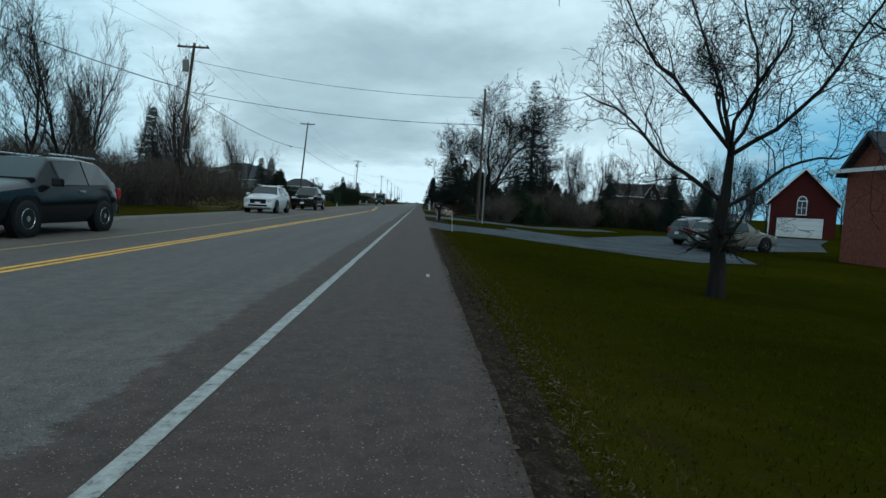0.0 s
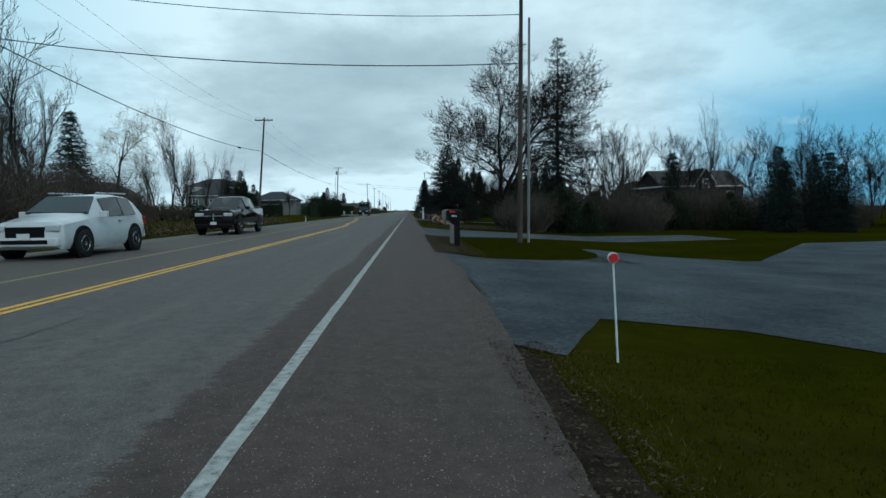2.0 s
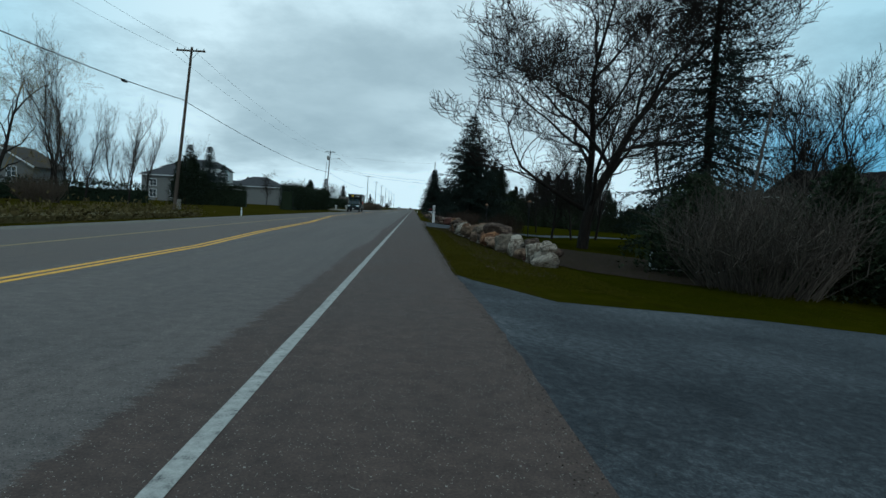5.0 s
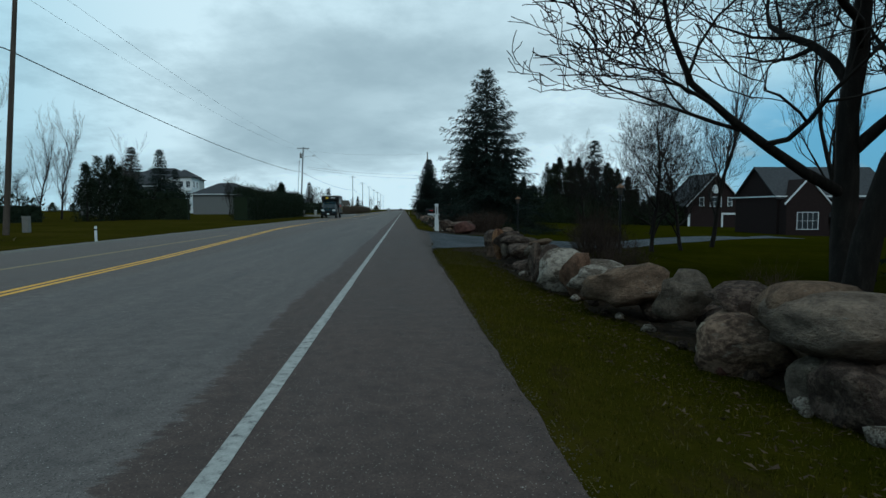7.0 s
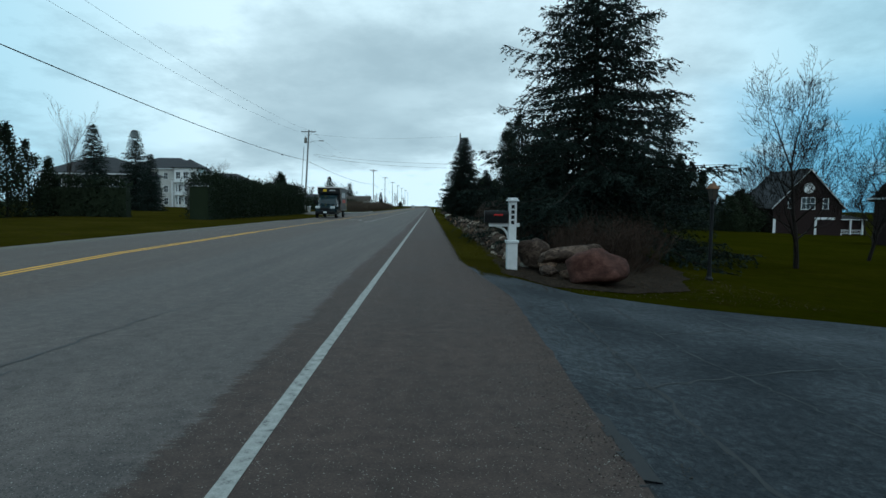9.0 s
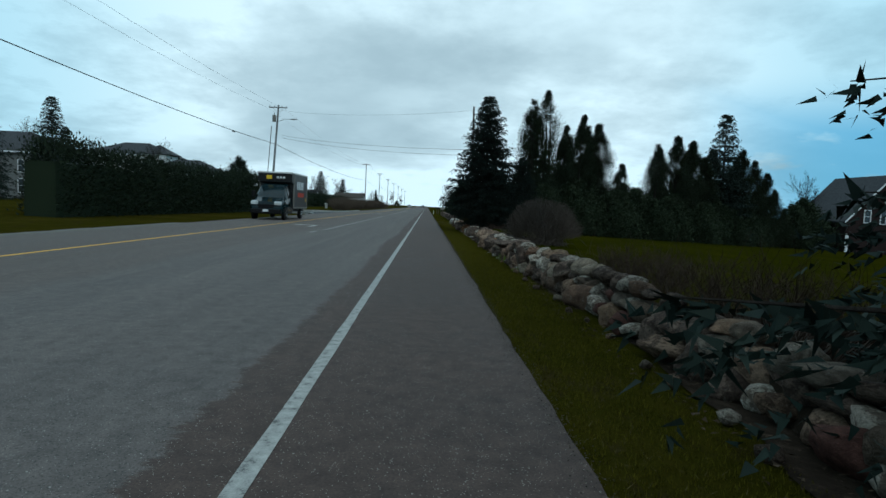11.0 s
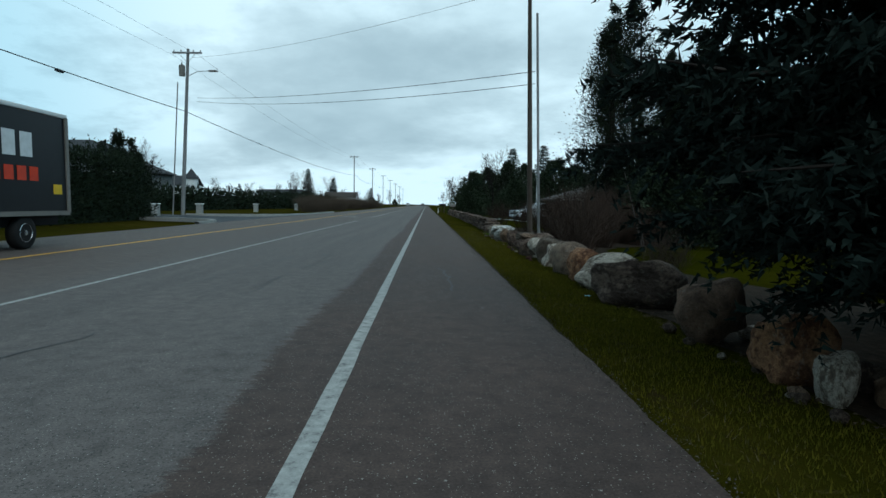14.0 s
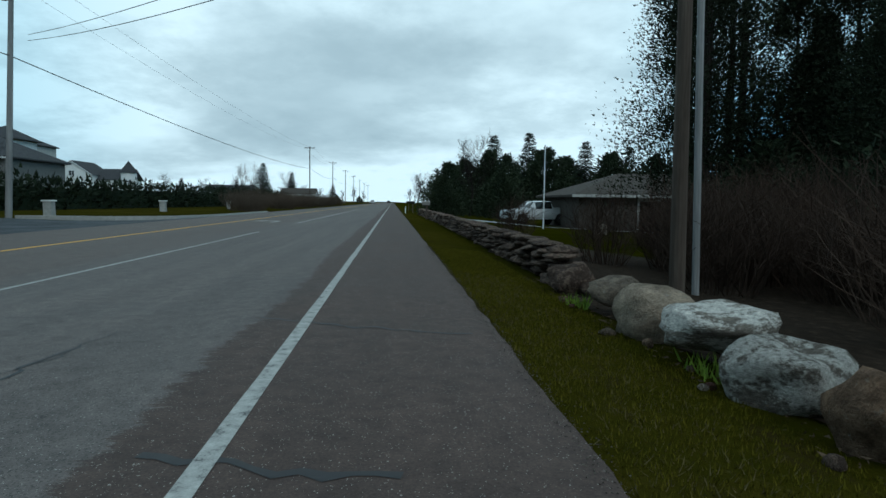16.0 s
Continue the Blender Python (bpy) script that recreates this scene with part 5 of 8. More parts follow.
for x, y, s in ((-45.2, 172.6, 0.98), (-45.2, 184, 1.04), (-40.5, 179, 0.7)):
    tree(SPRUCE_D[0 if s < 1 else 1], "spruce_tree", x, y, L_SPR, size=s, group="paired spruces on the far side")
for i, (x, y, s) in enumerate(((-31, 131, 0.95), (-31, 133.5, 1.1), (-31, 136, 1.15), (-31, 138.5, 1.0), (-31, 141, 0.8), (-23.2, 183.4, 0.9), (-22.9, 185.0, 1.05), (-23.0, 186.8, 1.0), (-23.2, 188.6, 0.85))):
    tree(COLUMN[i % 2], "columnar_cedar", x, y, L_COL, rz=40 * i, size=s, group="columnar cedars on the far side")
for i, (x, y, s) in enumerate(((-32, 182, 0.65), (-62, 205, 1.0), (-38, 330, 0.9), (-44, 410, 1.2), (-36, 300, 0.8), (-27, 197, 0.55))):
    tree(FAR_BARE[i % 3], "bare_tree", x, y, L_FAR, rz=30 * i, size=s, group="distant bare trees")
for i, (x, y, s) in enumerate(((-52, 400, 1.35), (-44, 420, 1.1), (-40, 300, 0.4), (-36, 296, 0.35), (-60, 330, 0.6), (-30, 460, 0.8))):
    tree(SPRUCE_D[i % 2], "spruce_tree", x, y, "distant dark conifer on the skyline", size=s, group="distant conifers")
# far right-hand side, beyond the bungalow
for i, (x, y, s) in enumerate(((8, 232, 1.5), (11, 240, 1.8), (14, 236, 2.0), (18, 244, 2.1), (23, 240, 2.3), (28, 246, 2.2), (33, 240, 2.3), (38, 236, 2.2), (44, 240, 2.3), (6.5, 222, 1.0), (13, 222, 1.2), (50, 234, 2.3))):
    tree(BUSHY[i % 2], "evergreen_bush", x, y, "distant dark evergreen mass behind the bungalow", rz=33 * i, size=s, group="evergreens behind the bungalow")
for i, (x, y, s) in enumerate(((15, 238, 0.95), (21, 242, 1.05), (30, 243, 1.0), (36, 241, 0.95))):
    tree(SPRUCE_D[i % 2], "spruce_tree", x, y, "distant dark conifer on the skyline", size=s, group="distant conifers")
for i, (x, y, s) in enumerate(((10, 226, 0.85), (16, 520, 1.6), (24, 520, 1.6), (34, 530, 1.6), (42, 525, 1.5), (8, 330, 0.8))):
    tree(FAR_BARE[i % 3], "bare_tree", x, y, L_FAR, rz=30 * i, size=s, group="distant bare trees")


# hedges, brush and far woods
def hedge(name, x0, y0, x1, y1, width, height, count, label, mat, size=0.22, seed=3, category="hedge", ragged=0.12, z0=None):
    rnd = np.random.RandomState(seed)
    a, b = np.array((x0, y0)), np.array((x1, y1))
    length = np.linalg.norm(b - a)
    d = (b - a) / length
    s = np.array((-d[1], d[0]))

    def env(r):
        u, f = r.uniform(0, length), r.randint(4)
        top = height * (1 + ragged * 2.2 * noise.noise((u * 0.7, seed, 0.3)) + ragged * noise.noise((u * 2.1, seed, 4.3)))
        if f == 0:
            off, h, n = r.uniform(-1, 1) * width / 2, top, (0, 0, 1)
        else:
            sg = 1 if f == 1 or f == 3 and r.rand() < 0.5 else -1
            off, h, n = sg * width / 2 * r.uniform(0.7, 1.0), top * r.uniform(0, 1), (sg * s[0], sg * s[1], 0.2)
        p = a + d * u + s * off
        base = ground_z(p[0], p[1]) if z0 is None else z0
        return np.array((p[0], p[1], base + h)) + r.normal(0, 0.09, 3) * (width + 0.6), np.array(n)

    tris = leaf_cloud(rnd, count, env, size)
    # dark inner body keeps the hedge closed
    t = thing(name, 0, 0, 0, label, category, kind="stuff")
    part("foliage", tri_mesh(name, tris, mat), None, t)
    k = max(2, int(length / 1.5))
    vs, fs = [], []
    for i in range(k + 1):
        p = a + d * length * i / k
        for o, h in ((-0.36, -0.1), (-0.34, 0.82), (0.34, 0.82), (0.36, -0.1)):
            q = p + s * o * width
            vs.append((q[0], q[1], (ground_z(q[0], q[1]) if z0 is None else z0) + h * height * (1 + 0.08 * noise.noise((i * 1.3, seed, 1)))))
        if i:
            j = 4 * i
            fs += [(j - 4, j - 3, j + 1, j), (j - 3, j - 2, j + 2, j + 1), (j - 2, j - 1, j + 3, j + 2)]
    fs += [(0, 1, 2, 3), (4 * k, 4 * k + 1, 4 * k + 2, 4 * k + 3)]
    part("inner_branches", mesh_of(name + "_core", vs, fs, mat), None, t)
    return t


hedge("hedge", -18.6, 141, -18.6, 179, 2.2, 3.4, 46000, "long tall dark cedar hedge along the far side", HEDGE, 0.15, 3)
hedge("hedge", -25, 142, -32, 141, 1.6, 3.0, 2500, "dark cedar hedge across a lawn", HEDGE, 0.25, 4)
hedge("hedge", -31, 200, -24, 290, 3.0, 2.4, 9000, "dark trimmed hedge before distant houses", HEDGE, 0.4, 5)
hedge("hedge", -40, 108, -34, 128, 1.6, 1.9, 2500, "low dark hedge on the far lawn", HEDGE, 0.3, 6)
hedge("brush", -20.5, 8, -20.5, 66, 3.0, 1.9, 9000, "dense dark undergrowth along the far ditch", BRUSH_MAT, 0.16, 7, "brush", 0.3)
for i in range(22):
    shrub(BRUSH[i % 2], "brush", -18.2 - 2.6 * ((i * 7) % 5) / 4 - (i % 3), 10 + 2.6 * i, "dark leafless roadside brush and saplings", 0.85 + 0.35 * ((i * 5) % 7) / 6, 37 * i, "brush", "brush along the far ditch", 1.0)
for i in range(10):
    shrub(SCRUB, "scrub", -30 - (i % 3) * 3, 68 + 3.6 * i, "dark leafless scrub on the far side", 1.1, 51 * i, "brush", "scrub on the far side")
for i in range(16):
    shrub(SCRUB, "scrub", -15.5 - (i % 3), 222 + 7 * i, "russet leafless scrub beside the far road", 1.2, 51 * i, "brush", "russet scrub by the road")
hedge("dry_grass_bank", -14.0, 44, -15.0, 92, 2.4, 0.3, 9000, "tall dry brown grass along the far ditch", STRAW, 0.16, 8, "grass", 0.3)
WOODS = [(-60, 560, -420, 470, 34, 1.3), (-24, 640, -160, 660, 16, 1.0), (14, 600, 150, 560, 16, 1.2), (62, 120, 150, 60, 14, 1.0), (60, 215, 180, 160, 14, 1.0), (-70, 130, -170, 60, 16, 1.0), (-75, 190, -200, 220, 16, 1.0)]
for j, (ax, ay, bx, by, k, sz) in enumerate(WOODS):
    for i in range(k):
        u = (i + 0.5 * noise.noise((i * 1.7, j, 0))) / k
        tree(FAR_BARE[(i + j) % 3], "bare_tree", ax + (bx - ax) * u, ay + (by - ay) * u + 6 * noise.noise((i * 2.3, j, 5)), "distant bare tree in a line of leafless woods", rz=67 * i, size=sz * (0.8 + 0.3 * ((i * 3) % 5) / 4), group="distant leafless woods")
for i in range(26):
    tree(BUSHY[i % 2], "evergreen_bush", -420 + 16.5 * i, 560 - 2.2 * i * (i < 13) + 30 * (i >= 13), "distant dark evergreen on the skyline", rz=40 * i, size=1.1 + 0.5 * ((i * 3) % 4) / 3, group="distant skyline evergreens") if not -22 < -420 + 16.5 * i < 8 else None


# ---------------------------------------------------------------- shrubs behind the walls
for i, (x, y, s) in enumerate(((5.6, 84.5, 0.6), (6.6, 87.2, 0.78), (5.2, 81.5, 0.45), (5.6, 77.5, 0.35))):
    shrub(SHRUB[i % 2], "shrub", x, y, "bare multi-stemmed shrub behind the boulder wall", s, 60 * i, group="shrubs behind the boulder wall")
shrub(SHRUB[1], "shrub", 8.0, 91.8, "bare multi-stemmed shrub on the lawn beside the driveway", 0.72, 30)
shrub(DENSE, "rounded_shrub", 6.5, 139.8, "large dense rounded twiggy shrub behind the stone wall", tall=0.92)
for i, (x, y, s) in enumerate(((5.6, 106.5, 1.1), (6.3, 109.3, 1.2), (5.2, 112.0, 0.9), (4.9, 118.0, 0.9), (5.0, 122.5, 0.8)  )):
    shrub(LOW, "low_shrub", x, y, "low bare reddish twiggy shrub in a mulch bed", s, 50 * i, group="low shrubs in the bed")
for i, (x, y, s, t) in enumerate(((4.7, 156.0, 0.62, 1), (5.2, 157.3, 0.6, 1), (5.0, 150.6, 0.38, 1), (6.0, 160.6, 0.85, 1), (7.2, 162.5, 0.9, 1), (6.0, 164.8, 0.75, 1), (8.2, 166.5, 0.95, 1), (7.0, 168.0, 0.85, 1), (5.6, 169.0, 0.7, 1), (9.5, 170.0, 0.95, 1))):
    shrub(SHRUB[i % 2], "shrub", x, y, "tall tangled bare shrub behind the boulders", s * 1.15, 47 * i, group="tangled shrubs by the cedars", tall=t)
for i, (x, y, k) in enumerate(((6.3, 159.4, 0.5), (9.4, 163.4, 0.7), (8.0, 164.2, 0.8), (9.6, 166.6, 1.0), (6.9, 166.4, 0.8), (8.6, 168.0, 1.0), (10.6, 169.5, 1.1), (7.6, 169.0, 0.85), (8.4, 146.4, 0.7))):
    shrub(BRUSH_DARK[i % 2], "brush", x, y, "dense tangle of dark bare brush below the cedars", 0.6 * k, 61 * i, "brush", "brush below the cedars")
shrub(SHRUB[0], "shrub", 5.0, 176.0, "small bare shrub beside the flat stone wall", 0.75, 20)
for x, y, h, lx in ((8.6, 161.2, 2.9, -0.75), (7.7, 158.6, 1.7, -0.3)):
    p = thing("leaning_stem", x, y, ground_z(x, y) - 0.1, "thin pale leaning tree stem among shrubs", "sapling")
    part("stem", rod(bmesh.new(), (0, 0, 0), (lx, 0.1, h), 0.028, 0.012, 6), TWIG_PALE, p)
p = thing("leaning_stem", 9.6, 66.0, ground_z(9.6, 66) - 0.1, "pale leaning tree stem before dark evergreens", "sapling")
part("stem", rod(bmesh.new(), (0, 0, 0), (0.9, 0.2, 5.2), 0.07, 0.03, 7), TWIG_PALE, p)


# ---------------------------------------------------------------- stones
def boulder(seed, flat=1.0, facets=13, sub=3, rough=0.24):
    """A field stone: a ball cut by random planes, worn and roughened."""
    rnd = random.Random(seed)
    bm = bmesh.new()
    bmesh.ops.create_icosphere(bm, subdivisions=sub, radius=1.0)
    planes = []
    for _ in range(facets):
        d = Vector((rnd.gauss(0, 1), rnd.gauss(0, 1), rnd.gauss(0, 0.8))).normalized()
        planes.append((d, rnd.uniform(0.55, 0.82)))
    sx, sy = rnd.uniform(0.85, 1.2), rnd.uniform(0.8, 1.1)
    for v in bm.verts:
        c = v.co.copy()
        for d, k in planes:
            h = c.dot(d) - k
            if h > 0:
                c -= d * h * 0.95
        n = c.normalized()
        c += n * (rough * noise.noise(c * 1.4 + Vector((seed, 0, 0))) + 0.35 * rough * noise.noise(c * 4.2 + Vector((0, seed, 0))) + 0.12 * rough * noise.noise(c * 11 + Vector((0, 0, seed))))
        v.co = Vector((c.x * sx, c.y * sy, c.z * flat))
    return bm


STONE_RED = surface("dark_red_granite", [(0.3, (0.018, 0.009, 0.007)), (0.5, (0.052, 0.023, 0.018)), (0.72, (0.105, 0.050, 0.038))], 4.0, 0.85, 0.7, 0.04, fine=22, varied=0.15)
def mottled(name, base, patch, veil, scale, share):
    """Weathered rock: a dark body with ragged pale patches, fine grain and a film of lichen."""
    m, n, l, b = shader(name)
    o = n.new("ShaderNodeObjectInfo")
    cmb = n.new("ShaderNodeCombineXYZ")
    l.new(calc(n, l, "MULTIPLY", o.outputs["Random"], 57.0), cmb.inputs[1])
    sh = n.new("ShaderNodeVectorMath"); sh.operation = "ADD"
    l.new(coords(n, l), sh.inputs[0]); l.new(cmb.outputs[0], sh.inputs[1])
    v = sh.outputs[0]
    big, mid, fine = noise_of(n, l, v, scale, 8, 0.68), noise_of(n, l, v, scale * 5, 6, 0.7), noise_of(n, l, v, scale * 22, 3, 0.7)
    k = n.new("ShaderNodeMapRange")
    for key, val in zip(("From Min", "From Max"), (share - 0.035, share + 0.035)):
        k.inputs[key].default_value = val
    l.new(calc(n, l, "ADD", calc(n, l, "MULTIPLY", big, 0.8), calc(n, l, "MULTIPLY", mid, 0.2)), k.inputs["Value"])
    col = mixed(n, l, base, patch, k.outputs[0])
    col = mixed(n, l, col, ramp(n, l, mid, [(0.3, (0.45, 0.44, 0.43)), (0.5, (0.95, 0.95, 0.95)), (0.7, (1.35, 1.34, 1.32))]), 1.0, "MULTIPLY")
    col = mixed(n, l, col, ramp(n, l, fine, [(0.3, (0.7, 0.7, 0.7)), (0.7, (1.25, 1.25, 1.25))]), 0.8, "MULTIPLY")
    lich = n.new("ShaderNodeMapRange")
    for key, val in zip(("From Min", "From Max", "To Min", "To Max"), (0.58, 0.66, 0.0, 0.5)):
        lich.inputs[key].default_value = val
    l.new(noise_of(n, l, v, scale * 2.4, 7, 0.72), lich.inputs["Value"])
    col = mixed(n, l, col, veil, lich.outputs[0])
    tone = calc(n, l, "MULTIPLY_ADD", o.outputs["Random"], 0.5, 0.75)
    cc = n.new("ShaderNodeCombineColor")
    for i in range(3):
        l.new(tone, cc.inputs[i])
    col = mixed(n, l, col, cc.outputs[0], 1.0, "MULTIPLY")
    l.new(col, b.inputs["Base Color"])
    b.inputs["Roughness"].default_value = 0.88
    b.inputs["Specular IOR Level"].default_value = 0.08
    bumped(n, l, b, calc(n, l, "ADD", calc(n, l, "MULTIPLY", big, 1.4), calc(n, l, "ADD", mid, calc(n, l, "MULTIPLY", fine, 0.35))), 0.9, 0.06)
    return m


STONE_DARK = mottled("dark_brown_fieldstone", (0.056, 0.039, 0.031), (0.130, 0.092, 0.072), (0.17, 0.15, 0.12), 1.6, 0.52)
STONE_ORANGE = mottled("orange_sandstone", (0.11, 0.052, 0.030), (0.24, 0.125, 0.066), (0.20, 0.17, 0.14), 1.4, 0.50)
STONE_WHITE = mottled("white_veined_rock", (0.15, 0.13, 0.11), (0.46, 0.435, 0.40), (0.28, 0.26, 0.22), 1.8, 0.48)
STONE_PALE = mottled("pale_granite", (0.145, 0.113, 0.088), (0.38, 0.325, 0.27), (0.26, 0.24, 0.20), 1.5, 0.49)
STONE_RUST = mottled("rust_granite", (0.088, 0.056, 0.040), (0.21, 0.140, 0.098), (0.22, 0.19, 0.15), 1.7, 0.50)
MATS = {"grey": STONE, "pale": STONE_PALE, "rust": STONE_RUST, "red": STONE_RED, "dark": STONE_DARK, "orange": STONE_ORANGE, "white": STONE_WHITE}
BOULDERS = {k: [done(boulder(200 + i * 7, 0.78 + 0.05 * (i % 3)), "boulder_" + k, m, True) for i in range(8 if k == "grey" else 4)] for k, m in MATS.items()}
SLABS = [done(boulder(300 + i, 0.26, 12, 2, 0.16), "flat_stone", STONE_DARK, True) for i in range(6)]
MID = {k: [done(boulder(330 + i * 3, 0.74, 13, 2, 0.2), "wall_stone_" + k, m, True) for i in range(8 if k == "grey" else 3)] for k, m in MATS.items()}


def stone(meshes, x, y, z, r, parent, rnd, tilt=14, squash=1.0, long_=1.0, rz=None):
    ob = new("stone", meshes[rnd.randrange(len(meshes))])
    ob.parent = parent
    ob.matrix_basis = pose(x, y, z, rnd.uniform(-tilt, tilt), rnd.uniform(-tilt, tilt), rnd.uniform(0, 360) if rz is None else rz) @ Matrix.Diagonal((r * long_, r, r * squash, 1))
    return ob


def kind_of(rnd, pale=0.12, rust=0.16, red=0.05):
    u = rnd.random()
    return "pale" if u < pale else "rust" if u < pale + rust else "red" if u < pale + rust + red else "grey" if u < 0.6 else "dark"


def block(seed, facets=11, sub=3):
    """A boulder brought to half-extents of one on each axis, so that it can be given a size outright."""
    bm = boulder(seed, 0.9, facets, sub, 0.26)
    lo = [min(v.co[i] for v in bm.verts) for i in range(3)]
    hi = [max(v.co[i] for v in bm.verts) for i in range(3)]
    for v in bm.verts:
        v.co = Vector([2 * (v.co[i] - lo[i]) / (hi[i] - lo[i]) - 1 for i in range(3)])
    return bm


BLOCKS = {k: [done(block(400 + 11 * i, 8 + 2 * (i % 4)), "block_" + k, m, True) for i in range(6)] for k, m in MATS.items()}


def placed(parent, seed, rows):
    """Single stones: stuff, x, y, height of the middle over the ground, half width, half height."""
    r = random.Random(seed)
    for k, x, y, z, w, h in rows:
        ob = new("stone", BLOCKS[k][r.randrange(6)])
        ob.parent = parent
        ob.matrix_basis = pose(x, y, ground_z(x, y) + z, r.uniform(-7, 7), r.uniform(-7, 7), r.choice((0, 180)) + r.uniform(-28, 28)) @ Matrix.Diagonal((w * 1.04, w * r.uniform(0.95, 1.2), h * 1.06, 1))


# boulder wall before the first lawn
wall_b = thing("boulder_wall", 0, 0, 0, "low dry wall of large rounded field boulders beside the verge", "stone wall")
placed(wall_b, 50, (
    ("pale", 4.31, 65.43, 0.16, 0.39, 0.22), ("pale", 4.42, 65.5, 0.44, 0.22, 0.15), ("pale", 4.22, 66.16, 0.26, 0.28, 0.32), ("pale", 4.41, 65.79, 0.45, 0.23, 0.19),
    ("rust", 4.17, 67.26, 0.15, 0.33, 0.21), ("pale", 4.11, 68.17, 0.3, 0.3, 0.36), ("pale", 4.29, 67.72, 0.44, 0.19, 0.13), ("dark", 4.33, 67.16, 0.47, 0.23, 0.19),
))
placed(wall_b, 70, (
    ("grey", 4.06, 70.08, 0.28, 0.41, 0.34), ("rust", 3.98, 71.11, 0.22, 0.49, 0.28), ("orange", 3.86, 72.19, 0.29, 0.44, 0.35), ("dark", 4.07, 72.24, 0.66, 0.5, 0.24),
    ("grey", 3.94, 74.1, 0.6, 0.5, 0.21), ("grey", 3.65, 75.06, 0.19, 0.26, 0.25), ("dark", 3.72, 73.7, 0.18, 0.26, 0.24),
))
placed(wall_b, 90, (
    ("grey", 3.96, 74.44, 0.51, 0.44, 0.32), ("rust", 3.73, 74.99, 0.21, 0.42, 0.27), ("grey", 3.73, 73.99, 0.14, 0.23, 0.2), ("dark", 3.85, 75.28, 0.54, 0.3, 0.17),
    ("grey", 3.8, 76.28, 0.45, 0.28, 0.27), ("grey", 3.6, 77.38, 0.4, 0.45, 0.25), ("pale", 3.73, 78.75, 0.37, 0.47, 0.23),
))
placed(wall_b, 110, (
    ("pale", 3.58, 79.75, 0.32, 0.54, 0.38), ("grey", 3.55, 78.9, 0.31, 0.3, 0.37), ("dark", 3.47, 80.71, 0.3, 0.34, 0.36), ("dark", 3.4, 81.3, 0.31, 0.16, 0.37),
    ("grey", 3.63, 81.73, 0.52, 0.39, 0.15), ("dark", 3.59, 83.09, 0.41, 0.4, 0.22), ("dark", 3.58, 83.78, 0.51, 0.47, 0.21), ("pale", 3.57, 80.5, 0.61, 0.07, 0.05),
    ("dark", 3.41, 82.4, 0.11, 0.3, 0.17), ("grey", 3.58, 81.69, 0.69, 0.22, 0.07),
))
placed(wall_b, 130, (
    ("dark", 3.63, 84.85, 0.53, 0.46, 0.27), ("orange", 3.36, 85.52, 0.37, 0.21, 0.43), ("grey", 3.38, 84.32, 0.35, 0.17, 0.2), ("grey", 3.36, 86.33, 0.15, 0.21, 0.21),
    ("rust", 3.53, 86.48, 0.46, 0.27, 0.18), ("dark", 3.51, 85.35, 0.61, 0.15, 0.14), ("pale", 3.51, 85.04, 0.7, 0.1, 0.05), ("dark", 3.61, 87.88, 0.42, 0.35, 0.29),
    ("rust", 3.53, 85.56, 0.76, 0.22, 0.09), ("grey", 3.5, 85.42, 0.38, 0.1, 0.15),
))
rnd = random.Random(5)
LINE_B = [(65, 4.2), (69, 4.0), (72, 3.75), (75, 3.6), (80, 3.4), (82, 3.35), (86, 3.3), (88.5, 3.45)]
y = 66.2
while y < 88.3:
    # smaller stones chinked in behind and below the boulders
    r = rnd.uniform(0.16, 0.27)
    x = at_y(LINE_B, y) + rnd.uniform(0.4, 0.75)
    stone(MID[kind_of(rnd, 0.1)], x, y, ground_z(x, y) + rnd.uniform(0.08, 0.34), r, wall_b, rnd)
    if rnd.random() < 0.75:
        r3 = rnd.uniform(0.04, 0.11)
        fx = at_y(LINE_B, y) - rnd.uniform(-0.02, 0.2)
        stone(MID[kind_of(rnd, 0.3)], fx, y + rnd.uniform(-0.5, 0.5), ground_z(fx, y) + r3 * 0.5, r3, wall_b, rnd)
    y += rnd.uniform(0.3, 0.5)

# pile at the mouth of the third driveway
pile = thing("rock_pile", 0, 0, 0, "pile of dark boulders with one large red rock in mulch", "rock pile")
rnd = random.Random(8)
for k, x, y, r, dz, sq, lo in (("red", 4.15, 102.7, 0.6, 0.24, 0.85, 1.2), ("dark", 3.9, 104.0, 0.46, 0.42, 0.62, 1.5), ("dark", 3.35, 104.6, 0.44, 0.36, 0.95, 1.1), ("grey", 3.75, 103.0, 0.2, 0.12, 0.9, 1), ("dark", 3.4, 103.5, 0.24, 0.1, 0.7, 1.3), ("rust", 3.5, 103.9, 0.24, 0.2, 0.6, 1.3), ("dark", 4.6, 104.6, 0.45, 0.35, 0.8, 1.2), ("pale", 3.55, 105.6, 0.26, 0.5, 0.5, 1.4)):
    stone(BOULDERS[k], x, y, ground_z(x, y) + dz, r, pile, rnd, 10, sq, lo)

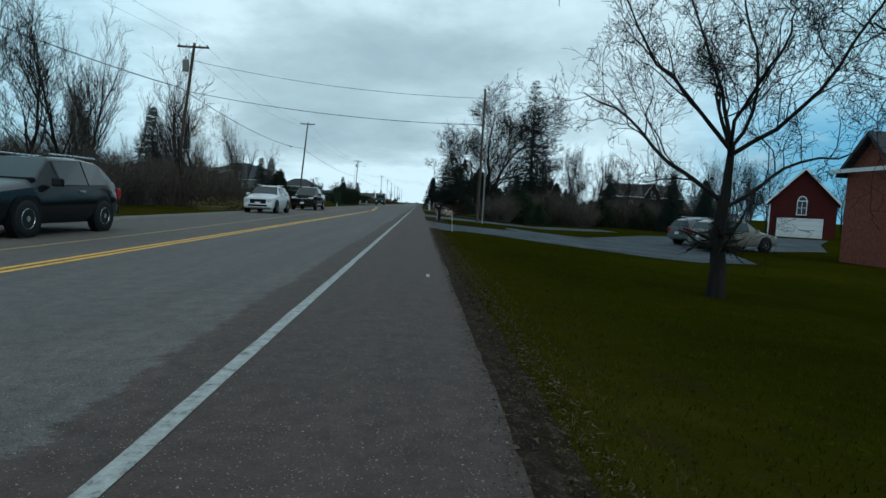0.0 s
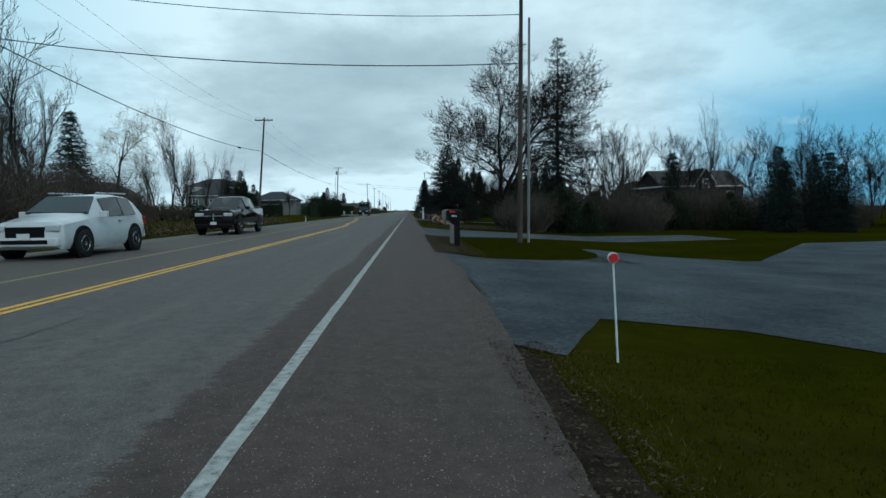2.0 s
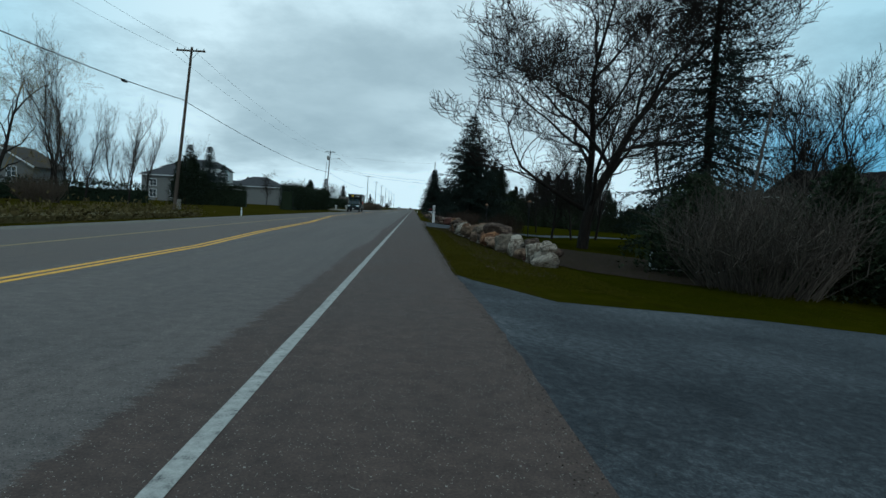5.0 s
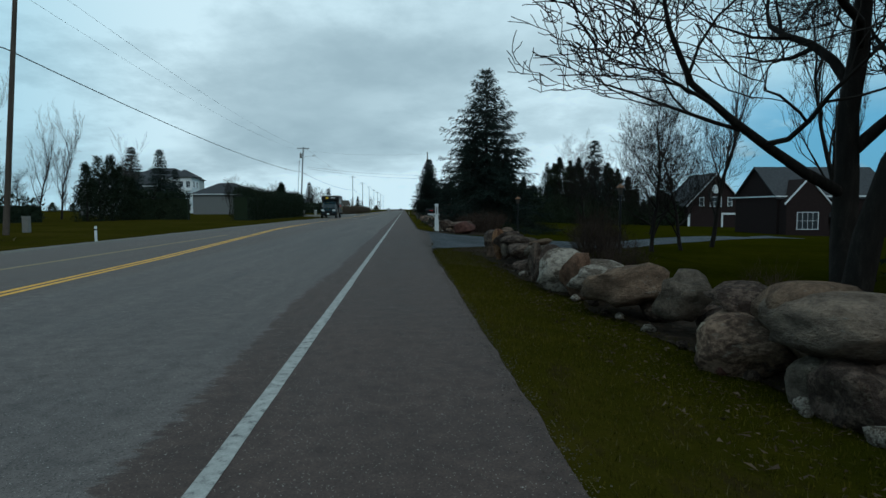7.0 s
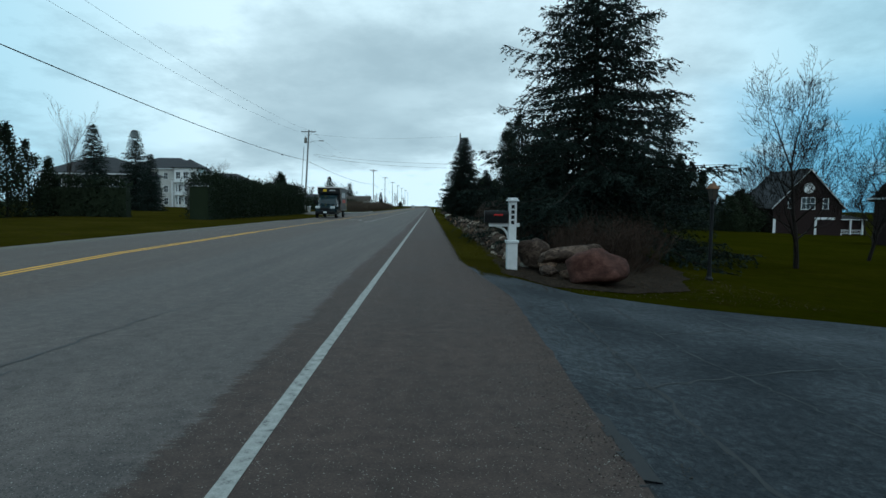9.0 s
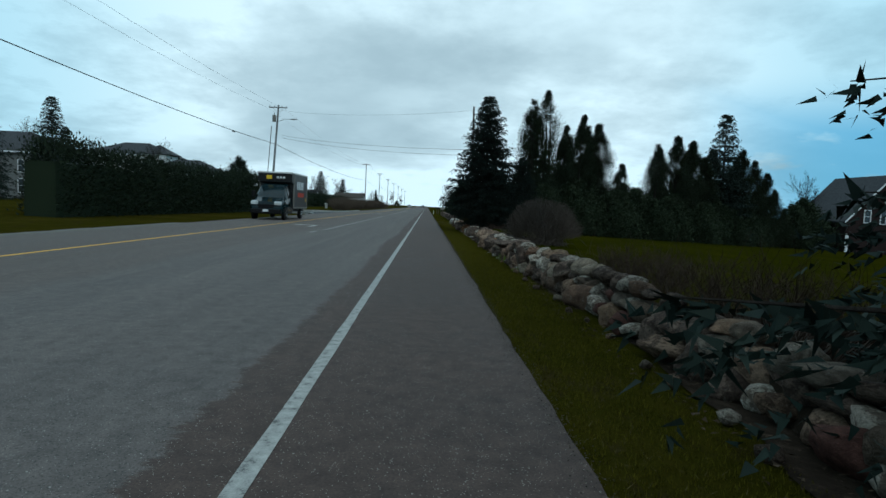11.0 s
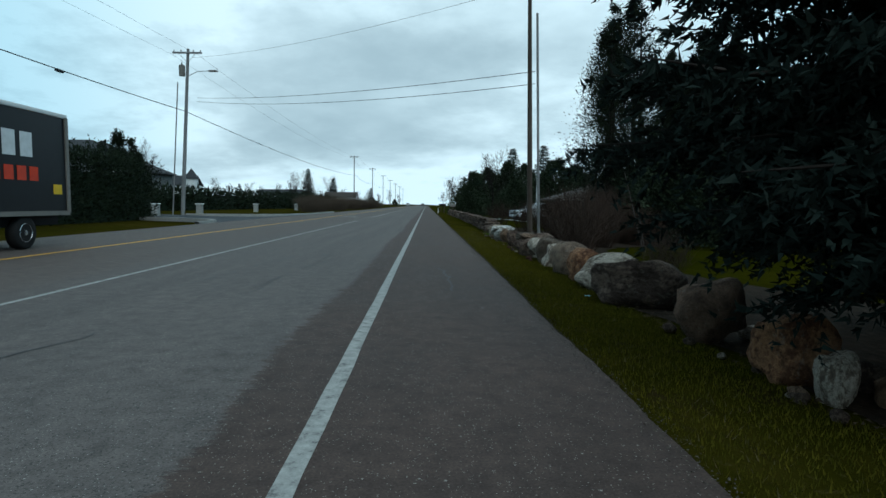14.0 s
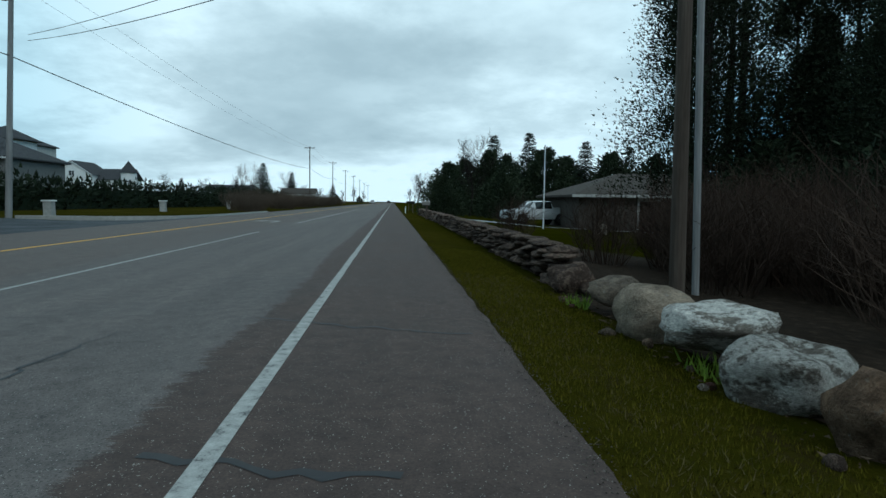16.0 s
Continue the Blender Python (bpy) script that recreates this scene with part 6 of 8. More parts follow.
# stacked field-stone wall
wall_c = thing("field_stone_wall", 0, 0, 0, "dry-stacked wall of mixed grey, rust and pale field stones", "stone wall")
rnd = random.Random(12)
for course, (z, rr, back) in enumerate(((0.14, 0.27, 0.0), (0.36, 0.23, 0.07), (0.55, 0.19, 0.14))):
    y = 105.2
    while y < 124:
        r = rr * rnd.uniform(0.6, 1.35)
        x = 3.25 + back + 0.12 * noise.noise((y * 0.3, 0, 0)) + rnd.uniform(-0.07, 0.07)
        low = 0.55 + 0.45 * min(1.0, max(0.0, (y - 108) / 10)) + 0.1 * noise.noise((y * 0.5, 2, 0))
        g = ground_z(x, y)
        if not (course == 2 and (y < 110 or rnd.random() < 0.22)):
            slabby = rnd.random() < 0.25
            stone(BOULDERS[kind_of(rnd)] if r > 0.3 else MID[kind_of(rnd, 0.2, 0.12)], x, y, g + z * low, r, wall_c, rnd, 16, 0.55 if slabby else 0.9, 1.35 if slabby else 1.05, None if not slabby else 90 + rnd.uniform(-25, 25))
        y += r * rnd.uniform(1.35, 1.75)
placed(wall_c, 300, (
    ("dark", 3.17, 125.86, 0.5, 0.21, 0.15), ("pale", 3.19, 125.2, 0.51, 0.26, 0.14), ("rust", 3.01, 125.11, 0.15, 0.21, 0.21), ("grey", 3, 125.09, 0.05, 0.19, 0.11),
    ("pale", 3, 124.67, 0.03, 0.15, 0.09), ("grey", 2.99, 124.3, 0.09, 0.11, 0.15), ("dark", 3, 124.54, 0.34, 0.16, 0.23), ("dark", 2.98, 125.6, 0.15, 0.13, 0.21),
    ("rust", 2.98, 126.36, 0.12, 0.15, 0.18), ("pale", 3.13, 126.2, 0.22, 0.09, 0.1), ("rust", 2.99, 126.9, 0.2, 0.19, 0.26),
))
placed(wall_c, 311, (
    ("dark", 3.15, 126.47, 0.36, 0.18, 0.11), ("dark", 3.23, 127.55, 0.46, 0.53, 0.13), ("pale", 3.15, 127.51, 0.55, 0.21, 0.06), ("pale", 3.14, 127.6, 0.62, 0.13, 0.05),
    ("dark", 2.98, 127.78, 0.11, 0.18, 0.17), ("pale", 3.15, 125.65, 0.39, 0.16, 0.09), ("grey", 3.16, 124.41, 0.48, 0.15, 0.1), ("dark", 3.16, 124.36, 0.34, 0.13, 0.12),
    ("dark", 3.01, 125.03, 0.01, 0.22, 0.07), ("dark", 2.99, 126.16, 0.04, 0.18, 0.1), ("dark", 3.17, 125.2, 0.36, 0.18, 0.07),
))
placed(wall_c, 330, (
    ("rust", 3.03, 132.03, 0.26, 0.39, 0.32), ("dark", 3.03, 130.61, 0.21, 0.33, 0.27), ("rust", 3, 129.74, 0.12, 0.18, 0.18), ("orange", 3.18, 130.66, 0.33, 0.24, 0.18),
    ("pale", 3.17, 130.01, 0.55, 0.18, 0.09), ("pale", 3.17, 129.58, 0.49, 0.19, 0.08), ("grey", 3.17, 129.81, 0.31, 0.17, 0.13), ("grey", 3.18, 129.53, 0.31, 0.2, 0.16),
    ("dark", 3.01, 129.26, 0.11, 0.19, 0.17), ("grey", 2.98, 129.02, 0.26, 0.08, 0.1), ("dark", 3.2, 130.94, 0.49, 0.32, 0.12),
))
placed(wall_c, 341, (
    ("grey", 2.98, 132.95, 0.19, 0.17, 0.25), ("dark", 3.18, 129.99, 0.34, 0.21, 0.14), ("dark", 3, 129.71, 0.01, 0.17, 0.07), ("grey", 3.14, 129.17, 0.36, 0.09, 0.11),
))
placed(wall_c, 360, (
    ("rust", 3.08, 133.89, 0.27, 0.41, 0.33), ("grey", 3.01, 134.48, 0.18, 0.2, 0.24), ("dark", 3.01, 135.36, 0.08, 0.23, 0.14), ("grey", 3.18, 135.6, 0.24, 0.25, 0.08),
    ("dark", 3.13, 135.84, 0.31, 0.1, 0.11), ("pale", 2.98, 134.78, 0.07, 0.09, 0.13), ("dark", 3.16, 135.17, 0.52, 0.17, 0.13), ("dark", 3.18, 134.58, 0.5, 0.22, 0.14),
    ("rust", 3.2, 134.33, 0.46, 0.28, 0.12), ("pale", 3.16, 136.73, 0.33, 0.2, 0.15), ("dark", 2.99, 136.17, 0.12, 0.19, 0.18),
))
placed(wall_c, 371, (
    ("grey", 3.14, 136.07, 0.42, 0.11, 0.1), ("dark", 3, 137.59, 0.3, 0.28, 0.19), ("dark", 3.16, 137.07, 0.45, 0.21, 0.06), ("dark", 3.15, 136.23, 0.55, 0.15, 0.06),
    ("pale", 2.98, 137.32, 0.02, 0.15, 0.08),
))
placed(wall_c, 390, (
    ("dark", 3.05, 139.15, 0.22, 0.35, 0.28), ("dark", 3.01, 138.47, 0.35, 0.19, 0.17), ("dark", 3.01, 139.91, 0.16, 0.25, 0.22), ("dark", 3.01, 140.44, 0.31, 0.25, 0.14),
    ("pale", 3.17, 140, 0.48, 0.22, 0.06), ("dark", 3.16, 141.47, 0.32, 0.2, 0.18), ("pale", 2.97, 141.92, 0.1, 0.13, 0.16), ("grey", 2.97, 141.41, 0.07, 0.12, 0.13),
    ("pale", 3, 138.71, 0.01, 0.16, 0.07), ("dark", 3.17, 139.49, 0.43, 0.18, 0.09),
))
# the back of the wall and its chinking
for z, top in ((0.1, 143.6), (0.3, 142.5), (0.45, 137.5)):
    y = 124.0
    while y < top:
        r = rnd.uniform(0.15, 0.25)
        x = 3.42 + rnd.uniform(-0.08, 0.12)
        stone(MID[kind_of(rnd, 0.08, 0.1)], x, y, ground_z(x, y) + z, r, wall_c, rnd, 16, 0.8, 1.2)
        y += r * rnd.uniform(1.3, 1.7)
y = 106.0
while y < 143:
    r = rnd.uniform(0.04, 0.10)
    x = 2.86 - rnd.uniform(-0.06, 0.12)
    stone(MID[kind_of(rnd, 0.25)], x, y, ground_z(x, y) + r * 0.5, r, wall_c, rnd)
    y += rnd.uniform(0.4, 1.3)
# a filling of dark soil and rubble keeps the wall closed
vs, fs = [], []
for j in range(77):
    yy = 105.2 + j * 0.5
    h = 0.25 + 0.12 * min(1, max(0, (yy - 108) / 10)) + 0.06 * noise.noise((yy, 3, 3))
    g = ground_z(3.5, yy)
    vs += [(3.3, yy, g - 0.05), (3.36, yy, g + h), (3.6, yy, g + h), (3.7, yy, g - 0.05)]
    if j:
        a = 4 * j
        fs += [(a - 4, a - 3, a + 1, a), (a - 3, a - 2, a + 2, a + 1), (a - 2, a - 1, a + 3, a + 2)]
part("rubble_core", mesh_of("rubble_core", vs, fs, MULCH), None, wall_c)

# line of large boulders
wall_d = thing("boulder_row", 0, 0, 0, "row of large grey, red and white boulders on the grass", "stone wall")
rnd = random.Random(21)
placed(wall_d, 600, (
    ("pale", 2.99, 143.19, 0.13, 0.12, 0.19), ("orange", 3.02, 143.68, 0.21, 0.24, 0.27), ("grey", 3.02, 144.84, 0.24, 0.29, 0.3), ("dark", 3.05, 146.74, 0.25, 0.51, 0.31),
))
placed(wall_d, 630, (
    ("pale", 3.11, 148.04, 0.23, 0.5, 0.29), ("dark", 3.05, 147.14, 0.22, 0.28, 0.28), ("orange", 3.05, 148.84, 0.23, 0.32, 0.29), ("grey", 3.06, 149.87, 0.25, 0.36, 0.31),
    ("pale", 3.05, 151.17, 0.18, 0.35, 0.24),
))
placed(wall_d, 660, (
    ("grey", 3.09, 151.69, 0.24, 0.28, 0.3), ("pale", 3.11, 152.36, 0.21, 0.38, 0.27), ("dark", 3.11, 153.2, 0.24, 0.41, 0.3), ("rust", 3.24, 155.09, 0.34, 0.26, 0.12),
    ("dark", 3.06, 154.73, 0.1, 0.2, 0.16), ("grey", 3.06, 154.43, 0.04, 0.18, 0.1), ("grey", 3.03, 152.98, 0.01, 0.08, 0.07),
))
placed(wall_d, 690, (
    ("grey", 3.28, 155.98, 0.3, 0.27, 0.16), ("dark", 3.09, 155.74, 0.09, 0.19, 0.15), ("dark", 3.12, 156.66, 0.2, 0.31, 0.26),
))
placed(wall_d, 720, (
    ("grey", 3.14, 158.55, 0.19, 0.23, 0.25), ("white", 3.17, 159.28, 0.17, 0.34, 0.23), ("white", 3.19, 160.12, 0.31, 0.4, 0.18), ("grey", 3.19, 161.12, 0.21, 0.4, 0.27),
    ("grey", 3.16, 162.13, 0.26, 0.28, 0.16), ("dark", 3.18, 163.71, 0.18, 0.3, 0.24),
))
y = 143.4
while y < 164.5:
    r = rnd.uniform(0.12, 0.24)
    x = 3.45 + rnd.uniform(-0.05, 0.15)
    stone(MID[kind_of(rnd, 0.1)], x, y, ground_z(x, y) + 0.5 * r, r, wall_d, rnd, 16, 0.8, 1.2)
    y += rnd.uniform(0.35, 0.8)
for _ in range(30):
    r = rnd.uniform(0.03, 0.085)
    y = rnd.uniform(143, 163)
    stone(MID[kind_of(rnd, 0.3)], 2.82 - rnd.uniform(-0.1, 0.14), y, ground_z(2.85, y) + r * 0.5, r, wall_d, rnd)

# flat dry-stone wall
wall_e = thing("flat_stone_wall", 0, 0, 0, "dry-stacked wall of thin grey flat stones", "stone wall")
rnd = random.Random(31)


def slab_course(y0, y1, emit):
    for course in range(6):
        y = y0 + rnd.uniform(0, 0.3)
        while y < y1:
            r = rnd.uniform(0.2, 0.42)
            x = 3.35 + 0.25 * math.sin((y - 164) * 0.06) + rnd.uniform(-0.06, 0.06)
            emit(x, y, ground_z(x, y) + 0.05 + course * 0.098 + rnd.uniform(-0.015, 0.015), r)
            y += r * rnd.uniform(1.5, 1.9)


def single(x, y, z, r):
    stone(SLABS, x, y, z, r, wall_e, rnd, 5, 0.8, 1.15, 90 + rnd.uniform(-20, 20))


slab_course(164.6, 186, single)
far_tris_v, far_tris_f = [], []


def joined(x, y, z, r):
    src = SLABS[rnd.randrange(len(SLABS))]
    m = pose(x, y, z, rnd.uniform(-5, 5), rnd.uniform(-5, 5), 90 + rnd.uniform(-20, 20)) @ Matrix.Diagonal((r * 1.15, r, r * 0.8, 1))
    b = len(far_tris_v)
    far_tris_v.extend(m @ v.co for v in src.vertices)
    far_tris_f.extend(tuple(b + i for i in p.vertices) for p in src.polygons)


slab_course(186, 212, joined)
tagged(part("far_stones", mesh_of("far_stones", far_tris_v, far_tris_f, STONE_DARK, True), None, wall_e), kind="stuff")


# ---------------------------------------------------------------- mailboxes, stake, posts, lamps
def bars(parent, name, x, y0, z0, width, height, count, mat, axis="x"):
    """Plain bars that stand for unreadable or private lettering on a face that looks towards the road user."""
    for i in range(count):
        c = y0 + (i - (count - 1) / 2) * width / count
        if axis == "y":
            part(name, boxed(c - 0.32 * width / count, c + 0.32 * width / count, x - 0.002, x + 0.002, z0 - height / 2, z0 + height / 2), mat, parent)
        else:
            part(name, boxed(x - 0.002, x + 0.002, c - 0.32 * width / count, c + 0.32 * width / count, z0 - height / 2, z0 + height / 2), mat, parent)


def arched(length, width, height, mat, name, parent, x, y, z, along="x"):
    """A mailbox body with an arched roof, lying along x."""
    k = 9
    prof = [(-width / 2, 0), (-width / 2, height - width / 2)] + [(-width / 2 * math.cos(math.pi * i / k), height - width / 2 + width / 2 * math.sin(math.pi * i / k)) for i in range(1, k)] + [(width / 2, height - width / 2), (width / 2, 0)]
    bm = prism(bmesh.new(), prof, "x", -length / 2, length / 2)
    ob = part(name, bm, mat, parent)
    ob.matrix_basis = pose(x, y, z)
    return ob


def moulded_mailbox(x, y, mat, label, rz=0.0):
    """A one-piece plastic post mailbox: flared neck, curved roof, flag, number bars on its side."""
    g = ground_z(x, y)
    t = thing("mailbox", x, y, g, label, "mailbox", rz)
    part("post", box(bmesh.new(), -0.11, 0.11, -0.10, 0.10, -0.1, 0.95, 0.03), mat, t)
    neck = bmesh.new()
    prism(neck, [(0.11, 0.62), (0.11, 1.0), (-0.30, 1.0), (-0.26, 0.92), (-0.15, 0.84)], "y", -0.095, 0.095)
    part("neck", neck, mat, t)
    top = [(-0.36, 0.98), (-0.39, 1.36), (-0.3, 1.405), (-0.05, 1.40), (0.15, 1.375), (0.2, 1.30), (0.2, 0.98)]
    body = prism(bmesh.new(), top, "y", -0.15, 0.15)
    es = [e for e in body.edges if all(abs(v.co.z) > 1.2 for v in e.verts)]
    bmesh.ops.bevel(body, geom=es, offset=0.06, segments=4, profile=0.5, affect="EDGES")
    part("box", done(body, "box", mat, False), None, t)
    part("roof_lip", box(bmesh.new(), -0.415, -0.375, -0.155, 0.155, 1.0, 1.36, 0.012), mat, t)
    part("door", box(bmesh.new(), -0.40, -0.383, -0.135, 0.135, 1.0, 1.32, 0.006), mat, t)
    f = part("flag", box(bmesh.new(), -0.28, -0.08, -0.168, -0.152, 1.285, 1.34, 0.006), RED, t, "red signal flag")
    part("flag_hinge", box(bmesh.new(), -0.28, -0.23, -0.172, -0.152, 1.30, 1.37, 0.006), RED, t)
    bars(t, "number_bar", -0.153, -0.11, 1.16, 0.19, 0.06, 4, WHITE, "y")
    t.scale = (0.88, 0.88, 0.87)
    return t


moulded_mailbox(2.4, 40.75, BLACK, "black moulded plastic mailbox on its post with a red flag")
moulded_mailbox(2.36, 42.2, GREY_PLASTIC, "grey-beige moulded plastic mailbox on its post with a red flag")

wp = thing("mailbox_post", 2.74, 104.2, ground_z(2.74, 104.2), "white wooden mailbox post with black mailbox and cap", "mailbox")
part("lower_post", boxed(-0.115, 0.115, -0.115, 0.115, -0.05, 0.62, 0.008), WHITE, wp)
part("collar", boxed(-0.14, 0.14, -0.14, 0.14, 0.60, 0.66, 0.012), WHITE, wp)
part("upper_post", boxed(-0.085, 0.085, -0.085, 0.085, 0.66, 1.52, 0.006), WHITE, wp)
part("cap", boxed(-0.13, 0.13, -0.13, 0.13, 1.52, 1.56, 0.01), WHITE, wp)
part("cap_top", boxed(-0.105, 0.105, -0.105, 0.105, 1.56, 1.60, 0.02), WHITE, wp)
part("arm", boxed(-0.52, 0.16, -0.05, 0.05, 0.96, 1.04, 0.006), WHITE, wp)
br = bmesh.new()
for i in range(8):
    a0, a1 = math.radians(90 * i / 8), math.radians(90 * (i + 1) / 8)
    rod(br, (-0.09 - 0.26 * (1 - math.cos(a0)), 0, 0.70 + 0.26 * math.sin(a0)), (-0.09 - 0.26 * (1 - math.cos(a1)), 0, 0.70 + 0.26 * math.sin(a1)), 0.025, sides=6)
part("curved_brace", br, WHITE, wp)
mbx = arched(0.52, 0.2, 0.27, BLACK, "box", wp, -0.36, 0, 1.045)
part("flag", boxed(-0.42, -0.22, -0.115, -0.103, 1.20, 1.235, 0.004), RED, wp, "red signal flag")
for i in range(4):
    part("number_bar", boxed(-0.035, 0.035, -0.092, -0.084, 1.36 - i * 0.115, 1.44 - i * 0.115), BLACK, wp)

st = thing("driveway_marker", 2.49, 26.2, ground_z(2.49, 26.2) - 0.1, "thin white driveway stake with a round red reflector", "marker")
part("stake", rod(bmesh.new(), (0, 0, 0), (-0.05, 0, 0.9), 0.010, 0.008, 6), WHITE, st)
rf = part("reflector", rod(bmesh.new(), (0, -0.01, 0), (0, 0.01, 0), 0.036, sides=16), RED, st, "round red reflector disc")
rf.matrix_basis = pose(-0.05, -0.012, 0.93)
part("reflector_rim", rod(bmesh.new(), (-0.05, -0.004, 0.93), (-0.05, 0.012, 0.93), 0.044, sides=16), WHITE, st)
for x, y in ((-11.9, 46.5), (-12.3, 96.0), (2.0, 214)):
    p = thing("marker_post", x, y, ground_z(x, y) - 0.05, "short white roadside marker post", "marker")
    part("post", boxed(-0.045, 0.045, -0.03, 0.03, 0, 0.72, 0.006), WHITE, p)
    part("band", boxed(-0.047, 0.047, -0.033, 0.033, 0.54, 0.6), BLACK, p)
sg = thing("entrance_sign", 9.9, 69.2, ground_z(9.9, 69.2), "dark arched sign board with a white border in a bed", "sign", -14)
arch = [(-1.15, 0.10)] + [(-1.15 + 2.3 * i / 12, 0.62 + 0.2 * math.sin(math.pi * i / 12)) for i in range(13)] + [(1.15, 0.10)]
part("panel", prism(bmesh.new(), arch, "y", -0.03, 0.03), IRON, sg)
for i in range(len(arch)):
    (ax, az), (bx, bz) = arch[i], arch[(i + 1) % len(arch)]
    part("border", rod(bmesh.new(), (ax, -0.035, az), (bx, -0.035, bz), 0.028, sides=6), WHITE, sg)
for px in (-0.8, 0.8):
    part("leg", boxed(px - 0.05, px + 0.05, 0.0, 0.1, -0.2, 0.5, 0.01), POLE_WOOD, sg)
ub = thing("utility_box", -20.4, 104.5, ground_z(-20.4, 104.5), "small grey utility pedestal on the far lawn", "utility box")
part("body", boxed(-0.16, 0.16, -0.16, 0.16, 0, 0.85, 0.03), GREY_PLASTIC, ub)
part("cap", boxed(-0.18, 0.18, -0.18, 0.18, 0.85, 0.92, 0.03), GREY_PLASTIC, ub)


LANTERN = plain("lantern_glass", (0.07, 0.06, 0.05), 0.2)


def lamp_post(x, y, h, label):
    t = thing("lamp_post", x, y, ground_z(x, y) - 0.05, label, "lamp post")
    part("post", turned([(0.09, 0), (0.09, 0.1), (0.06, 0.14), (0.045, 0.3), (0.04, h - 0.55), (0.07, h - 0.5), (0.03, h - 0.47)], 12), IRON, t)
    part("lantern_glass", turned([(0.09, h - 0.44), (0.13, h - 0.18), (0.12, h - 0.17)], 6), LANTERN, t)
    lan = part("lantern_frame", turned([(0.10, h - 0.47), (0.10, h - 0.44)], 6), IRON, t)
    for i in range(6):
        a = math.pi * 2 * i / 6
        part("lantern_bar", rod(bmesh.new(), (0.095 * math.cos(a), 0.095 * math.sin(a), h - 0.45), (0.135 * math.cos(a), 0.135 * math.sin(a), h - 0.17), 0.009, sides=5), IRON, t)
    part("lantern_roof", turned([(0.17, h - 0.18), (0.16, h - 0.15), (0.05, h - 0.05), (0.02, h - 0.03), (0.02, h)], 6), plain("weathered_copper", (0.14, 0.07, 0.035), 0.5, 0.4), t)


lamp_post(9.2, 92.3, 2.75, "black iron lamp post with a copper-roofed lantern on the lawn")
lamp_post(7.75, 105.3, 2.45, "black iron lamp post with a copper-roofed lantern on the lawn")
for x, y in ((-19.9, 184.2), (-20.2, 193.5), (-20.5, 212), (-20, 232)):
    t = thing("gate_pillar", x, y, ground_z(x, y) - 0.05, "grey stone gate pillar with a pale cap", "pillar")
    part("shaft", boxed(-0.24, 0.24, -0.24, 0.24, 0, 0.98, 0.02), CONCRETE, t)
    part("cap", boxed(-0.31, 0.31, -0.31, 0.31, 0.98, 1.08, 0.02), SIDING_WHITE, t)
for pts in (((-10.7, 168.5), (-10.9, 171.5), (-12.2, 174.0), (-14.5, 176.0), (-20, 178.5)), ((-20, 190.0), (-14.5, 189.5), (-12.0, 191.5), (-10.9, 196.0), (-10.7, 210.0))):
    vs, fs = [], []
    for i, (x, y) in enumerate(pts):
        d = Vector(pts[min(i + 1, 4)]) - Vector(pts[max(i - 1, 0)])
        n = Vector((-d.y, d.x)).normalized() * 0.1
        vs += [(x - n.x, y - n.y, -0.15), (x - n.x, y - n.y, 0.10), (x + n.x, y + n.y, 0.10), (x + n.x, y + n.y, -0.15)]
        if i:
            a = 4 * i
            fs += [(a - 4, a - 3, a + 1, a), (a - 3, a - 2, a + 2, a + 1), (a - 2, a - 1, a + 3, a + 2)]
    tagged(new("kerb", mesh_of("kerb", vs, fs, CONCRETE)), "pale concrete kerb round a driveway mouth", "kerb", kind="structure")
fp = thing("flagpole", 10.9, 194.5, ground_z(10.9, 194.5) - 0.1, "slender white flagpole on a lawn", "flagpole")
part("pole", rod(bmesh.new(), (0, 0, 0), (0, 0, 5.6), 0.05, 0.03, 8), WHITE, fp)
part("finial", turned([(0.02, 5.6), (0.06, 5.66), (0.02, 5.72)], 8), STEEL, fp)
dg = thing("garden_rock", 13.4, 190.5, ground_z(13.4, 190.5), "large pale rock on the bungalow lawn", "rock")
part("rock", boulder(77, 0.9), STONE_PALE, dg).scale = (0.6, 0.5, 0.8)
for x, y, m in ((3.0, 222.0, BLACK), (2.9, 236.0, BLACK), (3.1, 196.5, GREY_PLASTIC)):
    t = thing("mailbox", x, y, ground_z(x, y), "distant dark mailbox on a wooden post", "mailbox")
    part("post", boxed(-0.06, 0.06, -0.06, 0.06, -0.05, 1.0), POLE_WOOD, t)
    arched(0.55, 0.24, 0.3, m, "box", t, -0.05, 0, 1.0)
tr = thing("litter", 2.55, 147.05, ground_z(2.55, 147.05) + 0.01, "crumpled light blue plastic wrapper on the grass", "litter")
cr = boulder(91, 0.35, 6, 2, 0.5)
lt = part("wrapper", cr, plain("blue_plastic_film", (0.08, 0.33, 0.43), 0.35), tr)
tr.scale = (0.65, 0.65, 0.65)
lt.scale = (0.07, 0.05, 0.05)


# ---------------------------------------------------------------- houses
BOARD_RED = surface("dark_red_board_siding", [(0.3, (0.036, 0.006, 0.006)), (0.7, (0.070, 0.014, 0.012))], 3, 0.8, 0.3, 0.01, stretch=(1, 1, 6))
SIDING_GREY = surface("grey_siding", [(0.3, (0.10, 0.10, 0.10)), (0.7, (0.17, 0.17, 0.165))], 3, 0.85, 0.2, stretch=(1, 1, 5))
BRICK_DARK = surface("dark_brown_brick", [(0.3, (0.012, 0.008, 0.008)), (0.6, (0.022, 0.014, 0.013)), (0.8, (0.04, 0.028, 0.025))], 6, 0.9, 0.4, 0.01, fine=45)


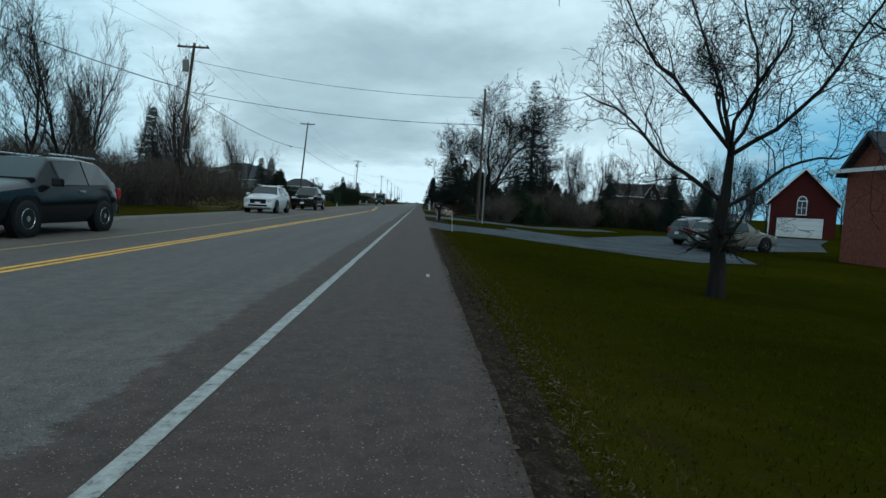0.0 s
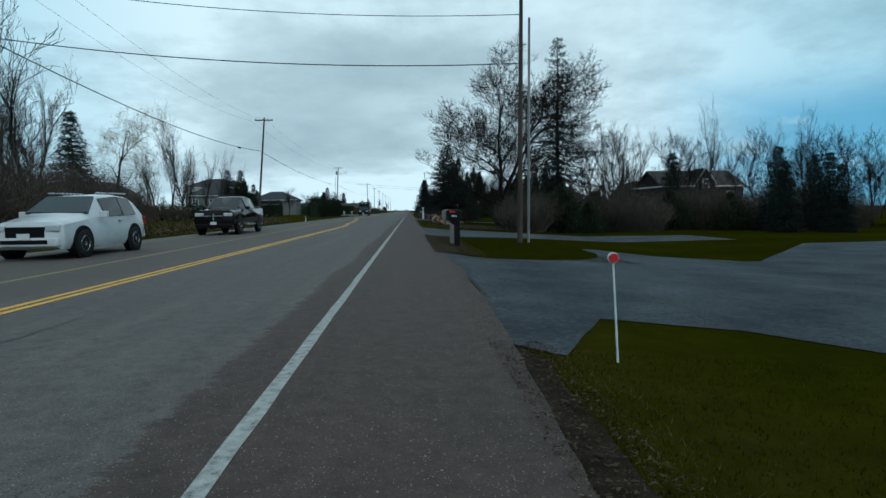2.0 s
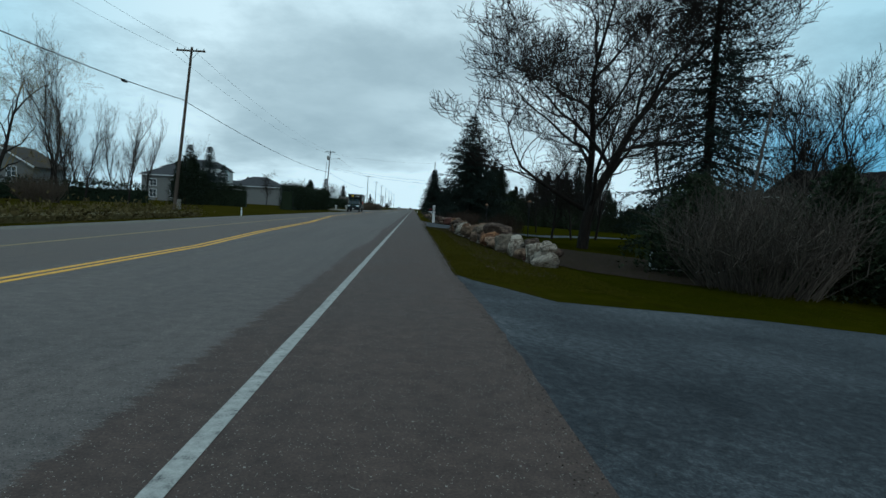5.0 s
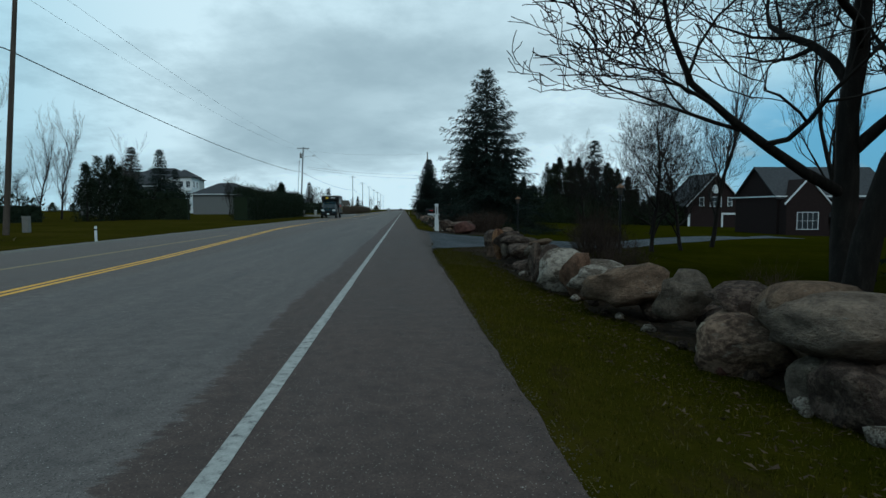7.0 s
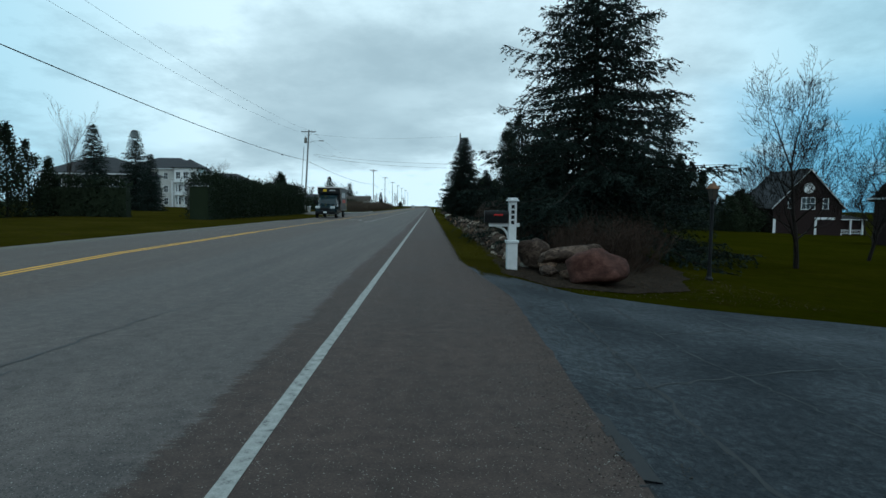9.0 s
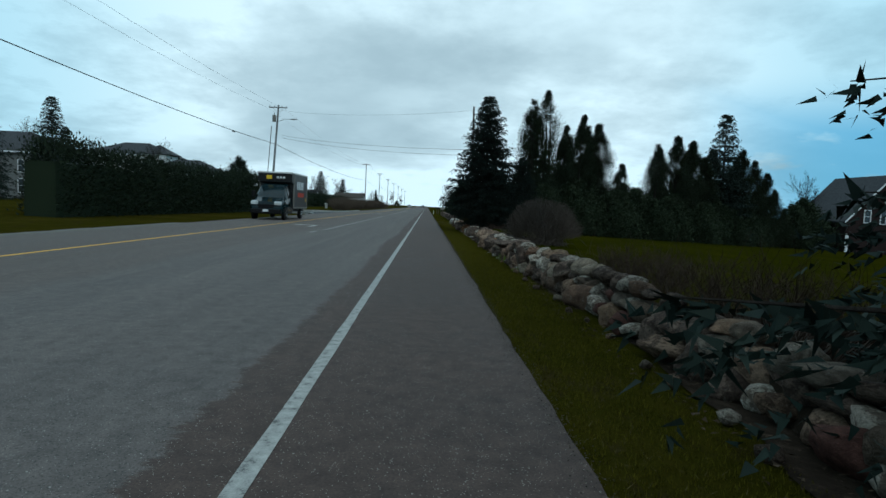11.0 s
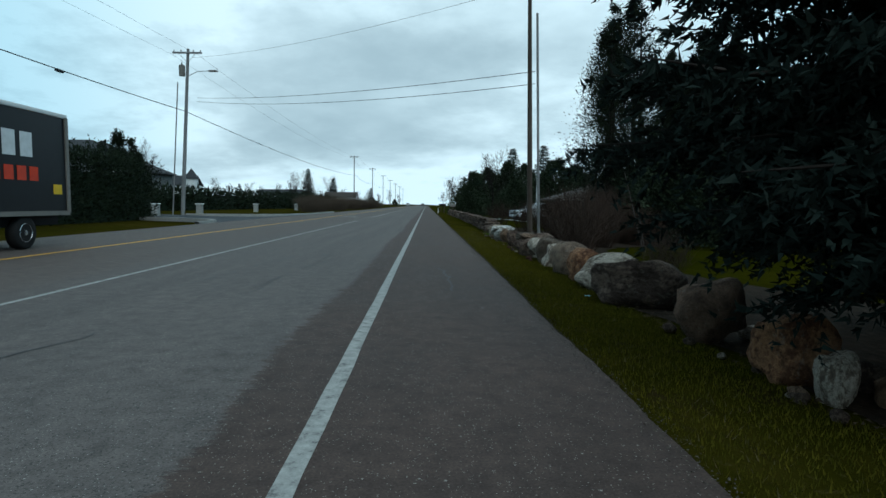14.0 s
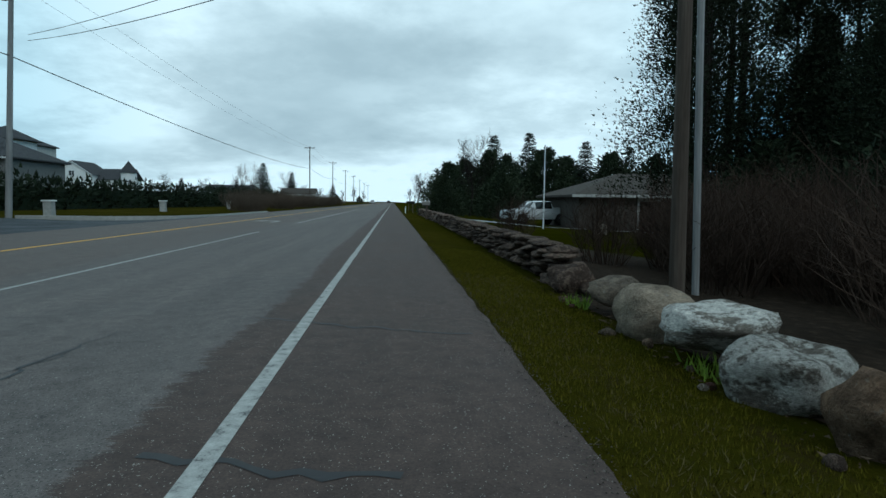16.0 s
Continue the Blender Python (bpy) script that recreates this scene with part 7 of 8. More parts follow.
def window(parent, face, c, z, w, h, W, D, bars_=1, arch=False, mat=None):
    """A framed window standing proud of the front ('f'), left ('l') or right ('r') wall."""
    def put(ob):
        if face == "f":
            ob.matrix_basis = pose(c, -D / 2, z)
        elif face == "l":
            ob.matrix_basis = pose(-W / 2, c, z, 0, 0, -90)
        else:
            ob.matrix_basis = pose(W / 2, c, z, 0, 0, 90)
        return ob
    t = 0.09
    bm = bmesh.new()
    box(bm, -w / 2 - t, -w / 2, -0.07, 0.03, 0, h); box(bm, w / 2, w / 2 + t, -0.07, 0.03, 0, h)
    box(bm, -w / 2 - t, w / 2 + t, -0.07, 0.03, h, h + t); box(bm, -w / 2 - t - 0.05, w / 2 + t + 0.05, -0.1, 0.03, -t, 0)
    for i in range(bars_):
        u = -w / 2 + w * (i + 1) / (bars_ + 1)
        box(bm, u - 0.025, u + 0.025, -0.05, 0.02, 0, h)
    box(bm, -w / 2, w / 2, -0.05, 0.02, h * 0.5 - 0.025, h * 0.5 + 0.025)
    if arch:
        k = 10
        for i in range(k):
            a0, a1 = math.pi * i / k, math.pi * (i + 1) / k
            rod(bm, (-w / 2 * math.cos(a0), -0.02, h + t / 2 + w / 2 * math.sin(a0)), (-w / 2 * math.cos(a1), -0.02, h + t / 2 + w / 2 * math.sin(a1)), 0.05, sides=6)
    f = put(part("window", bm, mat or WHITE, parent))
    part("pane", boxed(-w / 2, w / 2, -0.02, 0.015, 0, h), GLASS, f)
    if arch:
        pm = bmesh.new()
        k = 10
        prism(pm, [(-w / 2 * math.cos(math.pi * i / k), h + 0.05 + w / 2 * math.sin(math.pi * i / k)) for i in range(k + 1)], "y", -0.02, 0.015)
        part("pane", pm, GLASS, f)
    return f


def gable_roof(w, d, wall, rise, over=0.4, thick=0.18, along="y"):
    """Two roof slabs; along: the ridge's axis."""
    bm = bmesh.new()
    half = (w if along == "y" else d) / 2
    length = (d if along == "y" else w) / 2 + over
    s = rise / half
    o = [(-half - over, wall - s * over), (0, wall + rise), (half + over, wall - s * over), (half + over, wall - s * over + thick), (0, wall + rise + thick * 1.2), (-half - over, wall - s * over + thick)]
    prism(bm, o, "y" if along == "y" else "x", -length, length)
    return bm


def hip_roof(w, d, wall, rise, over=0.5):
    bm = bmesh.new()
    a, b = w / 2 + over, d / 2 + over
    r = max(0.05, w / 2 - d / 2)
    lo = [bm.verts.new(p) for p in ((-a, -b, wall), (a, -b, wall), (a, b, wall), (-a, b, wall))]
    lo2 = [bm.verts.new((v.co.x, v.co.y, wall + 0.16)) for v in lo]
    t = [bm.verts.new((-r, 0, wall + rise)), bm.verts.new((r, 0, wall + rise))]
    bm.faces.new(lo[::-1])
    for i in range(4):
        bm.faces.new((lo[i], lo[(i + 1) % 4], lo2[(i + 1) % 4], lo2[i]))
    bm.faces.new((lo2[0], lo2[1], t[1], t[0])); bm.faces.new((lo2[2], lo2[3], t[0], t[1]))
    bm.faces.new((lo2[1], lo2[2], t[1])); bm.faces.new((lo2[3], lo2[0], t[0]))
    bmesh.ops.recalc_face_normals(bm, faces=bm.faces)
    return bm


def house(name, x, y, w, d, wall, rise, wmat, rmat, label, kind="gable", along="y", rz=0.0, z=None, trim=True):
    h = thing(name, x, y, (ground_z(x, y) if z is None else z), label, "house", rz)
    bm = bmesh.new()
    if kind == "gable" and along == "y":
        prism(bm, [(-w / 2, -0.3), (-w / 2, wall), (0, wall + rise - 0.03), (w / 2, wall), (w / 2, -0.3)], "y", -d / 2, d / 2)
    elif kind == "gable":
        prism(bm, [(-d / 2, -0.3), (-d / 2, wall), (0, wall + rise - 0.03), (d / 2, wall), (d / 2, -0.3)], "x", -w / 2, w / 2)
    else:
        box(bm, -w / 2, w / 2, -d / 2, d / 2, -0.3, wall)
    part("wall", bm, wmat, h)
    part("roof", gable_roof(w, d, wall, rise, along=along) if kind == "gable" else hip_roof(w, d, wall, rise), rmat, h)
    if trim and kind == "gable" and along == "y":
        half, s, o = w / 2, rise / (w / 2), 0.42
        for sg, nm in ((-1, "bargeboard"), (1, "bargeboard")):
            b = bmesh.new()
            prism(b, [(sg * (half + o), wall - s * o - 0.05), (0, wall + rise - 0.05), (0, wall + rise + 0.2), (sg * (half + o), wall - s * o + 0.2)], "y", -d / 2 - o - 0.03, -d / 2 - o + 0.03)
            part(nm, b, WHITE, h)
    elif trim:
        part("fascia", box(box(bmesh.new(), -w / 2 - 0.53, w / 2 + 0.53, -d / 2 - 0.56, -d / 2 - 0.5, wall - 0.06, wall + 0.12), -w / 2 - 0.56, -w / 2 - 0.5, -d / 2 - 0.5, d / 2 + 0.5, wall - 0.06, wall + 0.12), WHITE, h)
    return h


# red garage and brick house by the first driveway
g = house("garage", 46.9, 69.5, 7.4, 9, 4.0, 3.3, BOARD_RED, ROOF, "dark red board garage with white trim and arched window", rz=-35, z=-1.0)
g.scale = (0.88, 1.1, 1.08)
window(g, "f", -0.1, 2.65, 0.95, 1.35, 7.4, 9, 1, True)
part("garage_door", boxed(-2.6, 2.2, -4.56, -4.48, -0.1, 2.1, 0.01), WHITE, g, "white panelled garage door")
for i in range(3):
    part("door_groove", boxed(-2.6, 2.2, -4.575, -4.56, 0.45 + 0.52 * i, 0.475 + 0.52 * i), SIDING, g)
part("door_trim", box(box(box(bmesh.new(), -2.75, -2.6, -4.6, -4.46, -0.1, 2.2), 2.2, 2.35, -4.6, -4.46, -0.1, 2.2), -2.75, 2.35, -4.6, -4.46, 2.1, 2.25), WHITE, g)
part("corner_board", boxed(-3.74, -3.6, -4.56, -4.46, -0.3, 3.6), WHITE, g)
h1 = house("brick_house", 26.6, 26.6, 11.5, 5.0, 4.5, 1.6, BRICK, ROOF, "red brick house with dark roof, white trim and chimney", along="x", z=-0.85)
h1.scale = (1, 0.6, 0.95)
part("eaves_board", boxed(-6.1, 6.1, -3.0, -2.9, 4.2, 4.5), WHITE, h1)
part("downpipe", rod(bmesh.new(), (-5.7, -2.57, -0.2), (-5.7, -2.57, 4.3), 0.06, sides=8), WHITE, h1)
part("basement_window", boxed(-4.6, -3.9, -2.55, -2.45, 0.0, 0.4, 0.01), WHITE, h1)
window(h1, "f", -2.6, 1.5, 1.0, 1.8, 11.5, 5.0)
window(h1, "f", 1.6, 1.5, 1.0, 1.8, 11.5, 5.0)
ch = part("chimney", boxed(-4.4, -3.5, -1.2, -0.3, 4.6, 7.4, 0.02), BRICK, h1)
part("chimney_cap", boxed(-4.48, -3.42, -1.28, -0.22, 7.4, 7.58, 0.02), CONCRETE, ch)
# house in the trees behind the second driveway
tree(SPRUCE_D[0], "spruce_tree", 16.4, 30.6, "small dark evergreen before the garage", size=0.28)
h2 = house("brown_house", 38, 98, 15, 9, 4.6, 2.2, BRICK_DARK, ROOF_BROWN, "dark brown brick house half hidden behind evergreens", along="x", z=-0.7)
h2.scale = (0.7, 1, 0.95)
dm = part("dormer", prism(bmesh.new(), [(-1.8, 3.4), (-1.8, 5.0), (0, 7.0), (1.8, 5.0), (1.8, 3.4)], "y", -5.1, 0), BRICK_DARK, h2)
part("dormer_trim", prism(prism(bmesh.new(), [(-1.95, 4.85), (0, 7.0), (0, 7.2), (-1.95, 5.05)], "y", -5.2, -5.08), [(1.95, 4.85), (0, 7.0), (0, 7.2), (1.95, 5.05)], "y", -5.2, -5.08), SIDING, dm)
window(h2, "f", 0, 4.4, 1.0, 1.1, 15, 10.2)
window(h2, "f", -5, 2.6, 1.2, 1.3, 15, 9)
window(h2, "f", 5, 2.6, 1.2, 1.3, 15, 9)
# brick houses beyond the third driveway
h3 = house("gabled_house", 72, 205, 10.2, 11, 4.4, 5.6, BRICK_DARK, ROOF, "dark brick house with a steep gable, white trim and round window", z=-3.3)
h3.scale = (1.28, 1.1, 1.22)
ring = turned([(0.62, -0.08), (0.80, -0.08), (0.80, 0.08), (0.62, 0.08)], 20)
rw = part("window", ring, WHITE, h3, "white round window frame")
rw.matrix_basis = pose(0, -5.53, 7.2, 90)
part("pane", rod(bmesh.new(), (0, 0, -0.03), (0, 0, 0.03), 0.64, sides=20), GLASS, rw)
window(h3, "f", 0, 4.0, 1.9, 1.7, 10.2, 11, 2)
window(h3, "f", -2.6, 4.1, 0.7, 1.5, 10.2, 11, 0)
window(h3, "f", 2.6, 4.1, 0.7, 1.5, 10.2, 11, 0)
part("garage_door", boxed(1.4, 3.8, -5.56, -5.48, 0, 2.4), BRICK_DARK, h3)
part("door_trim", box(box(bmesh.new(), 1.1, 4.1, -5.6, -5.5, 2.4, 2.75), 1.1, 1.4, -5.6, -5.5, 0, 2.4), WHITE, h3)
part("corner_board", boxed(-5.1, -4.7, -5.55, -5.48, 0, 2.6), WHITE, h3)
pr = house("porch_wing", 82, 207, 8.5, 7, 2.9, 1.3, BRICK_DARK, ROOF, "low brick porch wing with white columns and steps", "hip", z=-3.3)
for cx in (-3.6, -1.2, 1.2, 3.6):
    part("column", boxed(cx - 0.13, cx + 0.13, -4.3, -4.04, 0, 2.9), WHITE, pr)
part("railing", box(box(bmesh.new(), -0.9, 3.5, -4.2, -4.14, 0.85, 0.95), -0.9, 3.5, -4.2, -4.14, 0.2, 0.28), WHITE, pr)
for i in range(14):
    part("baluster", boxed(-0.85 + 0.32 * i, -0.80 + 0.32 * i, -4.19, -4.15, 0.28, 0.85), WHITE, pr)
for i in range(3):
    part("step", boxed(-3.2, -1.4, -4.9 - 0.3 * i, -4.6 - 0.3 * i, -0.1, 0.5 - 0.17 * i), WHITE, pr)
h4 = house("brick_house", 60.5, 152, 17, 10, 5.4, 4.2, BRICK_DARK, ROOF, "large dark brick house with white windows and entrance porch", along="x", z=-2.7)
gb = part("front_gable", prism(bmesh.new(), [(-3, 0), (-3, 4.6), (0, 7.8), (3, 4.6), (3, 0)], "y", -6.6, -2), BRICK_DARK, h4)
gb.matrix_basis = pose(-5.2, 0, 0)
part("gable_trim", prism(prism(bmesh.new(), [(-3.3, 4.25), (0, 7.8), (0, 8.05), (-3.3, 4.5)], "y", -6.75, -6.6), [(3.3, 4.25), (0, 7.8), (0, 8.05), (3.3, 4.5)], "y", -6.75, -6.6), WHITE, gb)
window(h4, "f", -5.2, 1.0, 2.9, 2.2, 17, 13.2, 3)
window(h4, "f", 1.0, 3.6, 2.4, 1.4, 17, 10, 3)
window(h4, "f", 5.5, 1.0, 1.8, 1.7, 17, 10, 2)
window(h4, "f", 5.5, 3.6, 1.8, 1.4, 17, 10, 2)
ep = part("entrance_porch", prism(bmesh.new(), [(-1.4, 2.6), (0, 4.0), (1.4, 2.6)], "y", -6.8, -5), ROOF, h4)
part("porch_trim", prism(prism(bmesh.new(), [(-1.6, 2.4), (0, 4.0), (0, 4.25), (-1.6, 2.65)], "y", -6.95, -6.8), [(1.6, 2.4), (0, 4.0), (0, 4.25), (1.6, 2.65)], "y", -6.95, -6.8), WHITE, ep)
for cx in (-1.25, 1.25):
    part("column", boxed(cx - 0.15, cx + 0.15, -6.8, -6.5, 0, 2.6), WHITE, h4)
# bungalow with a carport
bg = thing("bungalow", 21.8, 203, ground_z(21.8, 203) + 0.3, "low brown bungalow with hipped roof and open carport", "house")
part("roof", hip_roof(14.5, 9.5, 2.45, 2.0, 0.7), ROOF_BROWN, bg)
part("wall", box(box(box(box(bmesh.new(), -7.2, -2.6, -4.6, -4.4, -0.3, 2.45), 2.4, 7.2, -4.6, -4.4, -0.3, 2.45), -7.2, -7.0, -4.4, 4.6, -0.3, 2.45), -7.2, 7.2, 1.0, 1.2, -0.3, 2.45), ROOF_BROWN, bg)
part("lintel", boxed(-2.6, 2.4, -4.6, -4.4, 2.15, 2.45), SIDING, bg)
for cx in (-2.6, 1.6, 2.35):
    part("post", boxed(cx - 0.08, cx + 0.08, -4.65, -4.49, -0.2, 2.4), SIDING, bg)
part("fascia", boxed(-7.98, 7.98, -5.5, -5.43, 2.42, 2.62), SIDING, bg)
part("meter_box", boxed(5.0, 5.3, -4.72, -4.6, 0.6, 1.4), SIDING_WHITE, bg)
slab("driveway", [(10.5, 198.2), (24, 196.0), (26, 198.3), (12, 198.4), (10.5, 204), (7, 206), (7, 202)], CONCRETE, 0.04, "pale concrete apron before the bungalow", "driveway")
# houses of the far side
m1 = house("mansion", -84, 284, 22, 15, 10.6, 3.6, SIDING, ROOF, "large three-storey pale stucco house with dark hipped roof", "hip")
m1.scale = (1.0, 1.0, 1.12)
tw = part("tower", boxed(5.5, 12.5, -9.5, -2, -0.3, 10.9), SIDING_WHITE, m1)
part("tower_roof", hip_roof(7.6, 7.6, 0, 2.6, 0.6), ROOF, m1).matrix_basis = pose(9.0, -5.8, 10.9)
for z in (3.4, 7.0):
    part("balcony", boxed(5.2, 12.9, -11.3, -9.5, z - 0.2, z, 0.02), WHITE, m1)
    part("balcony_rail", box(box(bmesh.new(), 5.2, 12.9, -11.3, -11.2, z + 0.85, z + 0.95), 5.2, 12.9, -11.3, -11.2, z + 0.1, z + 0.2), WHITE, m1)
    for i in range(5):
        part("column", boxed(5.3 + 1.8 * i, 5.6 + 1.8 * i, -11.3, -11.0, z - 3.4, z), WHITE, m1)
for z in (0.8, 4.2, 7.8):
    for cx in (6.7, 9.0, 11.3):
        window(m1, "f", cx, z, 1.3, 1.9, 22, 19.0)
    for cx in (-8.5, -5, -1.5, 2):
        window(m1, "f", cx, z, 1.2, 1.7, 22, 15)
    for cy in (-7.5, -4.5):
        window(m1, "r", cy, z, 1.3, 1.9, 25, 15)
m2 = house("gabled_house", -100, 356, 12, 14, 8.6, 4.2, SIDING_WHITE, ROOF, "pale two-storey house with a gable and corner turret")
window(m2, "f", 0, 8.2, 1.6, 1.5, 12, 14)
for cx in (-3, 3):
    window(m2, "f", cx, 4.6, 1.6, 1.7, 12, 14)
wg = part("wing", boxed(6, 16, -4, 6, -0.3, 7.2), SIDING_WHITE, m2)
part("wing_roof", gable_roof(10, 10, 7.2, 3.4, along="x"), ROOF, m2).matrix_basis = pose(11, 1, 0)
tu = part("turret", rod(bmesh.new(), (16, -4, -0.3), (16, -4, 9.4), 2.3, sides=12), SIDING_WHITE, m2)
part("turret_roof", rod(bmesh.new(), (16, -4, 9.4), (16, -4, 13.2), 2.8, 0.05, sides=12), ROOF, m2)
for cx in (14.6, 16, 17.4):
    window(m2, "f", cx, 5.5, 0.7, 1.6, 12, 12.9, 0)
m3 = house("far_house", -53, 189, 14, 10, 5.6, 3.0, SIDING_GREY, ROOF, "grey two-storey house behind bare trees and spruces", "hip")
for cx in (-4.5, 0, 4.5):
    window(m3, "f", cx, 3.3, 1.4, 1.4, 14, 10)
    window(m3, "f", cx, 0.8, 1.4, 1.6, 14, 10)
m4 = house("far_house", -60, 143, 10, 8, 4.4, 2.8, SIDING_GREY, ROOF_BROWN, "grey house with brown gabled roof behind trees")
window(m4, "f", -2, 2.9, 1.3, 1.3, 10, 8)
window(m4, "f", 2, 2.9, 1.3, 1.3, 10, 8)
m5 = house("far_house", -44, 222, 14, 10, 4.9, 3.0, SIDING_GREY, ROOF, "dark-roofed house half hidden by a tall hedge", "hip")
m6 = house("far_house", -52, 352, 15, 9, 3.2, 2.4, SIDING_WHITE, ROOF, "distant white bungalow with dark roof", along="x", z=0.2)
m7 = house("far_house", -36, 390, 13, 9, 3.2, 2.4, SIDING_WHITE, ROOF_BROWN, "distant pale bungalow with brown roof", along="x", z=0.2)


# ---------------------------------------------------------------- vehicles
def paint(name, colour):
    m, n, l, b = shader(name)
    f = noise_of(n, l, coords(n, l), 1.6, 3)
    l.new(ramp(n, l, f, [(0.3, tuple(c * 0.8 for c in colour)), (0.7, colour)]), b.inputs["Base Color"])
    b.inputs["Roughness"].default_value = 0.12
    b.inputs["Coat Weight"].default_value = 0.04
    b.inputs["Specular IOR Level"].default_value = 0.14
    b.inputs["Coat Roughness"].default_value = 0.08
    return m


CARGLASS = glass("car_glass", (0.012, 0.015, 0.016))
HEAD = plain("clear_headlamp", (0.62, 0.64, 0.66), 0.15, 0.3)
TAIL = plain("red_tail_lamp", (0.30, 0.015, 0.012), 0.25)
TYRE = turned([(0.20, -0.11), (0.31, -0.12), (0.36, -0.09), (0.37, 0.0), (0.36, 0.09), (0.31, 0.12), (0.20, 0.11)], 26)
TYRE_ME = done(TYRE, "tyre", RUBBER, True)
rim_bm = turned([(0.215, -0.09), (0.215, 0.10), (0.195, 0.115), (0.18, 0.09), (0.17, -0.05)], 24)
for i in range(5):
    m = Matrix.Rotation(2 * math.pi * i / 5, 4, "Z")
    box(rim_bm, 0.03, 0.20, -0.028, 0.028, 0.07, 0.105, 0.0, m)
rod(rim_bm, (0, 0, 0.06), (0, 0, 0.115), 0.055, sides=12)
RIM_ME = done(rim_bm, "rim", CHROME)


def lofted(stations, name, mat, parent):
    """A car body from cross-sections: (y, z bottom, z belt, z roof, half width belt, half width roof)."""
    vs, fs = [], []
    ring = []
    for y, zb, zt, zr, wb, wr in stations:
        r = [(-wb * 0.90, zb), (-wb, zb + 0.16), (-wb * 1.01, (zb + zt) / 2 + 0.05), (-wb * 0.965, zt), (-wr, zr - 0.05), (-wr * 0.82, zr), (0, zr + 0.015),
             (wr * 0.82, zr), (wr, zr - 0.05), (wb * 0.965, zt), (wb * 1.01, (zb + zt) / 2 + 0.05), (wb, zb + 0.16), (wb * 0.90, zb)]
        base = len(vs)
        vs += [(x, y, z) for x, z in r]
        ring.append(range(base, base + len(r)))
    for a, b in zip(ring, ring[1:]):
        for i in range(len(a)):
            j = (i + 1) % len(a)
            fs.append((a[i], b[i], b[j], a[j]))
    fs.append(tuple(ring[0])); fs.append(tuple(reversed(ring[-1])))
    me = mesh_of(name, vs, fs, mat)
    bm = bmesh.new(); bm.from_mesh(me)
    bmesh.ops.recalc_face_normals(bm, faces=bm.faces)
    bm.to_mesh(me); bm.free()
    me.polygons.foreach_set("use_smooth", [True] * len(me.polygons))
    me.set_sharp_from_angle(angle=radians(38))
    return part("body", me, None, parent)


def quad(parent, name, pts, mat, push):
    """A pane slightly proud of four corner points."""
    p = [Vector(q) for q in pts]
    n = (p[1] - p[0]).cross(p[3] - p[0]).normalized()
    c = sum(p, Vector()) / 4
    if n.dot(push) < 0:
        n = -n
    bm = bmesh.new()
    a = [bm.verts.new(c + (q - c) * 0.94 + n * 0.03) for q in p]
    b = [bm.verts.new(c + (q - c) * 0.97 - n * 0.02) for q in p]
    bm.faces.new(a)
    for i in range(4):
        bm.faces.new((a[i], a[(i + 1) % 4], b[(i + 1) % 4], b[i]))
    bmesh.ops.recalc_face_normals(bm, faces=bm.faces)
    return part(name, bm, mat, parent)


def wheel(parent, x, y, side, s=1.0):
    w = new("wheel")
    w.parent = parent
    w.matrix_basis = pose(x, y, 0.37 * s, 0, 90 if side > 0 else -90, 0) @ Matrix.Diagonal((s, s, 1, 1))
    part("tyre", TYRE_ME, None, w)
    part("rim", RIM_ME, None, w)


def side_glass(parent, st, i, j):
    for sg in (-1, 1):
        a, b = st[i], st[j]
        quad(parent, "window", [(sg * a[4] * 0.965, a[0], a[2]), (sg * b[4] * 0.965, b[0], b[2]), (sg * b[5], b[0], b[3] - 0.05), (sg * a[5], a[0], a[3] - 0.05)], CARGLASS, Vector((sg, 0, 0.3)))


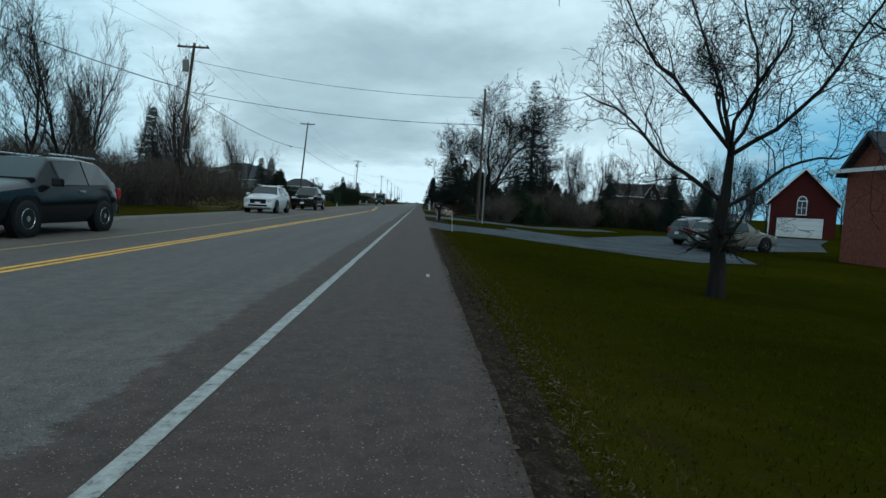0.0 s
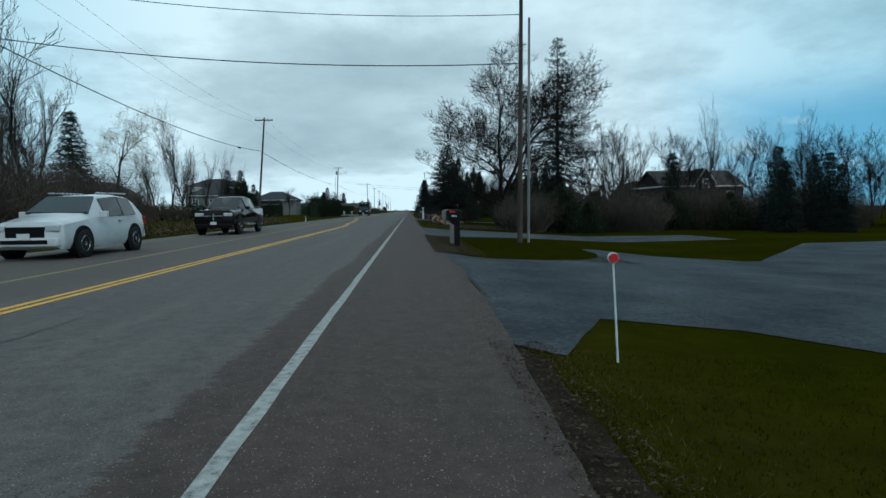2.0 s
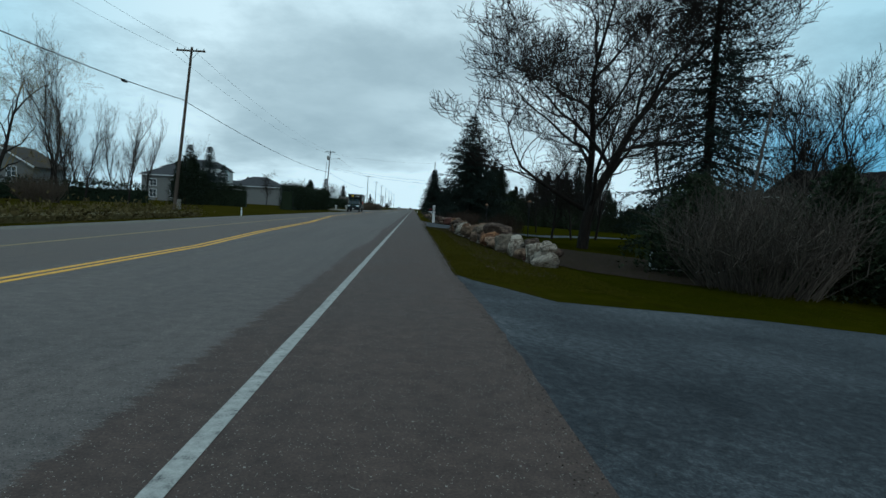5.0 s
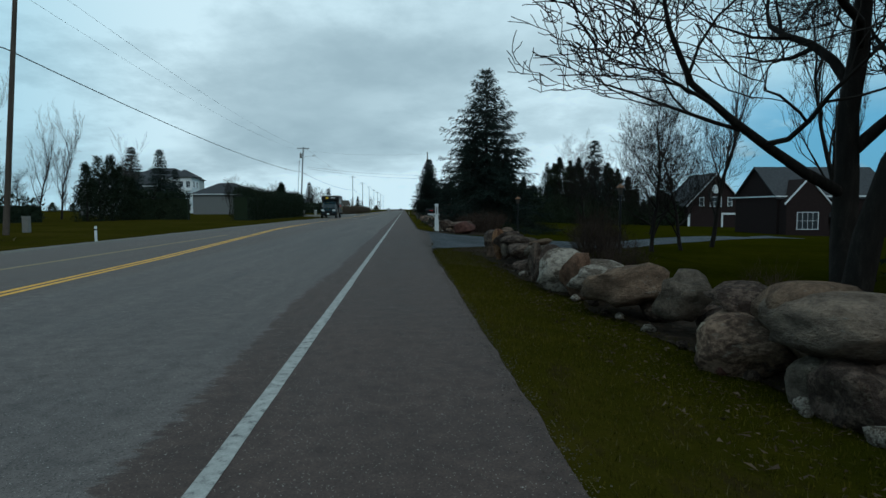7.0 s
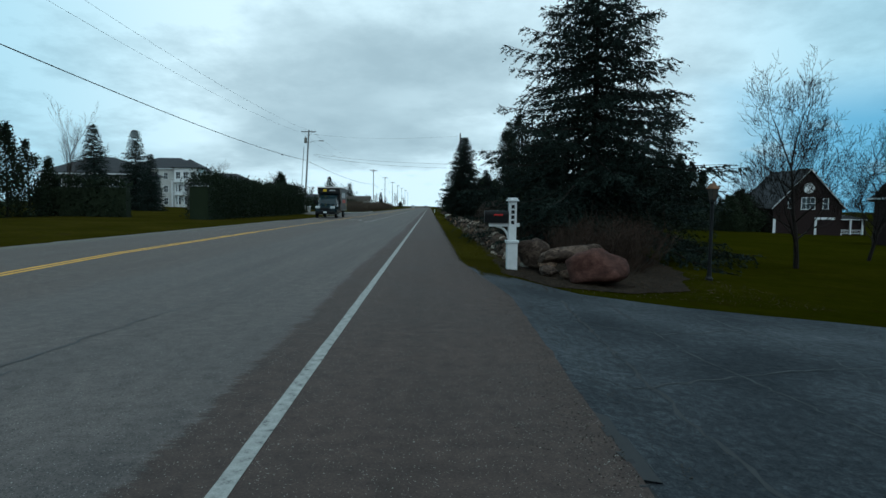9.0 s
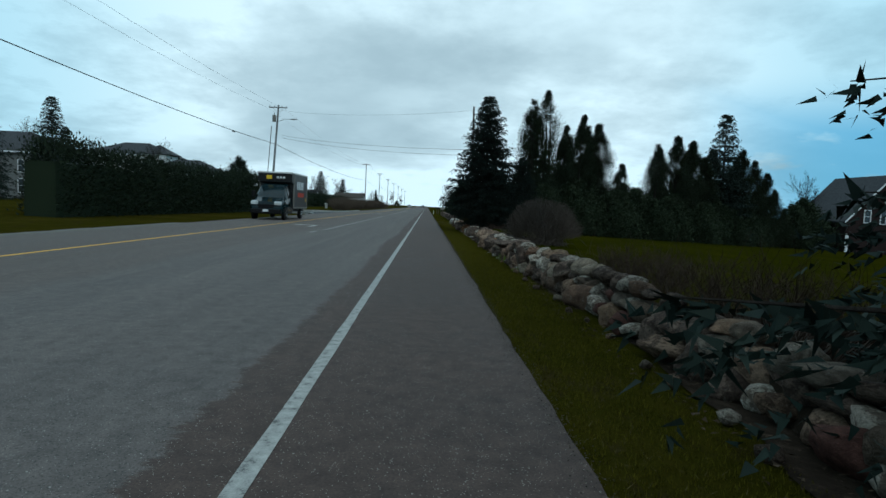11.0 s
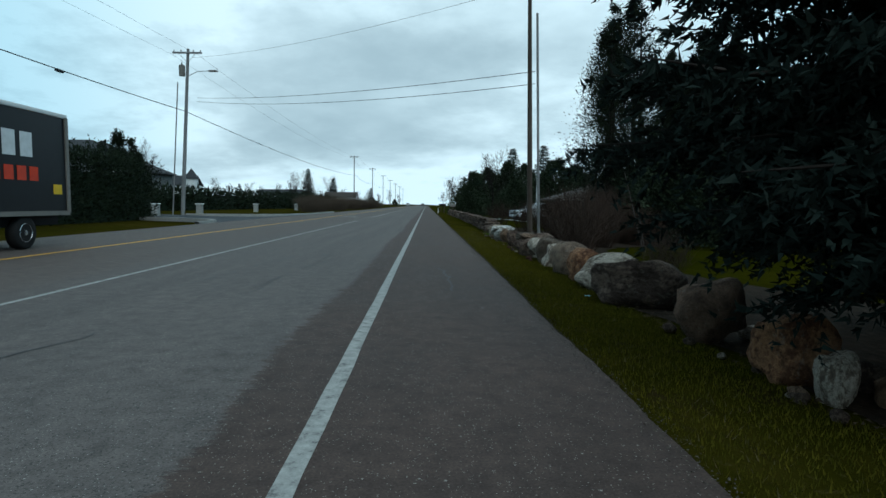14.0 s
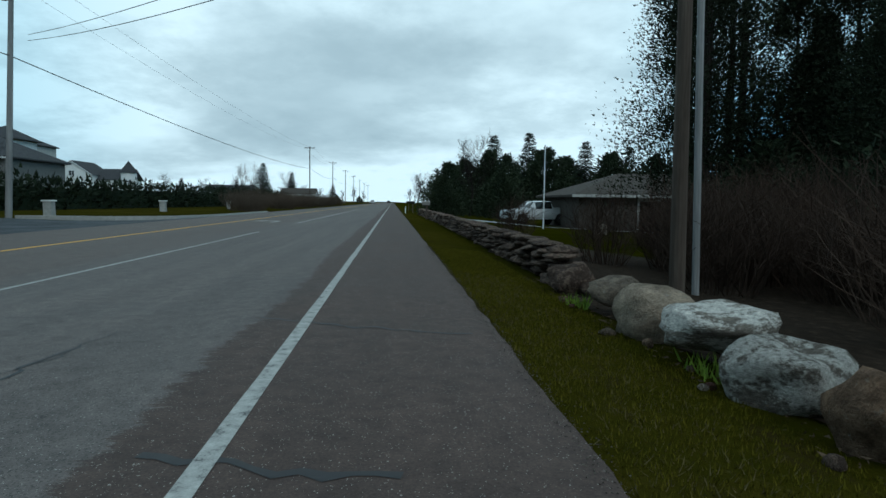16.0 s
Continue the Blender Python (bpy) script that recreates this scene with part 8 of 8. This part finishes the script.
def car(name, x, y, rz, mat, label, kind="suv", z=0.0, category="car"):
    """A road car whose front looks along -y before turning."""
    c = thing(name, x, y, z, label, category, rz)
    if kind == "suv":
        st = [(-2.25, 0.36, 0.62, 0.70, 0.74, 0.62), (-2.12, 0.26, 0.86, 0.93, 0.86, 0.74), (-1.2, 0.25, 0.98, 1.08, 0.92, 0.80), (-0.95, 0.25, 1.00, 1.14, 0.925, 0.78), (-0.25, 0.25, 1.03, 1.60, 0.925, 0.66), (0.75, 0.25, 1.05, 1.68, 0.925, 0.67), (1.55, 0.25, 1.08, 1.62, 0.92, 0.65), (2.0, 0.28, 1.10, 1.50, 0.89, 0.60), (2.22, 0.34, 1.05, 1.12, 0.82, 0.64), (2.28, 0.42, 0.8, 0.86, 0.76, 0.6)]
        lofted(st, "body", mat, c)
        quad(c, "windscreen", [(-st[3][4] * 0.9, st[3][0], 1.14), (st[3][4] * 0.9, st[3][0], 1.14), (st[4][5] * 0.97, st[4][0], 1.60), (-st[4][5] * 0.97, st[4][0], 1.60)], CARGLASS, Vector((0, -1, 1)))
        quad(c, "rear_window", [(-0.78, 2.2, 1.12), (0.78, 2.2, 1.12), (0.56, 2.0, 1.47), (-0.56, 2.0, 1.47)], CARGLASS, Vector((0, 1, 1)))
        side_glass(c, st, 4, 5); side_glass(c, st, 5, 6)
        wy, ws, hz, wide = (-1.38, 1.36), 1.0, 0.80, 0.80
        for rx in (-0.62, 0.62):
            part("roof_rail", rod(bmesh.new(), (rx, -0.2, 1.70), (rx, 1.5, 1.72), 0.02, sides=6), CHROME, c)
    else:
        st = [(-2.92, 0.52, 0.90, 1.02, 0.88, 0.78), (-2.84, 0.46, 1.12, 1.22, 0.97, 0.86), (-1.62, 0.46, 1.20, 1.32, 1.0, 0.88), (-1.30, 0.46, 1.24, 1.38, 1.0, 0.85), (-0.62, 0.46, 1.28, 1.90, 1.0, 0.72), (0.20, 0.46, 1.30, 1.97, 1.0, 0.73), (0.98, 0.46, 1.31, 1.92, 1.0, 0.71), (1.10, 0.46, 1.31, 1.36, 1.0, 0.90), (2.80, 0.48, 1.33, 1.38, 0.98, 0.90), (2.90, 0.56, 1.2, 1.26, 0.95, 0.86)]
        lofted(st, "body", mat, c)
        quad(c, "windscreen", [(-0.88, -1.30, 1.36), (0.88, -1.30, 1.36), (0.69, -0.62, 1.87), (-0.69, -0.62, 1.87)], CARGLASS, Vector((0, -1, 1)))
        side_glass(c, st, 4, 5); side_glass(c, st, 5, 6)
        quad(c, "rear_window", [(-0.8, 1.07, 1.40), (0.8, 1.07, 1.40), (0.66, 1.0, 1.86), (-0.66, 1.0, 1.86)], CARGLASS, Vector((0, 1, 0.3)))
        part("bed", boxed(-0.78, 0.78, 1.2, 2.72, 1.385, 1.40), BLACK, c)
        for rx in (-0.93, 0.81):
            part("bed_rail", boxed(rx, rx + 0.12, 1.14, 2.82, 1.36, 1.43, 0.02), mat, c)
        part("grille_bar", box(box(bmesh.new(), -0.5, 0.5, -2.97, -2.93, 0.93, 0.97), -0.03, 0.03, -2.97, -2.93, 0.74, 1.06), CHROME, c)
        for rx in (-1.04, 0.9):
            part("running_board", boxed(rx, rx + 0.14, -0.9, 1.0, 0.44, 0.50, 0.01), CHROME, c)
        wy, ws, hz, wide = (-1.92, 1.80), 1.16, 1.02, 0.90
    front, rear = st[0][0], st[-1][0]
    for sg in (-1, 1):
        for yy in wy:
            wheel(c, sg * (st[3][4] - 0.08), yy, sg, ws)
            arch = rod(bmesh.new(), (sg * (st[3][4] - 0.16), yy, 0.39 * ws), (sg * (st[3][4] + 0.008), yy, 0.39 * ws), 0.44 * ws, sides=24)
            part("wheel_arch", arch, BLACK, c)
        part("headlight", boxed(min(sg * 0.48, sg * wide), max(sg * 0.48, sg * wide), front - 0.02, front + 0.16, hz - 0.09, hz + 0.07, 0.03), HEAD, c)
        part("tail_light", boxed(min(sg * 0.66, sg * 0.86), max(sg * 0.66, sg * 0.86), rear - 0.12, rear + 0.01, hz - 0.02, hz + 0.24, 0.02), TAIL, c)
        part("mirror", boxed(min(sg * (st[3][4] + 0.02), sg * (st[3][4] + 0.22)), max(sg * (st[3][4] + 0.02), sg * (st[3][4] + 0.22)), st[3][0] + 0.28, st[3][0] + 0.42, st[3][2] + 0.02, st[3][2] + 0.20, 0.03), mat, c)
        part("door_handle", boxed(sg * st[4][4] - 0.02, sg * st[4][4] + 0.02, st[5][0] - 0.35, st[5][0] - 0.15, st[4][2] - 0.12, st[4][2] - 0.08, 0.008), CHROME if kind == "suv" else mat, c)
    part("grille", boxed(-0.46, 0.46, front - 0.015, front + 0.1, hz - 0.24, hz + 0.02, 0.02), BLACK, c)
    part("front_bumper", boxed(-wide, wide, front - 0.06, front + 0.2, 0.34, 0.56, 0.05), mat if kind == "suv" else BLACK, c)
    part("lower_intake", boxed(-0.55, 0.55, front - 0.07, front + 0.05, 0.40, 0.50, 0.01), BLACK, c)
    part("rear_bumper", boxed(-wide, wide, rear - 0.2, rear + 0.07, 0.38, 0.62, 0.05), mat if kind == "suv" else CHROME, c)
    part("number_plate", boxed(-0.15, 0.15, front - 0.075, front - 0.062, 0.52, 0.66), WHITE, c)
    part("number_plate", boxed(-0.15, 0.15, rear + 0.05, rear + 0.078, 0.64, 0.79), WHITE, c)
    return c


car("suv", -7.45, 14.7, 0, paint("black_car_paint", (0.008, 0.009, 0.010)), "glossy black sport utility vehicle with alloy wheels")
car("suv", -8.45, 38.6, 0, paint("white_car_paint", (0.55, 0.56, 0.57)), "white sport utility vehicle with alloy wheels")
car("pickup_truck", -8.8, 53.9, 0, paint("black_truck_paint", (0.010, 0.008, 0.008)), "black single-cab pickup truck with chrome wheels", "pickup", category="pickup truck")
car("suv", 19.0, 37.2, 108, paint("silver_car_paint", (0.10, 0.10, 0.10)), "silver-grey sport utility vehicle parked on the driveway", z=-0.722)
car("suv", 18.6, 33.4, 105, paint("champagne_car_paint", (0.22, 0.205, 0.18)), "pale champagne sport utility vehicle parked on the driveway", z=-0.722)
car("pickup_truck", 12.6, 203.5, -70, paint("parked_white_paint", (0.5, 0.51, 0.52)), "white pickup truck parked beside a flagpole", "pickup", z=ground_z(12.6, 203.5) + 0.05, category="pickup truck")
car("car", -8.8, 430, 0, paint("far_silver_paint", (0.4, 0.4, 0.41)), "distant silver car on the far lane")
car("car", 0.0 - 1.9, 520, 180, paint("far_dark_paint", (0.03, 0.03, 0.035)), "distant dark car on the road")


def box_truck(x, y, label):
    """A delivery van with a tall box body; it faces -y."""
    teal = paint("dark_teal_paint", (0.006, 0.016, 0.020))
    navy = plain("black_box_panel", (0.010, 0.011, 0.013), 0.4, spec=0.3)
    t = thing("box_truck", x, y, 0.0, label, "truck")
    st = [(-3.35, 0.48, 0.72, 0.82, 0.86, 0.78), (-3.22, 0.36, 1.02, 1.12, 0.96, 0.84), (-2.62, 0.36, 1.20, 1.32, 1.0, 0.88), (-2.3, 0.36, 1.28, 1.46, 1.01, 0.86), (-1.62, 0.36, 1.3, 2.18, 1.01, 0.78), (-1.0, 0.36, 1.3, 2.3, 1.01, 0.80), (-0.55, 0.36, 1.3, 2.3, 1.01, 0.82)]
    lofted(st, "body", teal, t)
    quad(t, "windscreen", [(-0.92, -2.3, 1.36), (0.92, -2.3, 1.36), (0.76, -1.62, 2.12), (-0.76, -1.62, 2.12)], CARGLASS, Vector((0, -1, 1)))
    side_glass(t, st, 4, 5)
    bx = part("box", boxed(-1.1, 1.1, -0.75, 3.3, 0.78, 2.98, 0.03), navy, t)
    part("luton_front", prism(bmesh.new(), [(-0.75, 2.3), (-1.25, 2.42), (-1.3, 2.95), (-0.75, 2.98)], "x", -1.1, 1.1), navy, t)
    part("roof_cap", boxed(-1.13, 1.13, -1.34, 3.33, 2.96, 3.06, 0.03), SIDING_WHITE, t)
    for sx in (-1.1, 1.1):
        for yy in (-0.75, 3.28):
            part("corner_rail", boxed(sx - 0.035, sx + 0.035, yy - 0.05, yy + 0.05, 0.78, 2.98), GREY_PLASTIC, t)
        part("side_rail", boxed(sx - 0.03, sx + 0.03, -0.75, 3.3, 0.72, 0.82), GREY_PLASTIC, t)
    # lettering shown as plain bars: a white row, a red row and a small yellow tag
    for i in range(4):
        part("white_bar", boxed(1.104, 1.112, 0.15 + 0.52 * i, 0.52 + 0.52 * i, 1.98, 2.50), WHITE, t)
    for i in range(5):
        part("red_bar", boxed(1.104, 1.112, 0.45 + 0.38 * i, 0.72 + 0.38 * i, 1.48, 1.78), plain("orange_red_ink", (0.55, 0.05, 0.02), 0.5) if i == 0 else bpy.data.materials["orange_red_ink"], t)
    yel = plain("yellow_ink", (0.65, 0.42, 0.02), 0.5)
    part("yellow_tag", boxed(1.104, 1.112, 2.75, 3.05, 1.2, 1.42), yel, t)
    part("yellow_tag", boxed(-0.55, -0.2, -1.315, -1.30, 2.58, 2.82), yel, t)
    for i in range(3):
        part("white_bar", boxed(0.1 + 0.2 * i, 0.24 + 0.2 * i, -1.315, -1.30, 2.64, 2.76), WHITE, t)
    for sg in (-1, 1):
        wheel(t, sg * 0.93, -2.45, sg, 0.98); wheel(t, sg * 0.95, 1.85, sg, 0.98)
        part("wheel_arch", rod(bmesh.new(), (sg * 0.84, -2.45, 0.38), (sg * 1.018, -2.45, 0.38), 0.44, sides=24), BLACK, t)
        part("headlight", boxed(min(sg * 0.5, sg * 0.92), max(sg * 0.5, sg * 0.92), -3.36, -3.1, 0.92, 1.14, 0.04), HEAD, t)
        part("mirror", boxed(min(sg * 1.05, sg * 1.3), max(sg * 1.05, sg * 1.3), -1.98, -1.86, 1.36, 1.78, 0.03), BLACK, t)
    part("grille", boxed(-0.48, 0.48, -3.37, -3.2, 0.72, 0.95, 0.02), BLACK, t)
    part("front_bumper", boxed(-0.94, 0.94, -3.42, -3.1, 0.38, 0.66, 0.05), BLACK, t)
    part("number_plate", boxed(-0.16, 0.16, -3.435, -3.42, 0.5, 0.64), WHITE, t)
    part("chassis", boxed(-0.9, 0.9, -0.6, 3.2, 0.5, 0.78), BLACK, t)
    return t


box_truck(-9.1, 150.6, "dark box truck with white roof and coloured bars on its side")


# ---------------------------------------------------------------- grass, litter and shoots
def blades(name, rnd, xs, ys, height, width, mat, label, category="grass", lean=0.5, keep=None):
    """Single-triangle blades standing on the ground at the places given."""
    n = len(xs)
    zs = np.array([ground_z(x, y) for x, y in zip(xs, ys)])
    p = np.stack([xs, ys, zs - 0.005], 1)
    a = rnd.uniform(0, 2 * np.pi, n)
    w = (width * rnd.uniform(0.6, 1.4, n))[:, None]
    h = height * rnd.uniform(0.4, 1.3, n)
    s = np.stack([np.cos(a), np.sin(a), np.zeros(n)], 1)
    b = rnd.uniform(0, 2 * np.pi, n)
    tip = p + np.stack([np.cos(b) * h * lean * rnd.uniform(0, 1.4, n), np.sin(b) * h * lean * rnd.uniform(0, 1.4, n), h], 1)
    tri = np.stack([p - s * w, p + s * w, tip], 1)
    return tagged(new(name, tri_mesh(name, tri, mat)), label, category, kind="stuff")


gr = np.random.RandomState(4)


def strip(n, y0, y1, x0, x1, bias=1.0):
    ys = gr.uniform(y0, y1, n)
    return x0(ys) + (x1(ys) - x0(ys)) * gr.uniform(0, 1, n) ** bias, ys


def er(ys):
    return np.interp(ys, *zip(*EDGE_R))


F = lambda v: (lambda ys: np.full_like(ys, v))
for args in ((90000, -2, 26.5, F(1.70), F(7.5), 1.8), (70000, 36.8, 47.5, F(1.74), F(7.0), 1.4), (26000, 60.5, 66, lambda y: er(y) + 0.08, F(5.0), 1.2), (52000, 64, 88.5, lambda y: er(y) + 0.08, lambda y: np.interp(y, [64, 72, 80, 88], [4.3, 3.9, 3.5, 3.2]), 1.0), (9000, 102.3, 106, lambda y: er(y) + 0.08, F(2.5), 1.0), (135000, 104, 170, lambda y: er(y) + 0.06, F(2.9), 1.0), (30000, 60, 88, F(5.0), F(10), 1.2), (26000, 88.4, 95, lambda y: np.interp(y, [88.4, 89.3, 90.5, 93.0, 95.6], [2.1, 2.5, 3.5, 7.0, 10.2]), F(10.5), 1.3)):
    xs, ys = strip(*args)
    blades("grass", gr, xs, ys, 0.036, 0.0045, LAWN_BLADES if args[1] in (-2, 36.8, 60, 88.4) else VERGE_BLADES if args[1] == 104 else GRASS, "short green lawn grass with a few dry blades")
for args in ((7000, -2, 26.5, F(1.75), F(2.3), 1.0), (26000, 37.0, 47.5, F(1.66), F(3.0), 1.5), (5000, 63, 88, lambda y: er(y) + 0.02, F(3.2), 1.0), (8000, 104, 165, lambda y: er(y) + 0.02, F(2.4), 1.2), (4000, 155, 165, F(1.75), F(2.6), 1.0), (9000, 83, 91.0, lambda y: np.interp(y, [83, 88.4, 91], [1.72, 1.8, 3.6]), lambda y: np.interp(y, [83, 88.4, 91], [2.8, 3.2, 6.0]), 1.0)):
    xs, ys = strip(*args)
    blades("dry_grass", gr, xs, ys, 0.036, 0.0035, STRAW, "dry straw-coloured grass along the pavement edge", lean=1.1)

def litter(n, y0, y1, x0, x1, size, mat, label):
    xs, ys = strip(n, y0, y1, x0, x1)
    z = np.array([max(ground_z(x, y), -0.02 if x < 1.55 else -9) for x, y in zip(xs, ys)]) + 0.035
    p = np.stack([xs, ys, z], 1)
    a, b = gr.normal(0, 1, (n, 3)), gr.normal(0, 1, (n, 3))
    a[:, 2] *= 0.35; b[:, 2] *= 0.35
    s = (size * gr.uniform(0.4, 1.5, n))[:, None]
    return tagged(new("leaf_litter", tri_mesh("leaf_litter", np.stack([p, p + a * s, p + b * s], 1), mat)), label, "leaf litter", kind="stuff")


litter(26000, -4, 26.6, F(1.5), F(2.02), 0.012, LEAVES, "brown dead leaves and twigs along the pavement edge")
litter(22000, 36.8, 47.5, F(1.5), F(2.7), 0.016, LEAVES, "brown dead leaves round the mailboxes")
litter(9000, 87.4, 92.0, lambda y: np.interp(y, [87.4, 89.8, 92], [2.2, 2.9, 4.6]), lambda y: np.interp(y, [87.4, 89.8, 92], [3.2, 5.0, 6.4]), 0.018, LEAVES, "dead leaves and twigs at the driveway corner")
litter(9000, 62, 88.5, F(2.5), F(4.0), 0.018, LEAVES, "dead leaves under the boulder wall")
litter(16000, 100.8, 122, F(2.5), F(8.0), 0.018, LEAVES, "dead leaves on the mulch bed")
litter(5000, 121, 165, F(2.75), F(3.2), 0.018, LEAVES, "dead leaves at the foot of the stone wall")
for i, (x, y, s) in enumerate(((2.95, 126.6, 1.0), (2.92, 127.4, 0.8), (2.95, 130.9, 0.7), (2.9, 124.4, 0.6), (3.0, 153.9, 0.6), (3.0, 161.2, 0.8), (2.95, 162.6, 0.9), (3.05, 159.9, 0.9), (2.9, 140.3, 0.4))):
    k = 60
    xs, ys = gr.normal(x, 0.10 * s, k), gr.normal(y, 0.16 * s, k)
    blades("green_shoots", gr, xs, ys, 0.17 * s, 0.012, SHOOTS, "clump of fresh yellow-green shoots at the wall's foot", "plant", 0.5)


def crumbs(n, y0, y1, spread, size, mat, label):
    """Loose grit and broken binder lying on and beside the pavement edge."""
    ys = gr.uniform(y0, y1, n)
    xs = er(ys) + gr.normal(-0.01, spread, n)
    z = np.array([0.003 if x < e else max(ground_z(x, y) + 0.012, -0.03) for x, y, e in zip(xs, ys, er(ys))])
    p = np.stack([xs, ys, z], 1)
    a = gr.uniform(0, 6.283, n)
    k = (size * gr.uniform(0.4, 1.6, n))[:, None]
    u, v = np.stack([np.cos(a), np.sin(a), np.zeros(n)], 1) * k, np.stack([-np.sin(a), np.cos(a), np.zeros(n)], 1) * k
    top = p + np.stack([gr.normal(0, 0.2, n), gr.normal(0, 0.2, n), np.full(n, 0.7)], 1) * k
    tri = np.concatenate([np.stack([p + u, p - 0.5 * u + 0.8 * v, top], 1), np.stack([p - 0.5 * u + 0.8 * v, p - 0.5 * u - 0.8 * v, top], 1), np.stack([p - 0.5 * u - 0.8 * v, p + u, top], 1)])
    return tagged(new("grit", tri_mesh("grit", tri, mat)), label, "grit", kind="stuff")


GRIT = leafy("asphalt_grit", (0.016, 0.013, 0.011), (0.11, 0.095, 0.082), 0.95)
for y0, y1, n, k in ((-2, 26, 7000, 0.07), (26, 38, 4000, 0.16), (38, 62, 6000, 0.08), (62, 89, 8000, 0.06), (88, 104, 9000, 0.22), (104, 170, 16000, 0.055)):
    crumbs(n, y0, y1, k, 0.005, GRIT, "dark grit and broken asphalt crumbs along the pavement edge")
